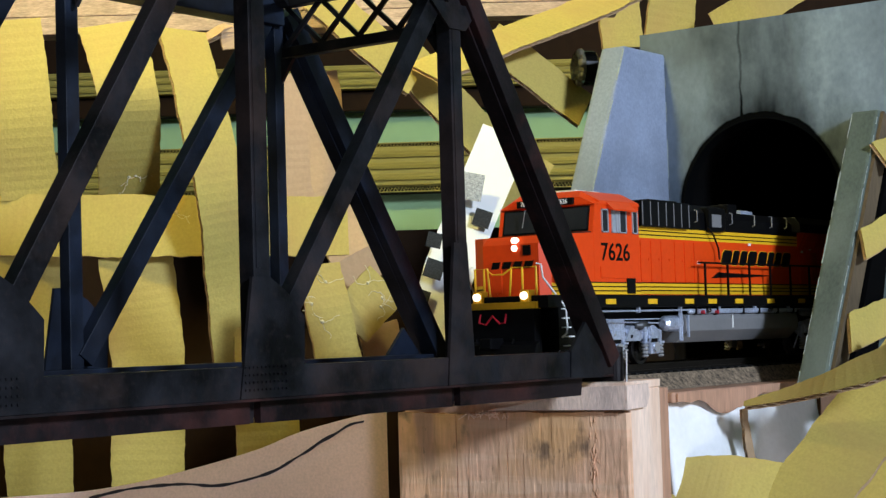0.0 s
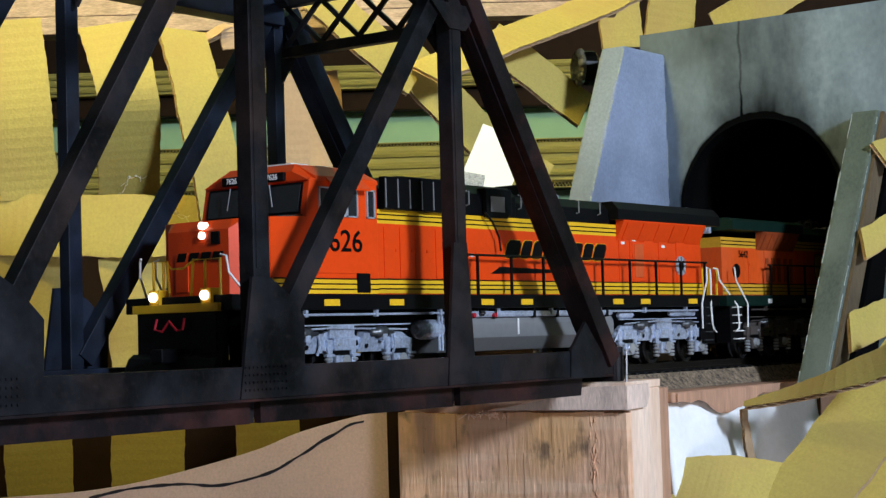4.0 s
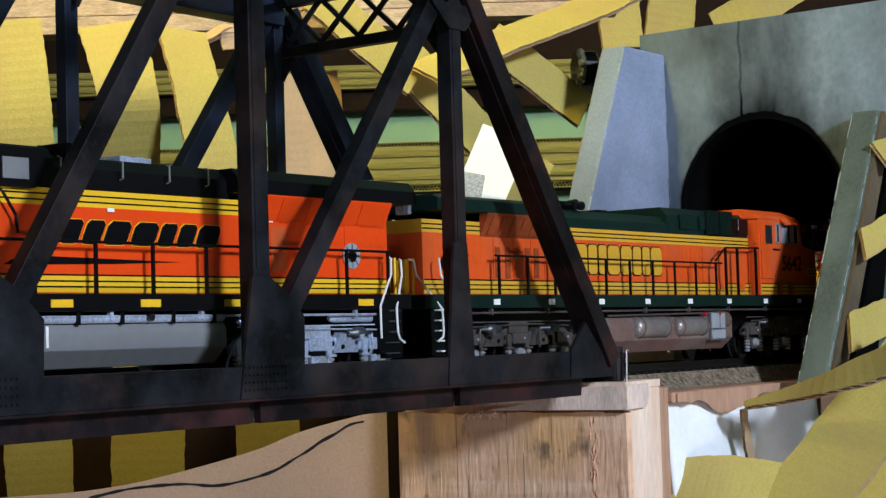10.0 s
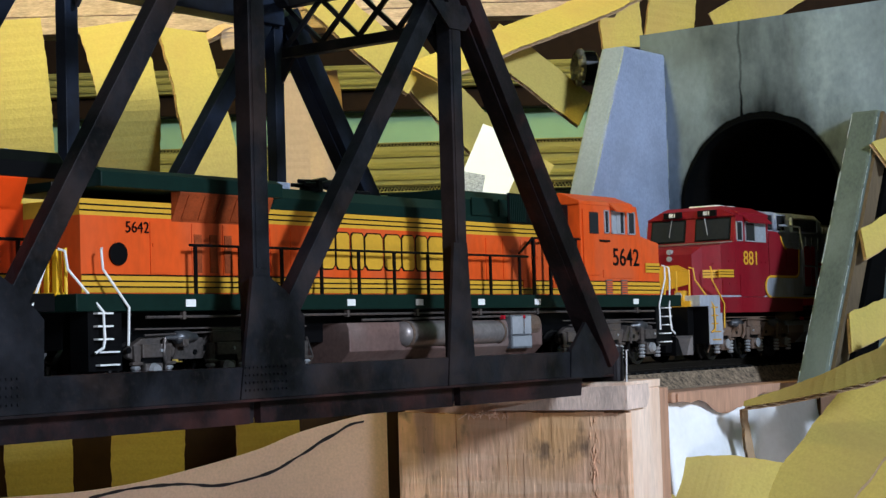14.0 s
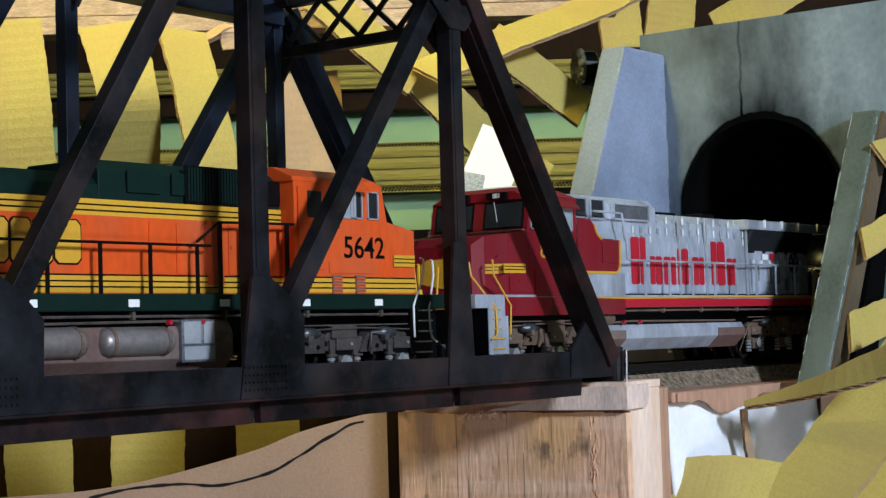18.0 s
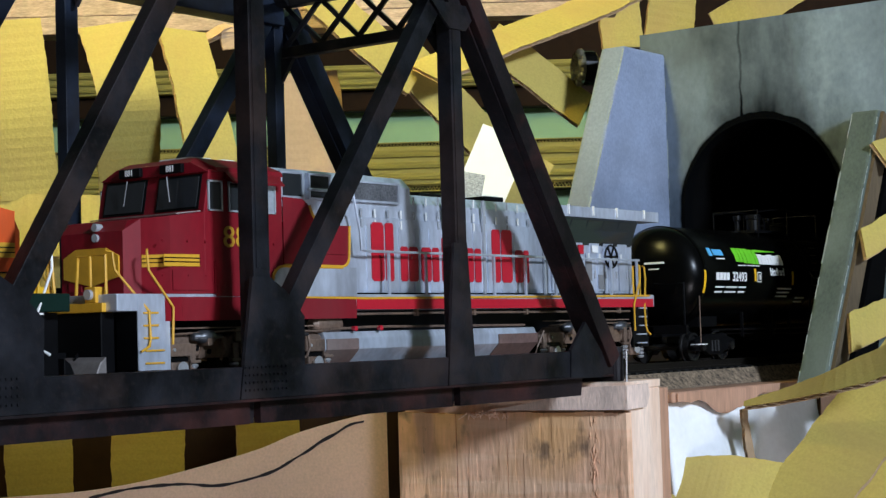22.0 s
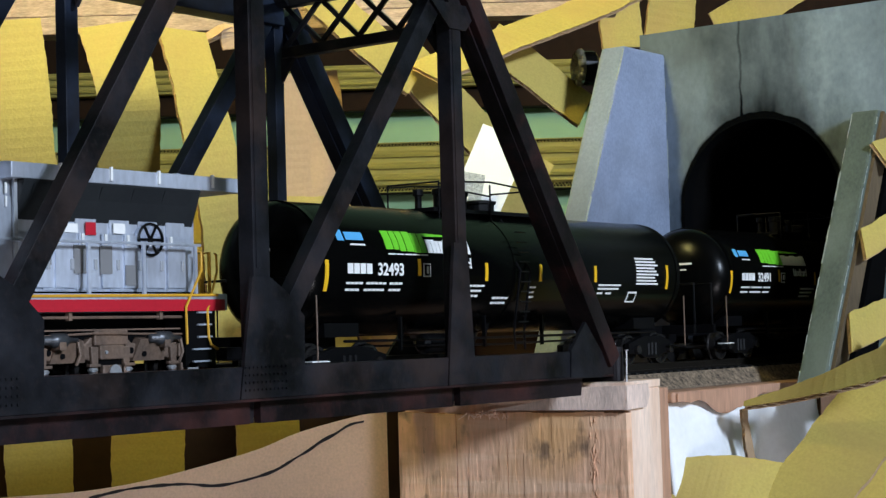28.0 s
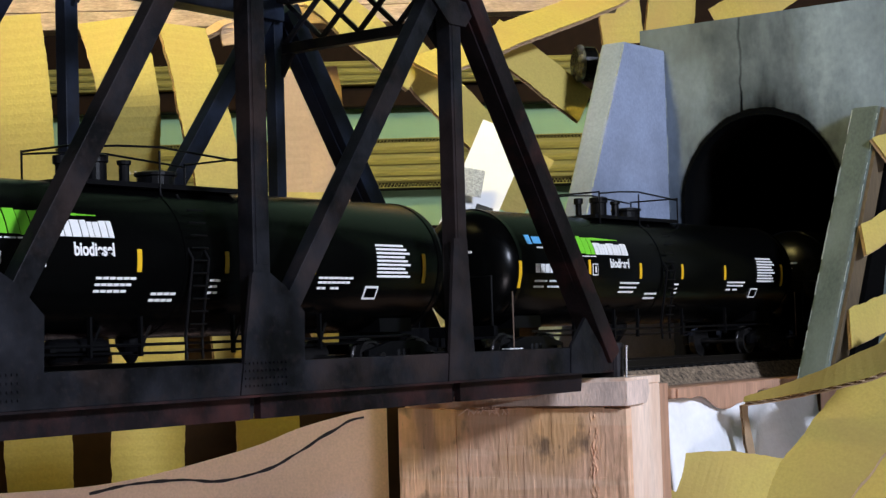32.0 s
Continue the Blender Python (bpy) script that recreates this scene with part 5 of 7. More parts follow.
    # windscreen panes in the front
    for s in (-1, 1):
        for u0, u1, g, m, off, nm in ((zw + 0.0002, ze - 0.0008, 0.0, black, 0.0, "windscreen_gasket"), (zw + 0.0012, ze - 0.0018, 0.0012, glass_dark, 0.0005, "windscreen")):
            q = [(xw - 0.0034 + 0.0035 * (u - zw + 0.001) / (ze + 0.002 - zw) - 0.0004 - off, u) for u in (u0, u1)]
            ya, yb = sorted((s * (0.0035 + g), s * (0.0290 - g)))
            part(nm, bm_prism([q[0], q[1], (q[1][0] + 0.0006, q[1][1]), (q[0][0] + 0.0006, q[0][1])], ya, yb), m, cab)
        part("wiper", bm_tube([(xw - 0.0045, s * 0.012, ze - 0.001), (xw - 0.0050, s * 0.014, zw + 0.004)], 0.0003, 5), grey_tank, cab)
    nb = part("number_board", bm_box(xw - 0.0030, xw + 0.0005, -0.019, -0.006, ze + 0.0004, ze + 0.0044, 0.0004), black, cab)
    nb2 = part("number_board", bm_box(xw - 0.0030, xw + 0.0005, 0.006, 0.019, ze + 0.0004, ze + 0.0044, 0.0004), black, cab)
    for s, nbx in ((-1, nb), (1, nb2)):
        bm = text_mesh(k["text"], 0.0026, 0.9, 0.00005)
        bmesh.ops.transform(bm, matrix=pose(xw - 0.0033, s * 0.0125, ze + 0.0024, 90, 0, -90), verts=bm.verts)
        part("board_number", bm, white, nbx)
    # nose
    nz = k["nose_top"]
    plan = [(xw - 0.003, 0.0321), (c0, 0.0321), (nose + 0.006, 0.0225), (nose, 0.0185), (nose, -0.0185), (nose + 0.006, -0.0225), (c0, -0.0321), (xw - 0.003, -0.0321)]

    def top_z(x):
        return zw - 0.0012 - (zw - 0.0012 - nz) * min(1, max(0, (xw - 0.003 - x) / (xw - 0.003 - nose - 0.004))) - (0.0045 if x <= nose + 0.001 else 0)
    bm = bmesh.new()
    low, high = [bm.verts.new((x, y, zs)) for x, y in plan], [bm.verts.new((x, y, top_z(x))) for x, y in plan]
    lid = [bm.verts.new((nose + 0.004, y, nz)) for y in (0.0175, -0.0175)]
    bm.faces.new(low)
    for q in range(8):
        if q != 3:
            bm.faces.new((low[q], low[(q + 1) % 8], high[(q + 1) % 8], high[q]))
    bm.faces.new((low[3], low[4], high[4], high[3]))
    bm.faces.new((high[3], high[4], lid[1], lid[0]))
    bm.faces.new((high[2], high[3], lid[0]))
    bm.faces.new((high[4], high[5], lid[1]))
    bm.faces.new((high[1], high[2], lid[0]))
    bm.faces.new((high[5], high[6], lid[1]))
    bm.faces.new((high[0], high[1], lid[0], lid[1], high[6], high[7]))
    bmesh.ops.triangulate(bm, faces=[f for f in bm.faces if len(f.verts) > 4])
    bmesh.ops.recalc_face_normals(bm, faces=bm.faces)
    nose_ob = part("nose", bm, k["nose_m"], o)
    xa, xb = xw - 0.0042, xw - 0.0042 - 0.4 * (xw - c0)
    glare = bmesh.new()
    vs = [glare.verts.new((x, y, top_z(x) + dz)) for dz in (0.0003, 0.0008) for x, y in ((xa, -0.0312), (xa, 0.0312), (xb, 0.026), (xb, -0.026))]
    for f in ((3, 2, 1, 0), (4, 5, 6, 7), (0, 1, 5, 4), (1, 2, 6, 5), (2, 3, 7, 6), (3, 0, 4, 7)):
        glare.faces.new([vs[q] for q in f])
    bmesh.ops.recalc_face_normals(glare, faces=glare.faces)
    part("anti_glare_panel", glare, k["glare"], nose_ob)
    for s in (-1, 1):
        if k.get("cab_band"):
            z0, z1 = k["cab_band"]
            for u0, u1, off, m in ((z0, z1, 0.0002, k["stripe"]), (z0 + 0.0018, z0 + 0.0024, 0.0005, black), (z0 + 0.0042, z0 + 0.0048, 0.0005, black)):
                way = Vector((nose + 0.006 - c0, 0.0225 - 0.0321, 0)).normalized()
                n = Vector((way.y, -way.x, 0)) * off
                bm = bm_prism([(c0 + n.x, s * (0.0321 + n.y)), (nose + 0.006 + n.x, s * (0.0225 + n.y)), (nose + 0.0064, s * 0.0220), (c0 + 0.0004, s * 0.0316)], u0, u1, "z")
                part("nose_stripe", bm, m, nose_ob)
    for y in (-0.0030, 0.0030) if k.get("hl_wide") else (0.0,):
        for z in ((nz - 0.0025, nz - 0.0068) if not k.get("hl_wide") else (nz - 0.008,)):
            part("headlight", bm_lathe([(nose - 0.0012, 0.0017), (nose + 0.002, 0.0017)], "x", 14, (0, y - 0.003, z)), lamp_glow if k.get("lit") else lens_grey, nose_ob, "lit headlight" if k.get("lit") else "headlight")
    part("nose_door", bm_box(nose - 0.0005, nose + 0.001, 0.006, 0.014, zs + 0.002, nz - 0.014, 0.0003), k["nose_m"], nose_ob)
    # porch, pilot, ditch lights
    part("pilot", bm_prism([(xf - 0.001, 0.006), (xf + 0.006, 0.006), (xf + 0.006, 0.0336), (xf - 0.001, 0.0336)], -0.024, 0.024, "y", 0.0005), black, o)
    part("plow", bm_prism([(xf - 0.009, 0.004), (xf - 0.001, 0.004), (xf - 0.001, 0.016), (xf - 0.004, 0.014)], -0.027, 0.027, "y", 0.0004), black if not k.get("pilot") else k["pilot"], o)
    for s in (-1, 1):
        far = 0.68 if s > 0 else 1.0
        d = part("ditch_light", bm_lathe([(xf - 0.003, 0.0021), (xf + 0.003, 0.0021)], "x", 14, (0, s * 0.0185 * far, 0.0405)), lamp_glow if k.get("lit") else lens_grey, o, "lit ditch light" if k.get("lit") else "ditch light")
        part("lamp_shroud", bm_box(xf - 0.0015, xf + 0.004, s * 0.0185 * far - 0.0032, s * 0.0185 * far + 0.0032, 0.0372, 0.0436, 0.0004), k["porch"], o)
        part("porch_rail", bm_tube([(xf + 0.002, s * 0.0240 * far, 0.036), (xf + 0.002, s * 0.0240 * far, 0.056), (xf + 0.002, s * 0.0080, 0.056), (xf + 0.002, s * 0.0060, 0.036)], 0.0007, 6), k["porch"], o)
        part("porch_rail", bm_tube([(xf + 0.002, s * 0.0150 * far, 0.036), (xf + 0.002, s * 0.0150 * far, 0.056)], 0.0007, 6), k["porch"], o)
        part("rear_rail", bm_tube([(xr - 0.002, s * 0.0240, 0.036), (xr - 0.002, s * 0.0240, 0.058), (xr - 0.002, s * 0.0100, 0.058), (xr - 0.002, s * 0.0080, 0.036)], 0.0008, 6), k["rear_post"], o)
        for y in (0.0135, 0.0185):
            part("end_post", bm_box(xr - 0.0040, xr - 0.0010, s * y - 0.0014, s * y + 0.0014, 0.0360, 0.0580, 0.0004), k["rear_post"], o)
            part("post_foot", bm_box(xr - 0.0050, xr + 0.0002, s * y - 0.0022, s * y + 0.0022, 0.0400, 0.0414), k["rear_post"], o)
        steps(o, xf + 0.0275, -1, s, sill_m, white if not k.get("pilot") else gold, k.get("grab_front", k["grab"]))
        steps(o, xr - 0.024, 1, s, sill_m, k["rear_tread"], k["grab"])
        hand_rail(o, k["hr"][0], k["hr"][1], k["hr"][2], s, zs, 0.0605, rail_m)
        x = xf + 0.05
        marks = k.get("marks", [])
        while not k.get("marks") and x < xr - 0.03:
            marks.append(x)
            x += k["dash_step"]
        for x in marks:
            seen_box(o, "sill_reflector", x, x + k["dash_w"], 0.0322, 0.0352, 0.0382, k["dash"], o, s, 0.0003)
    part("porch_floor", bm_box(xf - 0.002, xf + 0.004, -0.026, 0.026, 0.0335, 0.0372, 0.0004), k["porch"], o)
    for x, s in ((xf, -1), (xr, 1)):
        part("coupler", bm_box(min(x, x + s * 0.013), max(x, x + s * 0.013), -0.0035, 0.0035, 0.0120, 0.0180, 0.0008), black, o)
        part("air_hose", bm_tube([(x, 0.008, 0.018), (x + s * 0.005, 0.009, 0.013), (x + s * 0.004, 0.0095, 0.006)], 0.0008, 6), black, o)
        for y in (-0.010, 0.014):
            part("air_hose", bm_tube([(x, y, 0.018), (x + s * 0.004, y, 0.012), (x + s * 0.0045, y, 0.007)], 0.0008, 6), black, o)
    part("lamp_plate", bm_box(h_end - 0.002, h_end + 0.0010, side * 0.013 - 0.0042, side * 0.013 + 0.0042, k["upper_band"][1] + 0.0025, k["upper_band"][1] + 0.0148, 0.0010), truck_silver, o)
    part("rear_headlight", bm_lathe([(h_end - 0.001, 0.0024), (h_end + 0.0018, 0.0024)], "x", 14, (0, side * 0.013, k["upper_band"][1] + 0.006)), lens_grey, o)
    part("rear_headlight", bm_lathe([(h_end - 0.001, 0.0024), (h_end + 0.0018, 0.0024)], "x", 14, (0, side * 0.013, k["upper_band"][1] + 0.0115)), lens_grey, o)
    # below the platform
    t0, t1, tz0, tz1 = k["tank"]
    part("fuel_tank", bm_prism([(-0.0285, tz1), (0.0285, tz1), (0.0300, tz1 - 0.003), (0.0300, tz0 + 0.007), (0.0225, tz0), (-0.0225, tz0), (-0.0300, tz0 + 0.007), (-0.0300, tz1 - 0.003)], t0, t1, "x", 0.0006), k["tank_m"], o, k.get("tank_label", ""))
    part("under_frame", bm_box(xf + 0.008, xr - 0.008, -0.014, 0.014, 0.0190, 0.0334), black, o)
    for s in (-1, 1):
        for (a, b, r, z, m) in k["pipes"]:
            part("air_reservoir", bm_lathe([(a, r * 0.5), (a + 0.002, r * 0.92), (a + 0.004, r), (b - 0.004, r), (b - 0.002, r * 0.92), (b, r * 0.5)], "x", 16, (0, s * 0.0262, z)), m, o)
    for s in (-1, 1):
        a, b = k["trucks"][0] - 0.045, k["trucks"][1] + 0.045
        part("conduit", bm_tube([(a, s * 0.0300, 0.0312), ((a + b) / 2, s * 0.0300, 0.0316), (b, s * 0.0300, 0.0312)], 0.0006, 6), k["truck_m"], o)
        part("conduit", bm_tube([(t0 + 0.004, s * 0.0292, tz1 + 0.0012), (t0 + 0.030, s * 0.0300, tz1 + 0.0020), (t1 - 0.01, s * 0.0292, tz1 + 0.0012)], 0.0006, 6), k["truck_m"], o)
        for j in range(8):
            x = a + 0.02 + (b - a - 0.04) * j / 7
            part("pipe_clamp", bm_box(x - 0.0008, x + 0.0008, s * 0.0300 - 0.0010, s * 0.0300 + 0.0010, 0.0302, 0.0334), k["truck_m"], o)
        for x in (t0 + 0.019, t0 + 0.037):
            part("valve_knob", bm_lathe([(min(s * 0.0300, s * 0.0322), 0.0012), (max(s * 0.0300, s * 0.0322), 0.0010)], "y", 10, (x, 0, tz1 + 0.0014)), bright_red, o, "small red valve handle")
        for x in k["trucks"]:
            part("brake_pipe", bm_tube([(x - 0.046, s * 0.0300, 0.0240), (x - 0.010, s * 0.0306, 0.0252), (x + 0.046, s * 0.0300, 0.0240)], 0.00045, 5), k["truck_m"], o)
    for x in k["trucks"]:
        loco_truck(o, x, k["truck_m"])
    return o


ALL = dict(side=-1, win_frame=lens_grey, rear_tread=brake_grey)
unit_one = locomotive("clean orange and black diesel locomotive with yellow stripes", dict(
    ALL, front=-0.070, rear=0.357, cab0=-0.0455, cab1=0.0268, nose=-0.057, screen=-0.0195, glare=pullman_green, hood_end=0.349, body=orange, hood=orange, roof=black, sill=black, stripe=yellow,
    band=(0.0412, 0.0478), cab_band=(0.0407, 0.0474), upper_band=(0.0745, 0.0812), rail=black, roofs=[(0.0268, 0.100, 0.0962), (0.100, 0.152, 0.0975), (0.152, 0.245, 0.0945)],
    doors=[0.04, 0.052, 0.064, 0.080, 0.092, 0.104, 0.252, 0.264, 0.280, 0.297, 0.318], rad=(0.250, 0.347), rad_z=0.0838, rad_top=0.0945, overhang=0.018, wing=orange,
    roof_bits=[(0.160, 0.172, -0.020, -0.006, 0.0935, 0.100, black), (0.1970, 0.2140, -0.010, 0.008, 0.0935, 0.0978, truck_silver), (0.1990, 0.2040, -0.008, 0.006, 0.0976, 0.0986, lens_grey), (0.2070, 0.2120, -0.008, 0.006, 0.0976, 0.0986, lens_grey), (0.056, 0.09, -0.022, 0.0, 0.094, 0.0985, black), (0.122, 0.146, -0.0252, -0.01, 0.082, 0.096, black)],
    cab_top=0.0998, cab_eave=0.0915, win=(-0.0125, 0.0150, 0.0763, 0.0882), panes=[(-0.0142, -0.0070, glass_dark), (-0.0036, 0.0018, glass_pale), (0.0018, 0.0046, lens_grey), (0.0046, 0.0124, glass_dark), (0.0188, 0.0246, glass_dark)], shade=(-0.0085, 0.0165), plates=[(-0.0165, 0.0085, 0.0500, 0.0565)], squeeze=1.12, text="7626", text_h=0.0098, text_z=0.0648, text_m=black, nose_top=0.0738, nose_m=orange,
    lit=True, porch=yellow, rear_post=yellow, grab=white, hr=(0.1055, 0.341, 9), dash=yellow, dash_w=0.0105, marks=[-0.042, -0.0120, 0.0340, 0.0775, 0.1065, 0.1415, 0.186, 0.232, 0.262, 0.318], tank=(0.082, 0.2355, 0.0118, 0.0287), tank_m=grey_tank,
    tank_label="plain grey fuel tank", pipes=[(0.060, 0.080, 0.0048, 0.0235, truck_silver), (0.246, 0.262, 0.0022, 0.0290, truck_silver), (0.304, 0.340, 0.0020, 0.0296, truck_silver)], trucks=(0.003, 0.293), truck_m=truck_silver))
for k in range(4):
    y = 0.0130 - 0.0072 * k
    part("nose_emblem", bm_prism([(y, 0.0560), (y - 0.0052, 0.0560), (y - 0.0066, 0.0598), (y - 0.0014, 0.0598)], -0.0576, -0.0570, "x"), black, unit_one)
part("nose_hatch", bm_box(-0.0578, -0.0568, -0.0135, -0.0085, 0.0630, 0.0685, 0.0003), black, unit_one)
part("jumper_hose", bm_tube([(-0.0725, 0.010, 0.0310), (-0.0735, 0.0105, 0.0265), (-0.0735, 0.006, 0.0255), (-0.0735, 0.0015, 0.0300), (-0.0735, -0.003, 0.0258), (-0.0735, -0.0065, 0.0262), (-0.0725, -0.0068, 0.0310)], 0.0006, 6), bright_red, unit_one, "red jumper hose")
part("porch_chain", bm_tube([(-0.0685, 0.0080, 0.0555), (-0.0690, 0.004, 0.0525), (-0.0690, -0.003, 0.0525), (-0.0685, -0.0080, 0.0555)], 0.0005, 6), yellow, unit_one)
for z in (0.0972, 0.0990):
    part("air_horn", bm_lathe([(0.158, 0.0008), (0.166, 0.0011), (0.175, 0.0026), (0.1755, 0.0022)], "x", 12, (0, -0.012 + 3 * (z - 0.0972), z)), black, unit_one, "black air horn")
seen_box(None, "blower_box", 0.1211, 0.1400, 0.0246, 0.0805, 0.0945, black, unit_one, -1, 0.0022)
seen_box(None, "blower_screen", 0.1245, 0.1365, 0.0269, 0.0835, 0.0915, grey_tank, unit_one, -1, 0.0004)
seen_box(None, "filter_box", 0.0378, 0.0955, 0.0246, 0.0812, 0.0968, black, unit_one, -1, 0.0030)
for j in range(7):
    seen_box(None, "filter_rib", 0.0385 + 0.0092 * j, 0.0392 + 0.0092 * j, 0.0276, 0.0820, 0.0960, grey_tank, unit_one, -1, 0.0004)
for x in (0.0400, 0.0680, 0.1060, 0.152, 0.183, 0.208, 0.230):
    part("roof_grab", bm_tube([(x, -0.0250, 0.0860), (x, -0.0268, 0.0865), (x, -0.0268, 0.0930), (x, -0.0250, 0.0935)], 0.0004, 5), grey_tank, unit_one)
for x, z in ((0.2665, 0.0722), (0.2540, 0.0700), (0.300, 0.0690), (0.1075, 0.0600), (0.1760, 0.0730)):
    seen_box(None, "latch_plate", x, x + 0.0035, 0.0250, z, z + 0.0016, white, unit_one, -1)
seen_box(None, "hood_door", 0.2660, 0.2800, 0.0246, 0.0490, 0.0718, orange, unit_one, -1, 0.0008)
seen_box(None, "door_screen", 0.2680, 0.2780, 0.0254, 0.0510, 0.0705, orange_worn, unit_one, -1, 0.0003)
part("service_hose", bm_tube([(0.118, -0.0275, 0.083), (0.1235, -0.0285, 0.078), (0.129, -0.0285, 0.070), (0.130, -0.0285, 0.063)], 0.0006, 6), black, unit_one)
seen_box(None, "tank_end_rib", 0.0825, 0.0840, 0.0300, 0.0150, 0.0285, truck_silver, unit_one, -1, 0.0012)
for x in (0.0740, 0.0765):
    part("tank_ladder", bm_tube([(x, -0.0300, 0.0130), (x, -0.0300, 0.0300)], 0.0007, 6), truck_silver, unit_one)
emblem(0.137, 0.236, 0.0600, 0.0695, 0.0246, black, unit_one, -1, 4, 0.45, yellow, 0.0003)
part("emblem_underline", bm_prism([(0.126, 0.0515), (0.178, 0.0525), (0.214, 0.0538), (0.134, 0.0552)], -0.0249, -0.0246), black, unit_one)
part("rear_badge", bm_lathe([(-0.0256, 0.0060), (-0.0250, 0.0060)], "y", 24, (0.3222, 0, 0.0585)), silver, unit_one)
part("badge_mark", bm_lathe([(-0.0259, 0.0030), (-0.0257, 0.0030)], "y", 20, (0.3222, 0, 0.0585)), black, unit_one)
for j in range(8):
    a = math.pi * j / 4
    part("badge_spoke", bm_tube([(0.3222 + 0.0030 * math.cos(a), -0.0259, 0.0585 + 0.0030 * math.sin(a)), (0.3222 + 0.0056 * math.cos(a), -0.0259, 0.0585 + 0.0056 * math.sin(a))], 0.0004, 5), grey_tank, unit_one)
part("main_pipe", bm_lathe([(0.0880, 0.0008), (0.0890, 0.0016), (0.2340, 0.0016), (0.2350, 0.0008)], "x", 14, (0, -0.0288, 0.0306)), truck_silver, unit_one, "silver air pipe along the tank", smooth=False)
for x in (0.094, 0.121, 0.156, 0.178, 0.205, 0.228):
    part("pipe_strap", bm_box(x - 0.0010, x + 0.0010, -0.0308, -0.0268, 0.0284, 0.0336, 0.0002), black, unit_one)
for x in (0.108, 0.192):
    part("pipe_valve", bm_lathe([(-0.0330, 0.0009), (-0.0322, 0.0016), (-0.0290, 0.0016)], "y", 10, (x, 0, 0.0312)), wheel_steel, unit_one)
seen_box(None, "cab_vent", 0.0105, 0.0195, 0.0327, 0.0412, 0.0500, black, unit_one, -1)
seen_box(None, "tank_gauge", 0.1405, 0.1417, 0.0301, 0.0200, 0.0282, white, unit_one, -1)

unit_two = locomotive("weathered orange and dark green diesel locomotive coupled backwards", dict(
    dict(ALL, rear_tread=white), side=1, front=-0.062, rear=0.400, cab0=-0.037, cab1=0.0468, nose=-0.050, screen=-0.0135, glare=black, hood_end=0.391, body=orange_worn, hood=orange_worn, roof=pullman_green, sill=pullman_green, stripe=gold,
    band=(0.0412, 0.0480), cab_band=(0.0412, 0.0480), upper_band=(0.0715, 0.0780), rail=black, roofs=[(0.0468, 0.090, 0.0935), (0.090, 0.150, 0.0945), (0.150, 0.300, 0.0885)],
    doors=[0.07, 0.084, 0.10, 0.115, 0.262, 0.275, 0.288, 0.304, 0.322, 0.345], rad=(0.288, 0.343), rad_z=0.0825, rad_top=0.0905, overhang=0.042, wing=rust_screen,
    roof_bits=[(0.255, 0.266, -0.008, 0.010, 0.088, 0.0925, truck_silver), (0.205, 0.215, 0.000, 0.016, 0.088, 0.0905, black), (0.0475, 0.075, 0.0235, 0.0250, 0.0795, 0.0905, black)],
    cab_top=0.0975, cab_eave=0.0905, win=(-0.0090, 0.0250, 0.0757, 0.0875), panes=[(-0.0105, -0.0025, glass_dark), (0.0010, 0.0065, glass_dark), (0.0065, 0.0085, lens_grey), (0.0085, 0.0150, glass_pale), (0.0175, 0.0225, glass_dark)], shade=(-0.0005, 0.0165), plates=[(-0.0080, 0.0250, 0.0500, 0.0545)], squeeze=1.05, text="5642", text_h=0.0098, text_z=0.0620, text_m=black, nose_top=0.0690, nose_m=orange_worn,
    porch=yellow, rear_post=yellow, grab=white, hr=(0.105, 0.3367, 10), dash=white, dash_w=0.0055, dash_step=0.050, tank=(0.084, 0.240, 0.0072, 0.0275), tank_m=tank_brown,
    tank_label="rust brown weathered fuel tank", pipes=[(0.085, 0.112, 0.0060, 0.0250, truck_brown)], trucks=(0.012, 0.318), truck_m=truck_grey))
lettering("5642", 0.0045, 0.362, 0.0250, 0.0675, black, unit_two, 1, 1.0)
part("rear_badge", bm_lathe([(0.0250, 0.0046), (0.0256, 0.0046)], "y", 20, (0.3725, 0, 0.0565)), black, unit_two, "round black badge")
for j in range(2):
    for i in range(9):
        x = 0.0715 + 0.0175 * j + 0.0017 * i
        seen_box(None, "grille_bar", x, x + 0.0009, 0.0252, 0.0792, 0.0936, pullman_green, unit_two, 1, 0.0003)
seen_box(None, "grille_frame", 0.0695, 0.1050, 0.0246, 0.0785, 0.0943, black, unit_two, 1, 0.0005)
for z in (0.0830, 0.0865):
    seen_box(None, "small_window", 0.0605, 0.0640, 0.0246, z, z + 0.0028, lens_grey, unit_two, 1)
for z, y in ((0.0915, 0.010), (0.0930, 0.014), (0.0915, 0.018)):
    part("air_horn", bm_lathe([(0.236, 0.0024), (0.2365, 0.0028), (0.245, 0.0012), (0.254, 0.0009)], "x", 12, (0, y, z)), black, unit_two, "black air horn")
part("horn_bracket", bm_box(0.2440, 0.2470, 0.008, 0.020, 0.0880, 0.0935, 0.0004), black, unit_two)
for x0, x1 in ((0.118, 0.136), (0.096, 0.112)):
    seen_box(None, "hood_hatch", x0, x1, 0.0240, 0.0815, 0.0905, pullman_green, unit_two, 1, 0.0008)
part("high_rail", bm_tube([(0.1050, 0.0313, 0.0620), (0.0922, 0.0313, 0.0705), (0.0500, 0.0313, 0.0712), (0.0184, 0.0330, 0.0707)], 0.00065, 6), black, unit_two)
for x in (0.0919, 0.0761, 0.0510):
    part("stanchion", bm_box(x - 0.0009, x + 0.0009, 0.0307, 0.0319, 0.0400, 0.0708), black, unit_two)
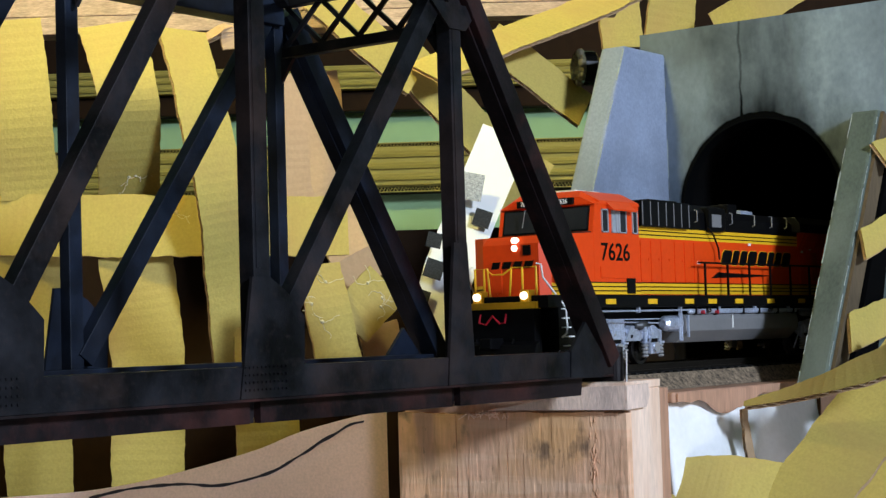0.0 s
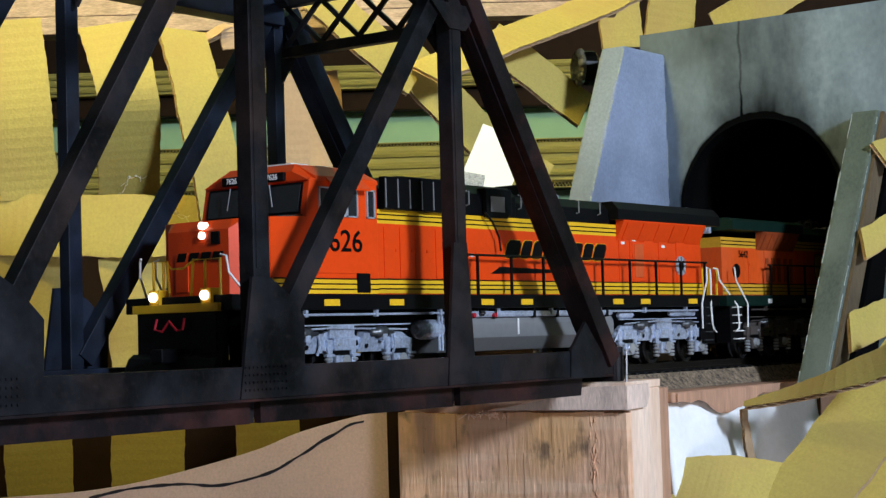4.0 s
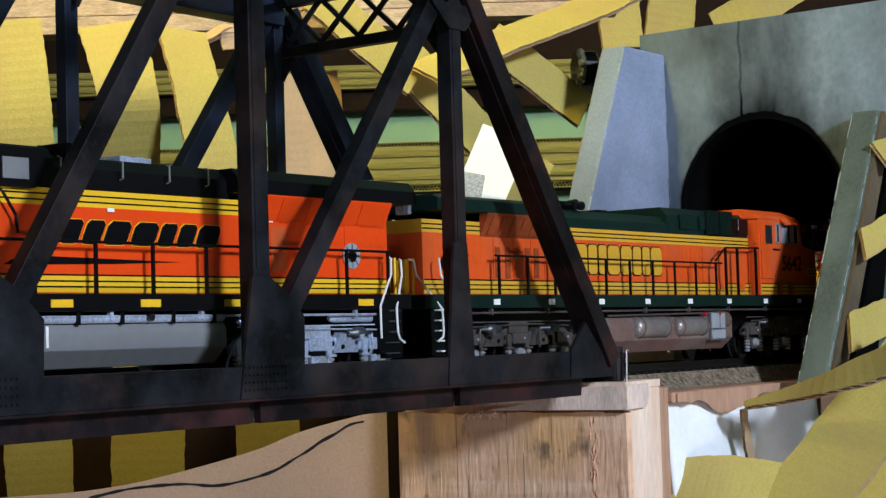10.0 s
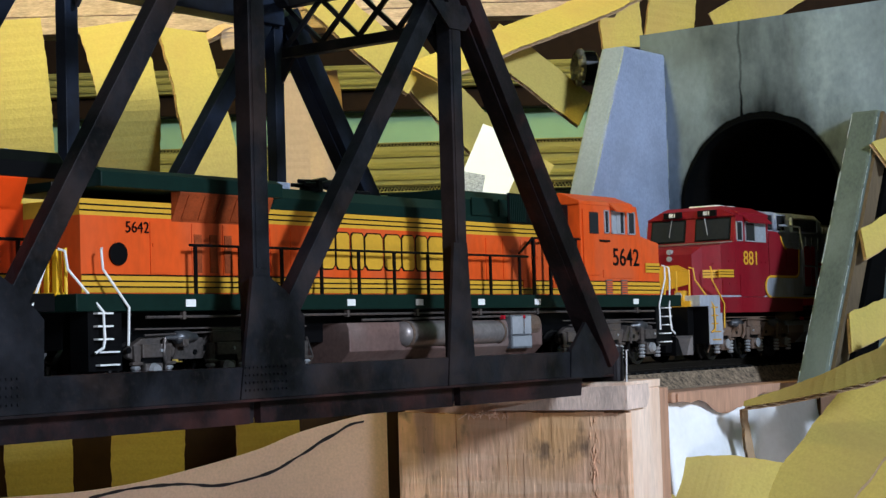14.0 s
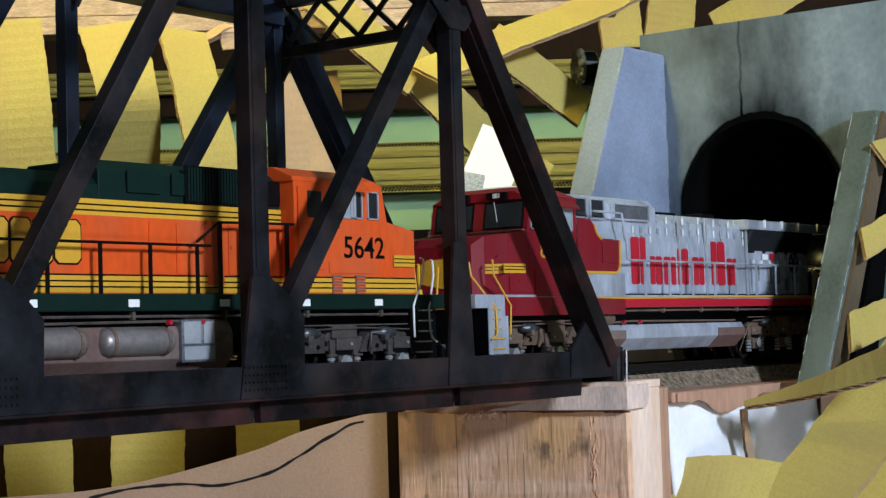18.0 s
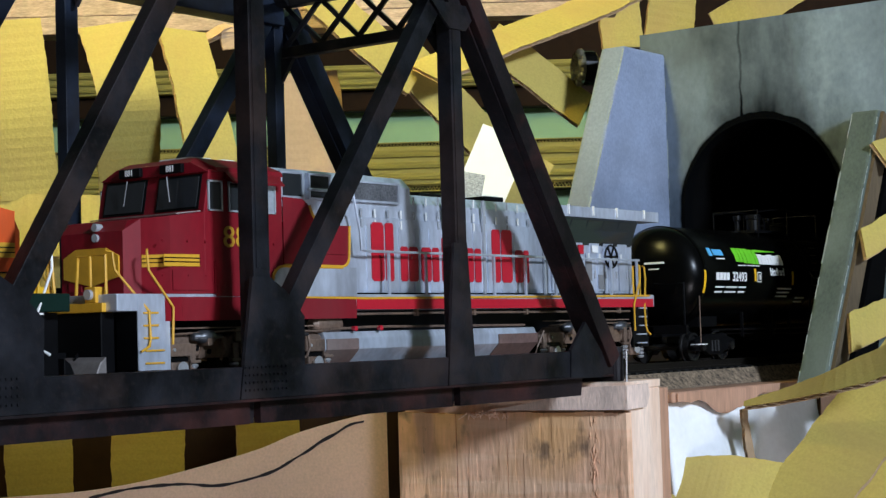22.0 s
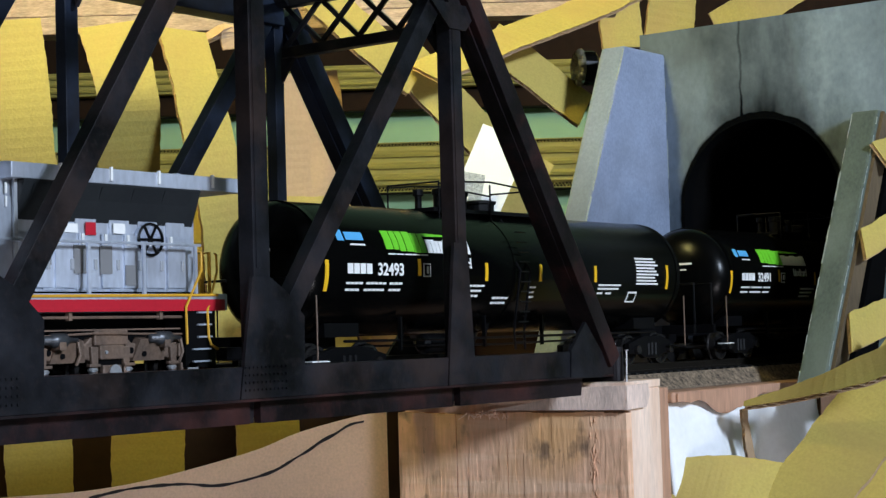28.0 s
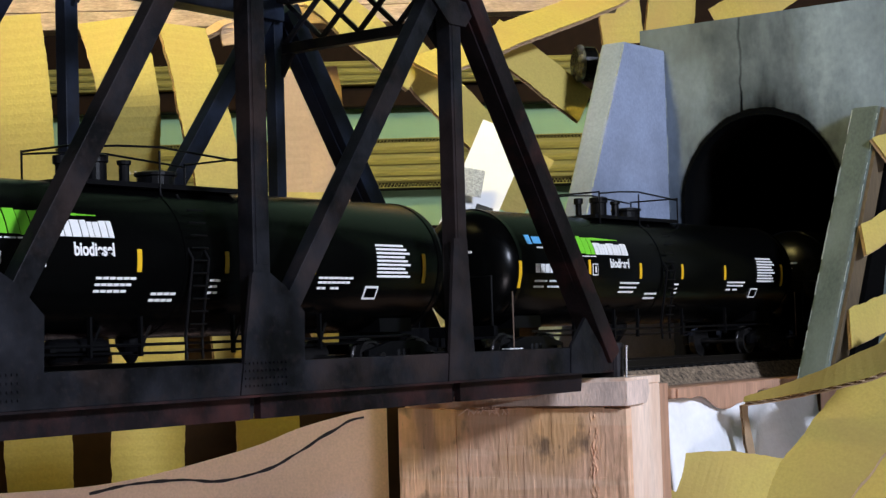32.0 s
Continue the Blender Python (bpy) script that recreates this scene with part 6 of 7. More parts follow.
seen_box(None, "cab_side_door", 0.0290, 0.0450, 0.0322, 0.0515, 0.0880, orange_worn, unit_two, 1, 0.0008)
seen_box(None, "door_window", 0.0300, 0.0390, 0.0331, 0.0745, 0.0865, glass_dark, unit_two, 1, 0.0003)
for x in (0.0170, 0.0010):
    seen_box(None, "cab_vent", x, x + 0.0065, 0.0327, 0.0405, 0.0490, tank_brown, unit_two, 1, 0.0006)
    for j in range(6):
        seen_box(None, "vent_slat", x + 0.0003, x + 0.0062, 0.0333, 0.0409 + 0.0013 * j, 0.0415 + 0.0013 * j, orange_worn, unit_two, 1, 0.0004)
for x in (0.056, 0.084):
    seen_box(None, "sill_hatch", x, x + 0.009, 0.0250, 0.0445, 0.0485, orange_worn, unit_two, 1, 0.0008)
for a, b, z, r in ((0.1640, 0.2040, 0.0216, 0.0062), (0.1190, 0.1570, 0.0214, 0.0058)):
    part("air_tank", bm_lathe([(a, r * 0.4), (a + 0.0015, r * 0.85), (a + 0.004, r), (b - 0.004, r), (b - 0.0015, r * 0.85), (b, r * 0.4)], "x", 20, (0, 0.0290, z)), tank_weathered, unit_two, "weathered silver air tank", smooth=True)
    for x in (a + 0.005, b - 0.005):
        part("tank_strap", bm_lathe([(x - 0.0008, r + 0.0003), (x + 0.0008, r + 0.0003)], "x", 20, (0, 0.0290, z)), truck_brown, unit_two)
for x in (0.3270, 0.3180, 0.3095, 0.3000, 0.2915):
    seen_box(None, "louvre_panel", x, x + 0.0042, 0.0250, 0.0495, 0.0655, rust_screen, unit_two, 1, 0.0004)
battery = part("battery_box", bm_box(0.0960, 0.1150, 0.0240, 0.0318, 0.0125, 0.0300, 0.0006), intake_mesh, unit_two, "pale grey equipment box")
for x0, x1, z0, z1, m in ((0.0970, 0.1030, 0.0200, 0.0292, lens_grey), (0.1045, 0.1140, 0.0200, 0.0292, lens_grey), (0.0970, 0.1140, 0.0135, 0.0190, lens_grey), (0.1035, 0.1050, 0.0215, 0.0280, grey_tank)):
    part("box_panel", bm_box(x0, x1, 0.0316, 0.0322, z0, z1, 0.0002), m, battery)
seen_box(None, "cab_stripe", -0.0362, -0.0205, 0.0326, 0.0535, 0.0590, gold, unit_two, 1)
for z in (0.0552, 0.0570):
    seen_box(None, "stripe_line", -0.0360, -0.0207, 0.0331, z, z + 0.0004, black, unit_two, 1, 0.0002)
emblem(0.160, 0.256, 0.0525, 0.0690, 0.0246, gold, unit_two, 1, 4, 0.0, black)

unit_three = locomotive("weathered crimson and silver diesel locomotive", dict(
    dict(ALL, rear_tread=silver), front=-0.068, rear=0.342, cab0=-0.0392, cab1=0.0270, nose=-0.052, screen=-0.0168, glare=tank_brown, hood_end=0.331, body=red, hood=silver, roof=silver, sill=silver, stripe=silver, hood_label="dull silver hood side",
    band=(0.0410, 0.0412), upper_band=(0.0745, 0.0770), rail=silver, roofs=[(0.0270, 0.1275, 0.0975), (0.1275, 0.245, 0.0900)],
    doors=[0.092, 0.104, 0.116, 0.128, 0.140, 0.152, 0.164, 0.176, 0.188, 0.200, 0.212, 0.252, 0.268, 0.285, 0.300, 0.315], rad=(0.240, 0.330), rad_z=0.0835, rad_top=0.0900, overhang=0.024, wing=glass_dark, wing_drop=0.0150,
    roof_bits=[(0.150, 0.172, -0.012, 0.012, 0.0895, 0.0925, black), (0.100, 0.112, -0.010, 0.005, 0.0970, 0.0990, silver), (0.205, 0.222, -0.012, 0.008, 0.0895, 0.0935, black)],
    cab_top=0.0985, cab_eave=0.0915, win=(-0.0090, 0.0280, 0.0757, 0.0872), panes=[(-0.0180, -0.0096, glass_dark), (-0.0062, 0.0080, glass_dark), (0.0080, 0.0225, glass_pale)], shade=(-0.0080, 0.0235), plates=[(-0.0150, 0.0175, 0.0405, 0.0540), (-0.0385, -0.0170, 0.0420, 0.0500)], text="881", text_h=0.0088, text_z=0.0645, text_m=gold, nose_top=0.0710, nose_m=red, squeeze=1.15, grab_front=gold,
    pilot=tank_weathered, porch=gold, rear_post=gold, grab=gold, hr=(0.10, 0.325, 9), dash=white, dash_w=0.004, dash_step=0.045, tank=(0.0555, 0.2229, 0.0085, 0.0235), tank_m=silver,
    tank_label="dull silver fuel tank", pipes=[(0.05, 0.07, 0.004, 0.027, truck_brown)], trucks=(0.008, 0.281), truck_m=truck_brown))


def curved_plate(name, outline, y, m, parent, t=0.0004, label=""):
    return part(name, bm_prism(outline, -y - t, -y), m, parent, label)


def arc(cx, cz, r, a0, a1, n=8):
    return [(cx + r * math.cos(math.radians(a0 + (a1 - a0) * k / n)), cz + r * math.sin(math.radians(a0 + (a1 - a0) * k / n))) for k in range(n + 1)]


def rim(points, y, r=0.0007):
    part("yellow_edge", bm_tube([(x, -y, z) for x, z in points], r, 6), gold, unit_three, "thin yellow paint line")


part("intake_box", bm_box(0.0274, 0.0660, -0.0318, -0.0240, 0.0405, 0.0722, 0.0008), red, unit_three, "crimson box beside the hood")
panel = [(0.0274, 0.0530)] + arc(0.0655, 0.0580, 0.0050, -90, 0) + [(0.0706, 0.0716), (0.0520, 0.0718)] + arc(0.0560, 0.0830, 0.0120, 250, 195, 5) + [(0.0400, 0.0826), (0.0274, 0.0830)]
curved_plate("red_panel", panel, 0.0319, red, unit_three)
rim(panel[:10] + [(0.0712, 0.0716)], 0.0324)
rim([(0.0520, 0.0718)] + arc(0.0560, 0.0830, 0.0120, 250, 195, 5), 0.0324)
curved_plate("box_door", [(0.0520, 0.0585), (0.0680, 0.0585), (0.0682, 0.0705), (0.0520, 0.0703)], 0.0324, red, unit_three)
swoop = arc(0.0258, 0.0460, 0.0066, 90, 270) + [(0.0745, 0.0394), (0.0745, 0.0526)]
curved_plate("silver_swoop", swoop, 0.0327, silver, unit_three)
rim([(0.0650, 0.0526)] + swoop[:9], 0.0331)
rim([(0.0236, 0.0394), (0.0800, 0.0386), (0.336, 0.0400)], 0.0326, 0.0006)
curved_plate("cab_stripe", [(-0.0432, 0.0517), (-0.0236, 0.0517), (-0.0236, 0.0567), (-0.0432, 0.0565)], 0.0323, gold, unit_three)
for z in (0.0533, 0.0549):
    curved_plate("stripe_line", [(-0.0432, z), (-0.0236, z), (-0.0236, z + 0.0004), (-0.0432, z + 0.0004)], 0.0328, black, unit_three, 0.0002)
for u0, u1, off, m in ((0.0515, 0.0565, 0.0003, gold), (0.0531, 0.0535, 0.0006, black), (0.0547, 0.0551, 0.0006, black)):
    part("nose_stripe", bm_prism([(-0.0392, -0.0321 - off), (-0.0460, -0.0225 - off), (-0.0455, -0.0220), (-0.0388, -0.0316)], u0, u1, "z"), m, unit_three)
part("nose_crest", bm_prism([(0.0165, 0.0480), (0.0165, 0.0565), (0.009, 0.0600), (-0.009, 0.0600), (-0.0165, 0.0565), (-0.0165, 0.0480), (0, 0.0445)], -0.0528, -0.0520, "x"), gold, unit_three, "gold crest on the nose")
seen_box(None, "red_sill_stripe", 0.0748, 0.340, 0.0323, 0.0335, 0.0382, bright_red, unit_three, -1)
seen_box(None, "red_cab_skirt", -0.0430, 0.0745, 0.0323, 0.0295, 0.0392, red, unit_three, -1)
for x0, x1, z0, z1 in ((-0.0340, -0.0260, 0.0310, 0.0365), (-0.0140, 0.0180, 0.0395, 0.0540), (-0.0130, 0.0010, 0.0300, 0.0385)):
    curved_plate("side_hatch", [(x0, z0), (x1, z0), (x1, z1), (x0, z1)], 0.0323, red, unit_three, 0.0005)
for x0, x1, z0, z1, lab in ((0.0345, 0.0475, 0.0845, 0.0945, "dark intake opening"), (0.0530, 0.0660, 0.0845, 0.0945, "dark intake opening"), (0.0780, 0.1155, 0.0850, 0.0930, "dark louvred intake")):
    opening = part("air_window", bm_box(x0, x1, -0.0252, -0.0236, z0, z1, 0.0003), glass_dark if x1 < 0.07 else intake_mesh, unit_three, lab)
    for q in ((x0 - 0.0012, x1 + 0.0012, z1, z1 + 0.0010), (x0 - 0.0012, x1 + 0.0012, z0 - 0.0010, z0), (x0 - 0.0012, x0, z0, z1), (x1, x1 + 0.0012, z0, z1)):
        part("opening_frame", bm_box(q[0], q[1], -0.0258, -0.0236, q[2], q[3]), silver, opening)
part("hood_grab", bm_tube([(0.0440, -0.0322, 0.0872), (0.0660, -0.0322, 0.0872), (0.0745, -0.0322, 0.0870), (0.0790, -0.0320, 0.0700), (0.0800, -0.0318, 0.0610), (0.0850, -0.0313, 0.0605), (0.10, -0.0313, 0.0605)], 0.0007, 6), silver, unit_three)
for j, x in enumerate([0.088 + 0.0098 * q for q in range(17)]):
    for z in ((0.0790, 0.0860) if j % 3 else (0.0750, 0.0800, 0.0870)) if x > 0.118 else (0.0740, 0.0790):
        seen_box(None, "door_hinge", x, x + 0.0008, 0.0248, z - 0.002, z + 0.002, white if j % 2 else lens_grey, unit_three, -1, 0.0006)
for x in (0.151, 0.184, 0.2390):
    seen_box(None, "hood_batten", x - 0.0008, x + 0.0008, 0.0250, 0.0410, 0.0890, lens_grey, unit_three, -1, 0.0012)
for j in range(7):
    x = 0.246 + 0.0115 * j
    seen_box(None, "radiator_door", x, x + 0.0098, 0.0250, 0.0430, 0.0640, silver, unit_three, -1, 0.0008)
    seen_box(None, "door_hinge", x + 0.001, x + 0.0022, 0.0259, 0.0600, 0.0640, white, unit_three, -1, 0.0006)
    seen_box(None, "door_latch", x + 0.007, x + 0.0084, 0.0259, 0.0500, 0.0540, lens_grey, unit_three, -1, 0.0006)
part("rear_wheel_badge", bm_lathe([(-0.0262, 0.0068), (-0.0256, 0.0072), (-0.0252, 0.0072)], "y", 24, (0.3050, 0, 0.0625)), truck_silver, unit_three, "round hand-brake wheel")
for j in range(6):
    a = math.pi * j / 3
    part("wheel_spoke", bm_tube([(0.3050, -0.0266, 0.0625), (0.3050 + 0.0062 * math.cos(a), -0.0266, 0.0625 + 0.0062 * math.sin(a))], 0.0006, 5), black, unit_three)
part("brake_wheel_rim", bm_tube([(0.3050 + 0.0064 * math.cos(math.pi * q / 10), -0.0268, 0.0625 + 0.0064 * math.sin(math.pi * q / 10)) for q in range(21)], 0.0006, 5), black, unit_three)
for x, z, w, h, m in ((0.2600, 0.0660, 0.0080, 0.0035, white), (0.2720, 0.0660, 0.0050, 0.0050, bright_red), (0.2860, 0.0665, 0.0060, 0.0040, white), (0.2500, 0.0560, 0.0050, 0.0090, grey_tank), (0.2660, 0.0540, 0.0060, 0.0110, grey_tank), (0.2790, 0.0540, 0.0060, 0.0110, grey_tank), (0.2920, 0.0480, 0.0050, 0.0080, grey_tank)):
    seen_box(None, "service_plate", x, x + w, 0.0259, z - h / 2, z + h / 2, m, unit_three, -1, 0.0005)
part("skirt_plate", bm_box(-0.0575, -0.0405, -0.0324, -0.0319, 0.0100, 0.0392), silver, unit_three, "plain silver corner plate")
for x in (-0.0440, -0.0300, -0.0200, 0.0150, 0.0210):
    for z in (0.0480, 0.0620):
        part("rivet_head", bm_lathe([(-0.0330, 0.0004), (-0.0325, 0.0006)], "y", 8, (x, 0, z)), red, unit_three)
for x in (0.256, 0.281, 0.306, 0.336):
    part("eave_bracket", bm_box(x, x + 0.0010, -0.0312, -0.0300, 0.0848, 0.0902), white, unit_three)
for x0, x1, m in ((0.0560, 0.0780, tank_brown), (0.1880, 0.2228, tank_brown)):
    part("tank_rust_band", bm_prism([(-0.0302, 0.0203), (-0.0306, 0.0203), (-0.0306, 0.0154), (-0.0231, 0.0082), (-0.0228, 0.0084), (-0.0302, 0.0157)], x0, x1, "x"), m, unit_three, "rust brown stained tank end")
for j, (x0, x1, h) in enumerate(((0.0949, 0.1113, 0.0278), (0.1166, 0.1300, 0.0168), (0.1325, 0.1465, 0.0168), (0.1490, 0.1620, 0.0222), (0.1671, 0.1817, 0.0172), (0.1914, 0.2092, 0.0275), (0.2121, 0.2244, 0.0172))):
    for outline in slab(x0, x1, 0.0470, 0.0470 + h, j % 2):
        curved_plate("emblem_block", outline, 0.0252, bright_red, unit_three, 0.0003)


def tank_car(number, label):
    o = thing("tank_car", label, "tank car", group="tank cars of the train")
    R, zc, a, b = 0.0318, 0.0530, -0.046, 0.304
    prof = [(a, 0.001)] + [(a + 0.017 * (1 - math.cos(t)), R * math.sin(t)) for t in [math.pi / 2 * j / 8 for j in range(1, 9)]] + [(b - 0.017 * (1 - math.cos(t)), R * math.sin(t)) for t in [math.pi / 2 * (8 - j) / 8 for j in range(8)]] + [(b, 0.001)]
    part("tank_shell", bm_lathe(prof, "x", 64, (0, 0, zc)), tank_black, o, "gloss black tank shell", smooth=True)
    for x in (-0.029, 0.118, 0.286):
        part("seam_band", bm_lathe([(x - 0.0015, R + 0.0003), (x + 0.0015, R + 0.0003)], "x", 64, (0, 0, zc)), tank_black, o)
    for s, x in ((-1, -0.052), (1, 0.310)):
        x0, x1 = sorted((x, x - s * 0.055))
        part("end_sill", bm_box(x0, x1, -0.0075, 0.0075, 0.0155, 0.0225, 0.0005), black, o)
        part("buffer_beam", bm_box(min(x, x - s * 0.003), max(x, x - s * 0.003), -0.030, 0.030, 0.0170, 0.0225, 0.0004), black, o)
        for y in (-0.029, 0.029):
            part("corner_post", bm_tube([(x, y, 0.0225), (x, y, 0.048), (x, y * 0.3, 0.048)], 0.0007, 6), black, o)
            part("ladder_rail", bm_tube([(x - s * 0.016, y * 1.06, 0.010), (x - s * 0.016, y * 1.06, 0.040)], 0.0004, 6), truck_brown if y < 0 else black, o)
            part("foot_step", bm_box(min(x - s * 0.005, x - s * 0.016), max(x - s * 0.005, x - s * 0.016), y - 0.002, y + 0.002, 0.0085, 0.0093), black, o)
            part("sill_step", bm_box(min(x - s * 0.012, x - s * 0.03), max(x - s * 0.012, x - s * 0.024), y - 0.002, y + 0.003, 0.0100, 0.0106), white if s < 0 else black, o)
        part("coupler", bm_box(min(x, x + s * 0.013), max(x, x + s * 0.013), -0.0035, 0.0035, 0.0120, 0.0180, 0.0008), black, o)
        part("saddle", bm_box(x - s * 0.045 - 0.012, x - s * 0.045 + 0.012, -0.020, 0.020, 0.0210, 0.0275), black, o)
        tr = new("truck")
        tr.parent = o
        tr.location = (x - s * 0.045, 0, 0)
        for d in (-0.0185, 0.0185):
            wheelset(tr, d, 0.0088, 0)
        for q in (-1, 1):
            y0, y1 = sorted((q * 0.0215, q * 0.0250))
            part("side_frame", bm_prism([(-0.026, 0.0125), (-0.026, 0.0065), (-0.013, 0.0060), (-0.008, 0.0035), (0.008, 0.0035), (0.013, 0.0060), (0.026, 0.0065), (0.026, 0.0125), (0.010, 0.0165), (-0.010, 0.0165)], y0, y1, "y", 0.0005), black, tr)
            for d in (-0.0185, 0.0185):
                part("axle_cap", bm_lathe([(min(q * 0.025, q * 0.0272), 0.0026), (max(q * 0.025, q * 0.0272), 0.0026)], "y", 12, (d, 0, 0.0088)), wheel_steel, tr)
            for d in (-0.004, 0.0, 0.004):
                part("coil_spring", bm_tube([(d, q * 0.0245, 0.0055), (d, q * 0.0245, 0.0125)], 0.0015, 8), black, tr)
    # top platform with rails, valves and hatch
    zt = zc + R
    part("walkway", bm_box(0.070, 0.165, -0.016, 0.016, zt - 0.0016, zt + 0.0004), black, o)
    for y in (-0.0165, 0.0165):
        for x in (0.074, 0.118, 0.164):
            part("rail_post", bm_tube([(x, y, zt - 0.006), (x, y, zt + 0.0140)], 0.0005, 6), black, o)
        part("guard_rail", bm_tube([(0.074, y, zt + 0.0125), (0.095, y, zt + 0.0145), (0.118, y, zt + 0.0155), (0.164, y, zt + 0.0125)], 0.0005, 6), black, o)
    for x in (0.074, 0.164):
        part("guard_rail", bm_tube([(x, -0.0165, zt + 0.0135), (x, 0.0165, zt + 0.0135)], 0.0005, 6), black, o)
    part("valve_housing", bm_lathe([(zt - 0.002, 0.0048), (zt + 0.0085, 0.0048), (zt + 0.009, 0.0055), (zt + 0.0118, 0.0055), (zt + 0.0124, 0.0040)], "z", 20, (0.096, -0.002, 0)), black, o)
    part("manway", bm_lathe([(zt - 0.002, 0.0080), (zt + 0.0050, 0.0080), (zt + 0.0055, 0.0092), (zt + 0.0068, 0.0092), (zt + 0.0075, 0.0060)], "z", 20, (0.132, 0.001, 0)), black, o)
    part("vent_valve", bm_lathe([(zt - 0.002, 0.0018), (zt + 0.0075, 0.0018), (zt + 0.008, 0.0028), (zt + 0.0112, 0.0028)], "z", 12, (0.082, 0.003, 0)), black, o)
    part("safety_valve", bm_lathe([(zt - 0.002, 0.0022), (zt + 0.008, 0.0022), (zt + 0.0085, 0.0030), (zt + 0.0100, 0.0030)], "z", 12, (0.108, -0.006, 0)), black, o)
    for k, (za, zb) in enumerate(((0.0605, 0.0618), (0.0570, 0.0578))):      # small end markings as plain bars
        part("end_print", bm_box(-0.0462, -0.0455, -0.0125 + 0.004 * k, 0.0015 - 0.003 * k, za, zb), white, o)
    part("side_ladder", bm_tube([(0.118, -0.0165, zt - 0.004), (0.1185, -0.034, zc), (0.119, -0.0285, 0.022), (0.119, -0.029, 0.012)], 0.0007, 6), black, o)
    part("side_ladder", bm_tube([(0.127, -0.0165, zt - 0.004), (0.1275, -0.034, zc), (0.128, -0.0285, 0.022), (0.128, -0.029, 0.012)], 0.0007, 6), black, o)
    for j in range(12):
        z = 0.016 + 0.0052 * j
        y = -0.0295 - 0.0045 * max(0.0, math.sin((z - 0.016) / 0.064 * math.pi))
        part("ladder_rung", bm_tube([(0.1185, y, z), (0.1278, y, z)], 0.0004, 5), black, o)
    part("brake_rod", bm_tube([(0.010, -0.0190, 0.0165), (0.118, -0.0200, 0.0150), (0.246, -0.0190, 0.0165)], 0.0006, 6), black, o)
    part("train_pipe", bm_tube([(-0.010, -0.0240, 0.0190), (0.080, -0.0250, 0.0186), (0.270, -0.0240, 0.0190)], 0.0007, 6), black, o)
    for x in (0.030, 0.072, 0.098, 0.150, 0.205):
        part("pipe_hanger", bm_box(x - 0.0006, x + 0.0006, -0.0256, -0.0238, 0.0140, 0.0300), black, o)
        part("hanger_brace", bm_tube([(x, -0.0240, 0.0150), (x + 0.008, -0.0215, 0.0260)], 0.0005, 5), black, o)
    part("brake_reservoir", bm_lathe([(0.060, 0.003), (0.062, 0.0052), (0.088, 0.0052), (0.090, 0.003)], "x", 16, (0, -0.013, 0.0165)), black, o)
    part("bottom_outlet", bm_lathe([(0.011, 0.0015), (0.014, 0.0035), (0.018, 0.0060), (0.0215, 0.0065)], "z", 16, (0.115, 0, 0)), black, o)

    def wrap(name, x0, x1, z0, z1, m, off=0.0002):
        """A thin decal that follows the shell's near side."""
        bm = bmesh.new()
        n = max(1, int((z1 - z0) / 0.003))
        cols = []
        for j in range(n + 1):
            z = z0 + (z1 - z0) * j / n
            y = -math.sqrt(max(R * R - (z - zc) ** 2, 0))
            d = Vector((0, y, z - zc)).normalized()
            cols.append([bm.verts.new(Vector((x, y, z)) + d * q) for q in (off, off + 0.00025) for x in (x0, x1)])
        for p, q in zip(cols, cols[1:]):
            bm.faces.new((p[2], p[3], q[3], q[2]))
            bm.faces.new((p[0], q[0], q[1], p[1]))
            bm.faces.new((p[0], p[2], q[2], q[0]))
            bm.faces.new((p[1], q[1], q[3], p[3]))
        bm.faces.new((cols[0][0], cols[0][1], cols[0][3], cols[0][2]))
        bm.faces.new((cols[-1][0], cols[-1][2], cols[-1][3], cols[-1][1]))
        return part(name, bm, m, o)

    def wrap_text(name, body, height, x, z, m, squeeze=0.85, bold=0.00008):
        bm = text_mesh(body, height, squeeze, bold)
        for v in bm.verts:
            zz = z + v.co.y
            y = -math.sqrt(max(R * R - (zz - zc) ** 2, 0))
            v.co = Vector((x + v.co.x, y - 0.0003 - v.co.z, zz))
        return part(name, bm, m, o)

    wrap_text("car_number", number, 0.0056, 0.0155, 0.0522, white, 0.98, 0.0002)
    for j in range(4):      # reporting mark as plain bars
        wrap("mark_bar", -0.0156 + 0.0045 * j, -0.0118 + 0.0045 * j, 0.0500, 0.0547, white)
    for x, z0, z1 in ((-0.031, 0.042, 0.056), (0.036, 0.0495, 0.0575), (0.0905, 0.0475, 0.0565), (0.139, 0.0475, 0.0565), (0.193, 0.0475, 0.0565), (0.272, 0.0440, 0.0580)):
        wrap("yellow_reflector", x, x + 0.0024, z0, z1, yellow)
    def wrap_pair(x0, x1, z0, z1, m, turned):
        """A broad and a narrow plain bar in the room of one painted character."""
        cut = x0 + (x1 - x0) * (0.42 if turned else 0.54)
        wrap("logo_block", x0, cut, z0, z1, m)
        wrap("logo_block", cut + 0.07 * (x1 - x0), x1, z0, z1, m)

    for j, (a, b, u, v) in enumerate(((0.0138, 0.0236, 0.0617, 0.0706), (0.0242, 0.0346, 0.0610, 0.0706), (0.0350, 0.0444, 0.0606, 0.0700))):
        wrap_pair(a, b, u, v, lime, j % 2)
    for j in range(6):      # a tapering flash
        wrap("logo_flash", 0.0446 + 0.0048 * j, 0.0494 + 0.0048 * j, 0.0686 + 0.0001 * j, 0.0702 - 0.00016 * j, lime)
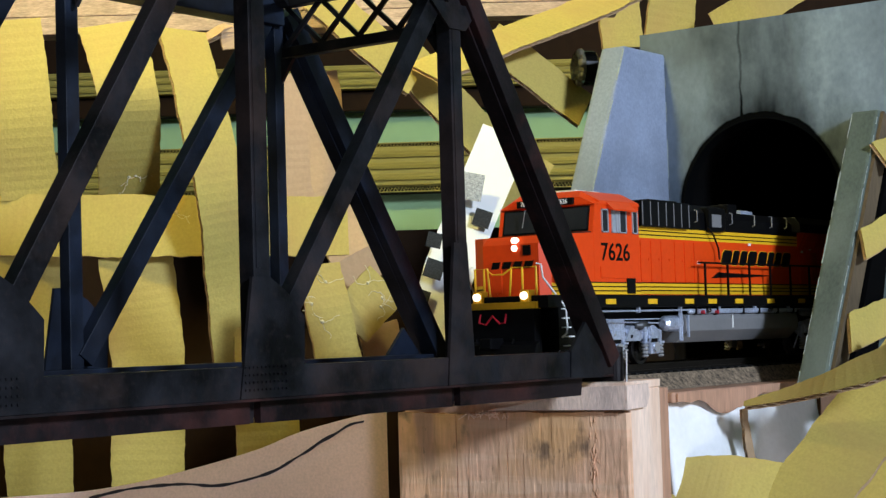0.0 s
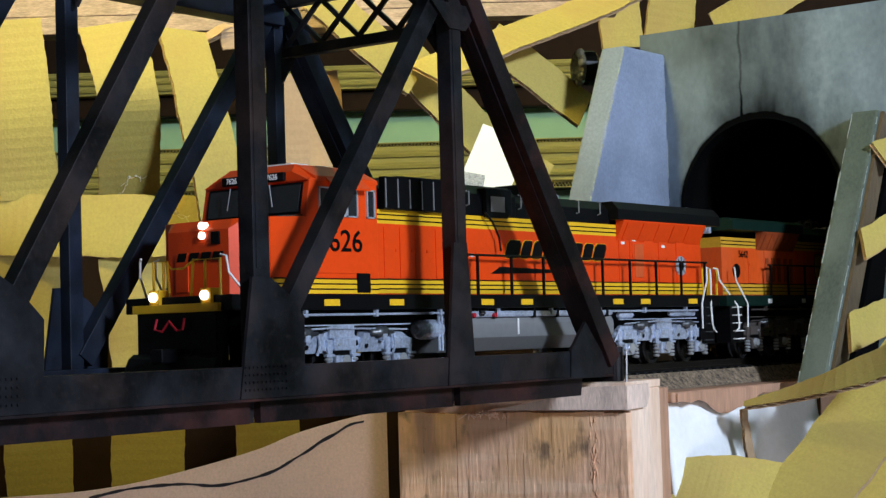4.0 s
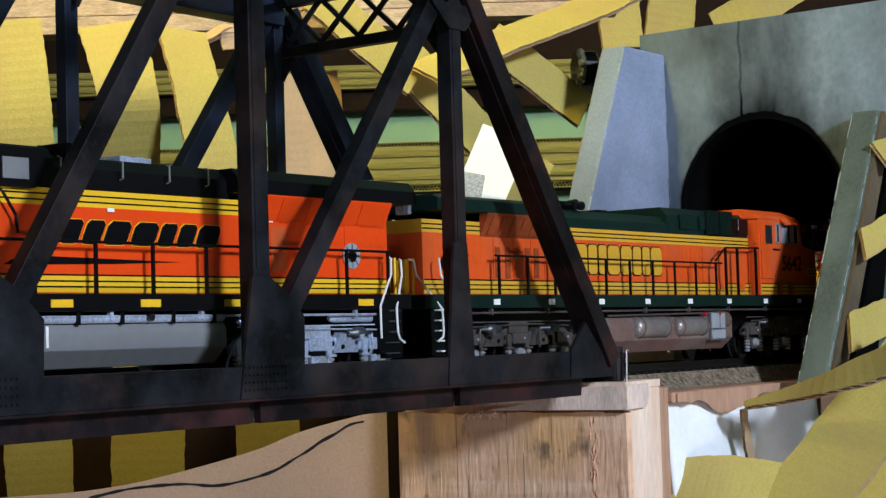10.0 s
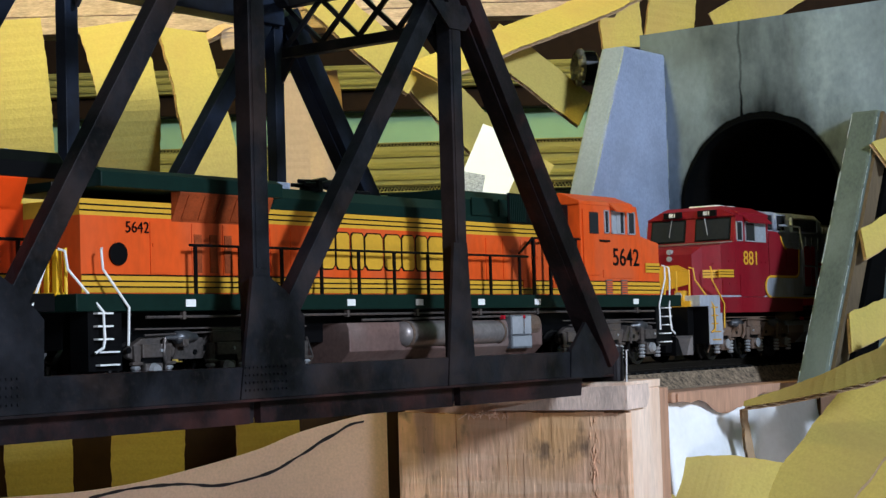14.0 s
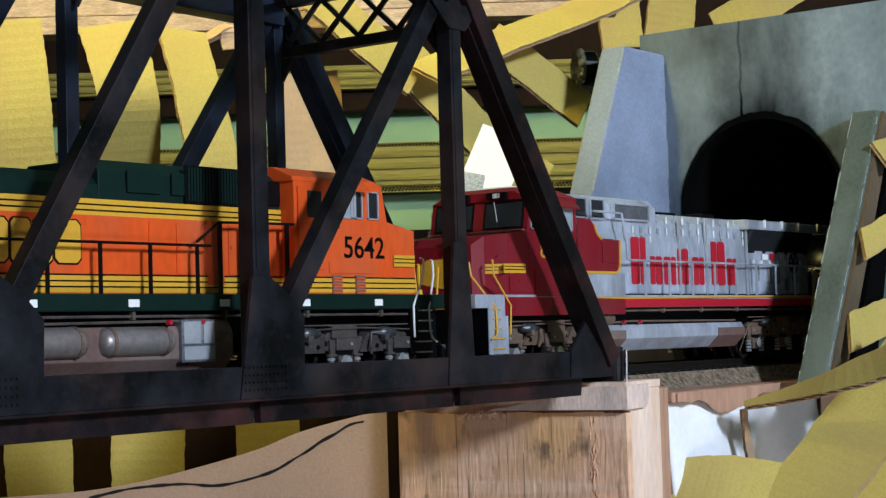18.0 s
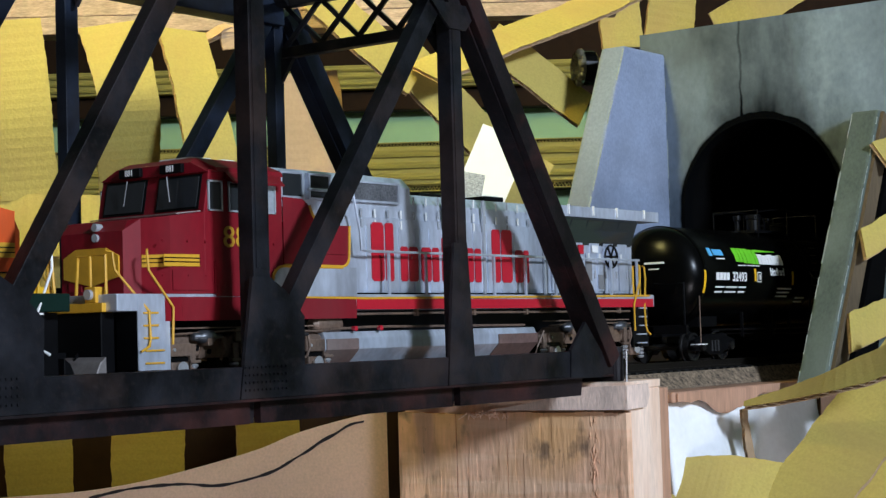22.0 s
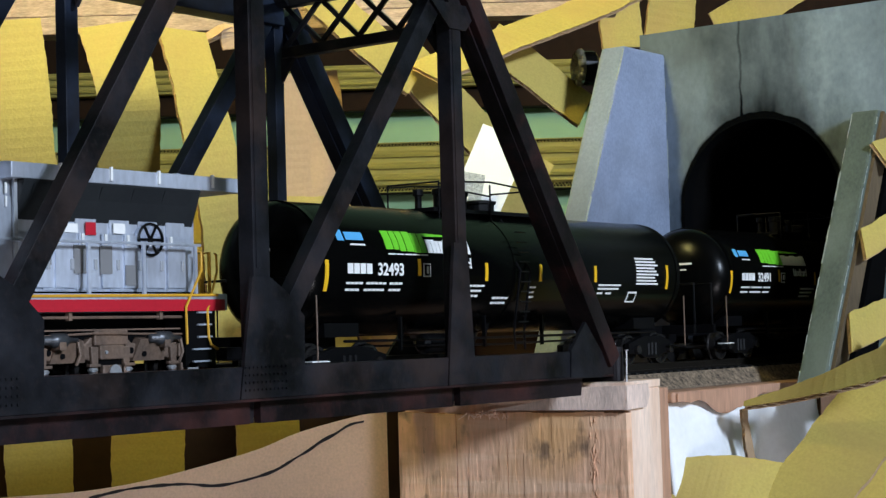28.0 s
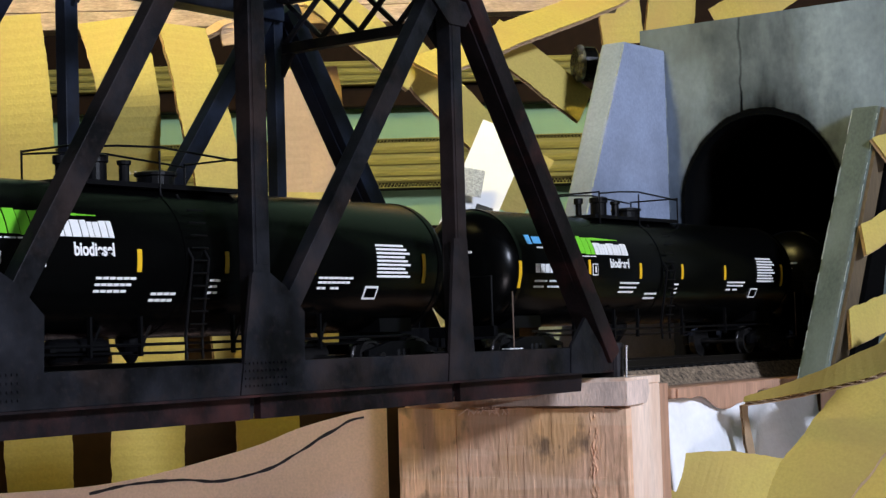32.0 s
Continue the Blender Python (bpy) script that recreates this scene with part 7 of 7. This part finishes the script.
    for j, w in enumerate((0.0070, 0.0062, 0.0078, 0.0056, 0.0062)):
        a = 0.0452 + (0, 0.0074, 0.0140, 0.0222, 0.0282)[j]
        wrap_pair(a, a + w, 0.0606, 0.0672 - 0.0006 * (j % 2), white, j % 2)
    wrap_text("product_word", "biodiesel", 0.0050, 0.0690, 0.0560, white, 0.80, 0.00022)
    for j in range(5):
        wrap("slogan_bar", 0.0145 + 0.0062 * j, 0.0198 + 0.0062 * j, 0.0592, 0.0598, white)
    wrap("owner_mark", -0.0195, -0.0150, 0.0650, 0.0700, sky_ink)
    wrap("owner_mark", -0.0135, -0.0010, 0.0655, 0.0692, sky_ink)
    wrap("owner_line", -0.0115, -0.0010, 0.0630, 0.0638, white)
    wrap("class_box", 0.0400, 0.0455, 0.0490, 0.0555, white)
    wrap("class_box_face", 0.0406, 0.0449, 0.0496, 0.0549, tank_black, 0.0004)
    wrap("class_mark", 0.0421, 0.0434, 0.0506, 0.0540, white, 0.0006)
    for x0, x1, z in ((-0.016, -0.004, 0.0452), (-0.002, 0.013, 0.0452), (0.015, 0.025, 0.0452), (-0.016, -0.006, 0.0422), (-0.003, 0.012, 0.0422), (0.015, 0.024, 0.0422),
                      (0.070, 0.091, 0.0445), (0.070, 0.089, 0.0420), (0.070, 0.087, 0.0395), (0.100, 0.114, 0.0385), (0.100, 0.113, 0.0360), (0.131, 0.137, 0.0440), (0.131, 0.136, 0.0415), (0.131, 0.137, 0.0390),
                      (0.198, 0.222, 0.0455), (0.198, 0.220, 0.0435), (0.198, 0.204, 0.0410), (0.207, 0.213, 0.0410)):
        n = max(2, int((x1 - x0) / 0.0030))
        for q in range(n):
            wrap("small_print", x0 + (x1 - x0) * q / n, x0 + (x1 - x0) * (q + 0.84) / n, z, z + 0.0010, white)
    for j in range(9):
        wrap("data_line", 0.238, 0.2625 - 0.002 * (j % 3), 0.0465 + 0.0018 * j, 0.0475 + 0.0018 * j, white)
    wrap("sticker", 0.231, 0.2405, 0.0365, 0.0425, white)
    wrap("sticker_face", 0.2320, 0.2395, 0.0375, 0.0415, tank_black, 0.0004)
    return o


car_one = tank_car("32493", "gloss black tank car with green and white lettering")
car_two = tank_car("32491", "gloss black tank car following another tank car")
car_three = copy_thing(car_two, pose(0, 0, 0))
car_three["label"] = "gloss black tank car at the end of the train"

# the bodies are a little longer than their drawing
for ob in (unit_one, unit_two, unit_three, car_one, car_two, car_three):
    ob.scale = (1.0225, 1, 1)

# the way that the train has gone at each time, in metres
RUN = [(0, 0), (1, .0651), (2, .1295), (3, .1875), (3.5, .2149), (5.5, .3183), (6, .3438), (7, .3942), (8, .4468), (9, .5007), (10, .5548), (11, .6082), (12, .6611), (13, .7156), (14, .773), (14.5, .8016), (16.5, .917), (17, .9472),
       (18, 1.0088), (19, 1.0691), (20, 1.1296), (21, 1.1898), (22, 1.2485), (23, 1.3079), (24, 1.3681), (25, 1.4284), (25.5, 1.4577), (27.5, 1.576), (28, 1.606), (29, 1.6646), (30, 1.7237), (31, 1.7834), (32, 1.8439)]


def way_gone(t):
    return float(np.interp(t, [r[0] for r in RUN], [r[1] for r in RUN]))


def motions():
    for ob, x, turn in ((unit_one, 0.295, 0), (unit_two, 1.0794, 180), (unit_three, 1.2358, 0), (car_one, 1.6806, 0), (car_two, 2.0732, 0), (car_three, 2.4652, 0)):
        walk(ob, [(t, pose(x - s, 0, 0, 0, 0, turn)) for t, s in RUN])
    for ob, x, r in WHEELS:
        s = 1 if ob.parent.parent == unit_two else -1
        walk(ob, [(t, pose(x, 0, r, 0, math.degrees(s * way_gone(t) / r), 0)) for t in [0.25 * i for i in range(129)]])


motions()
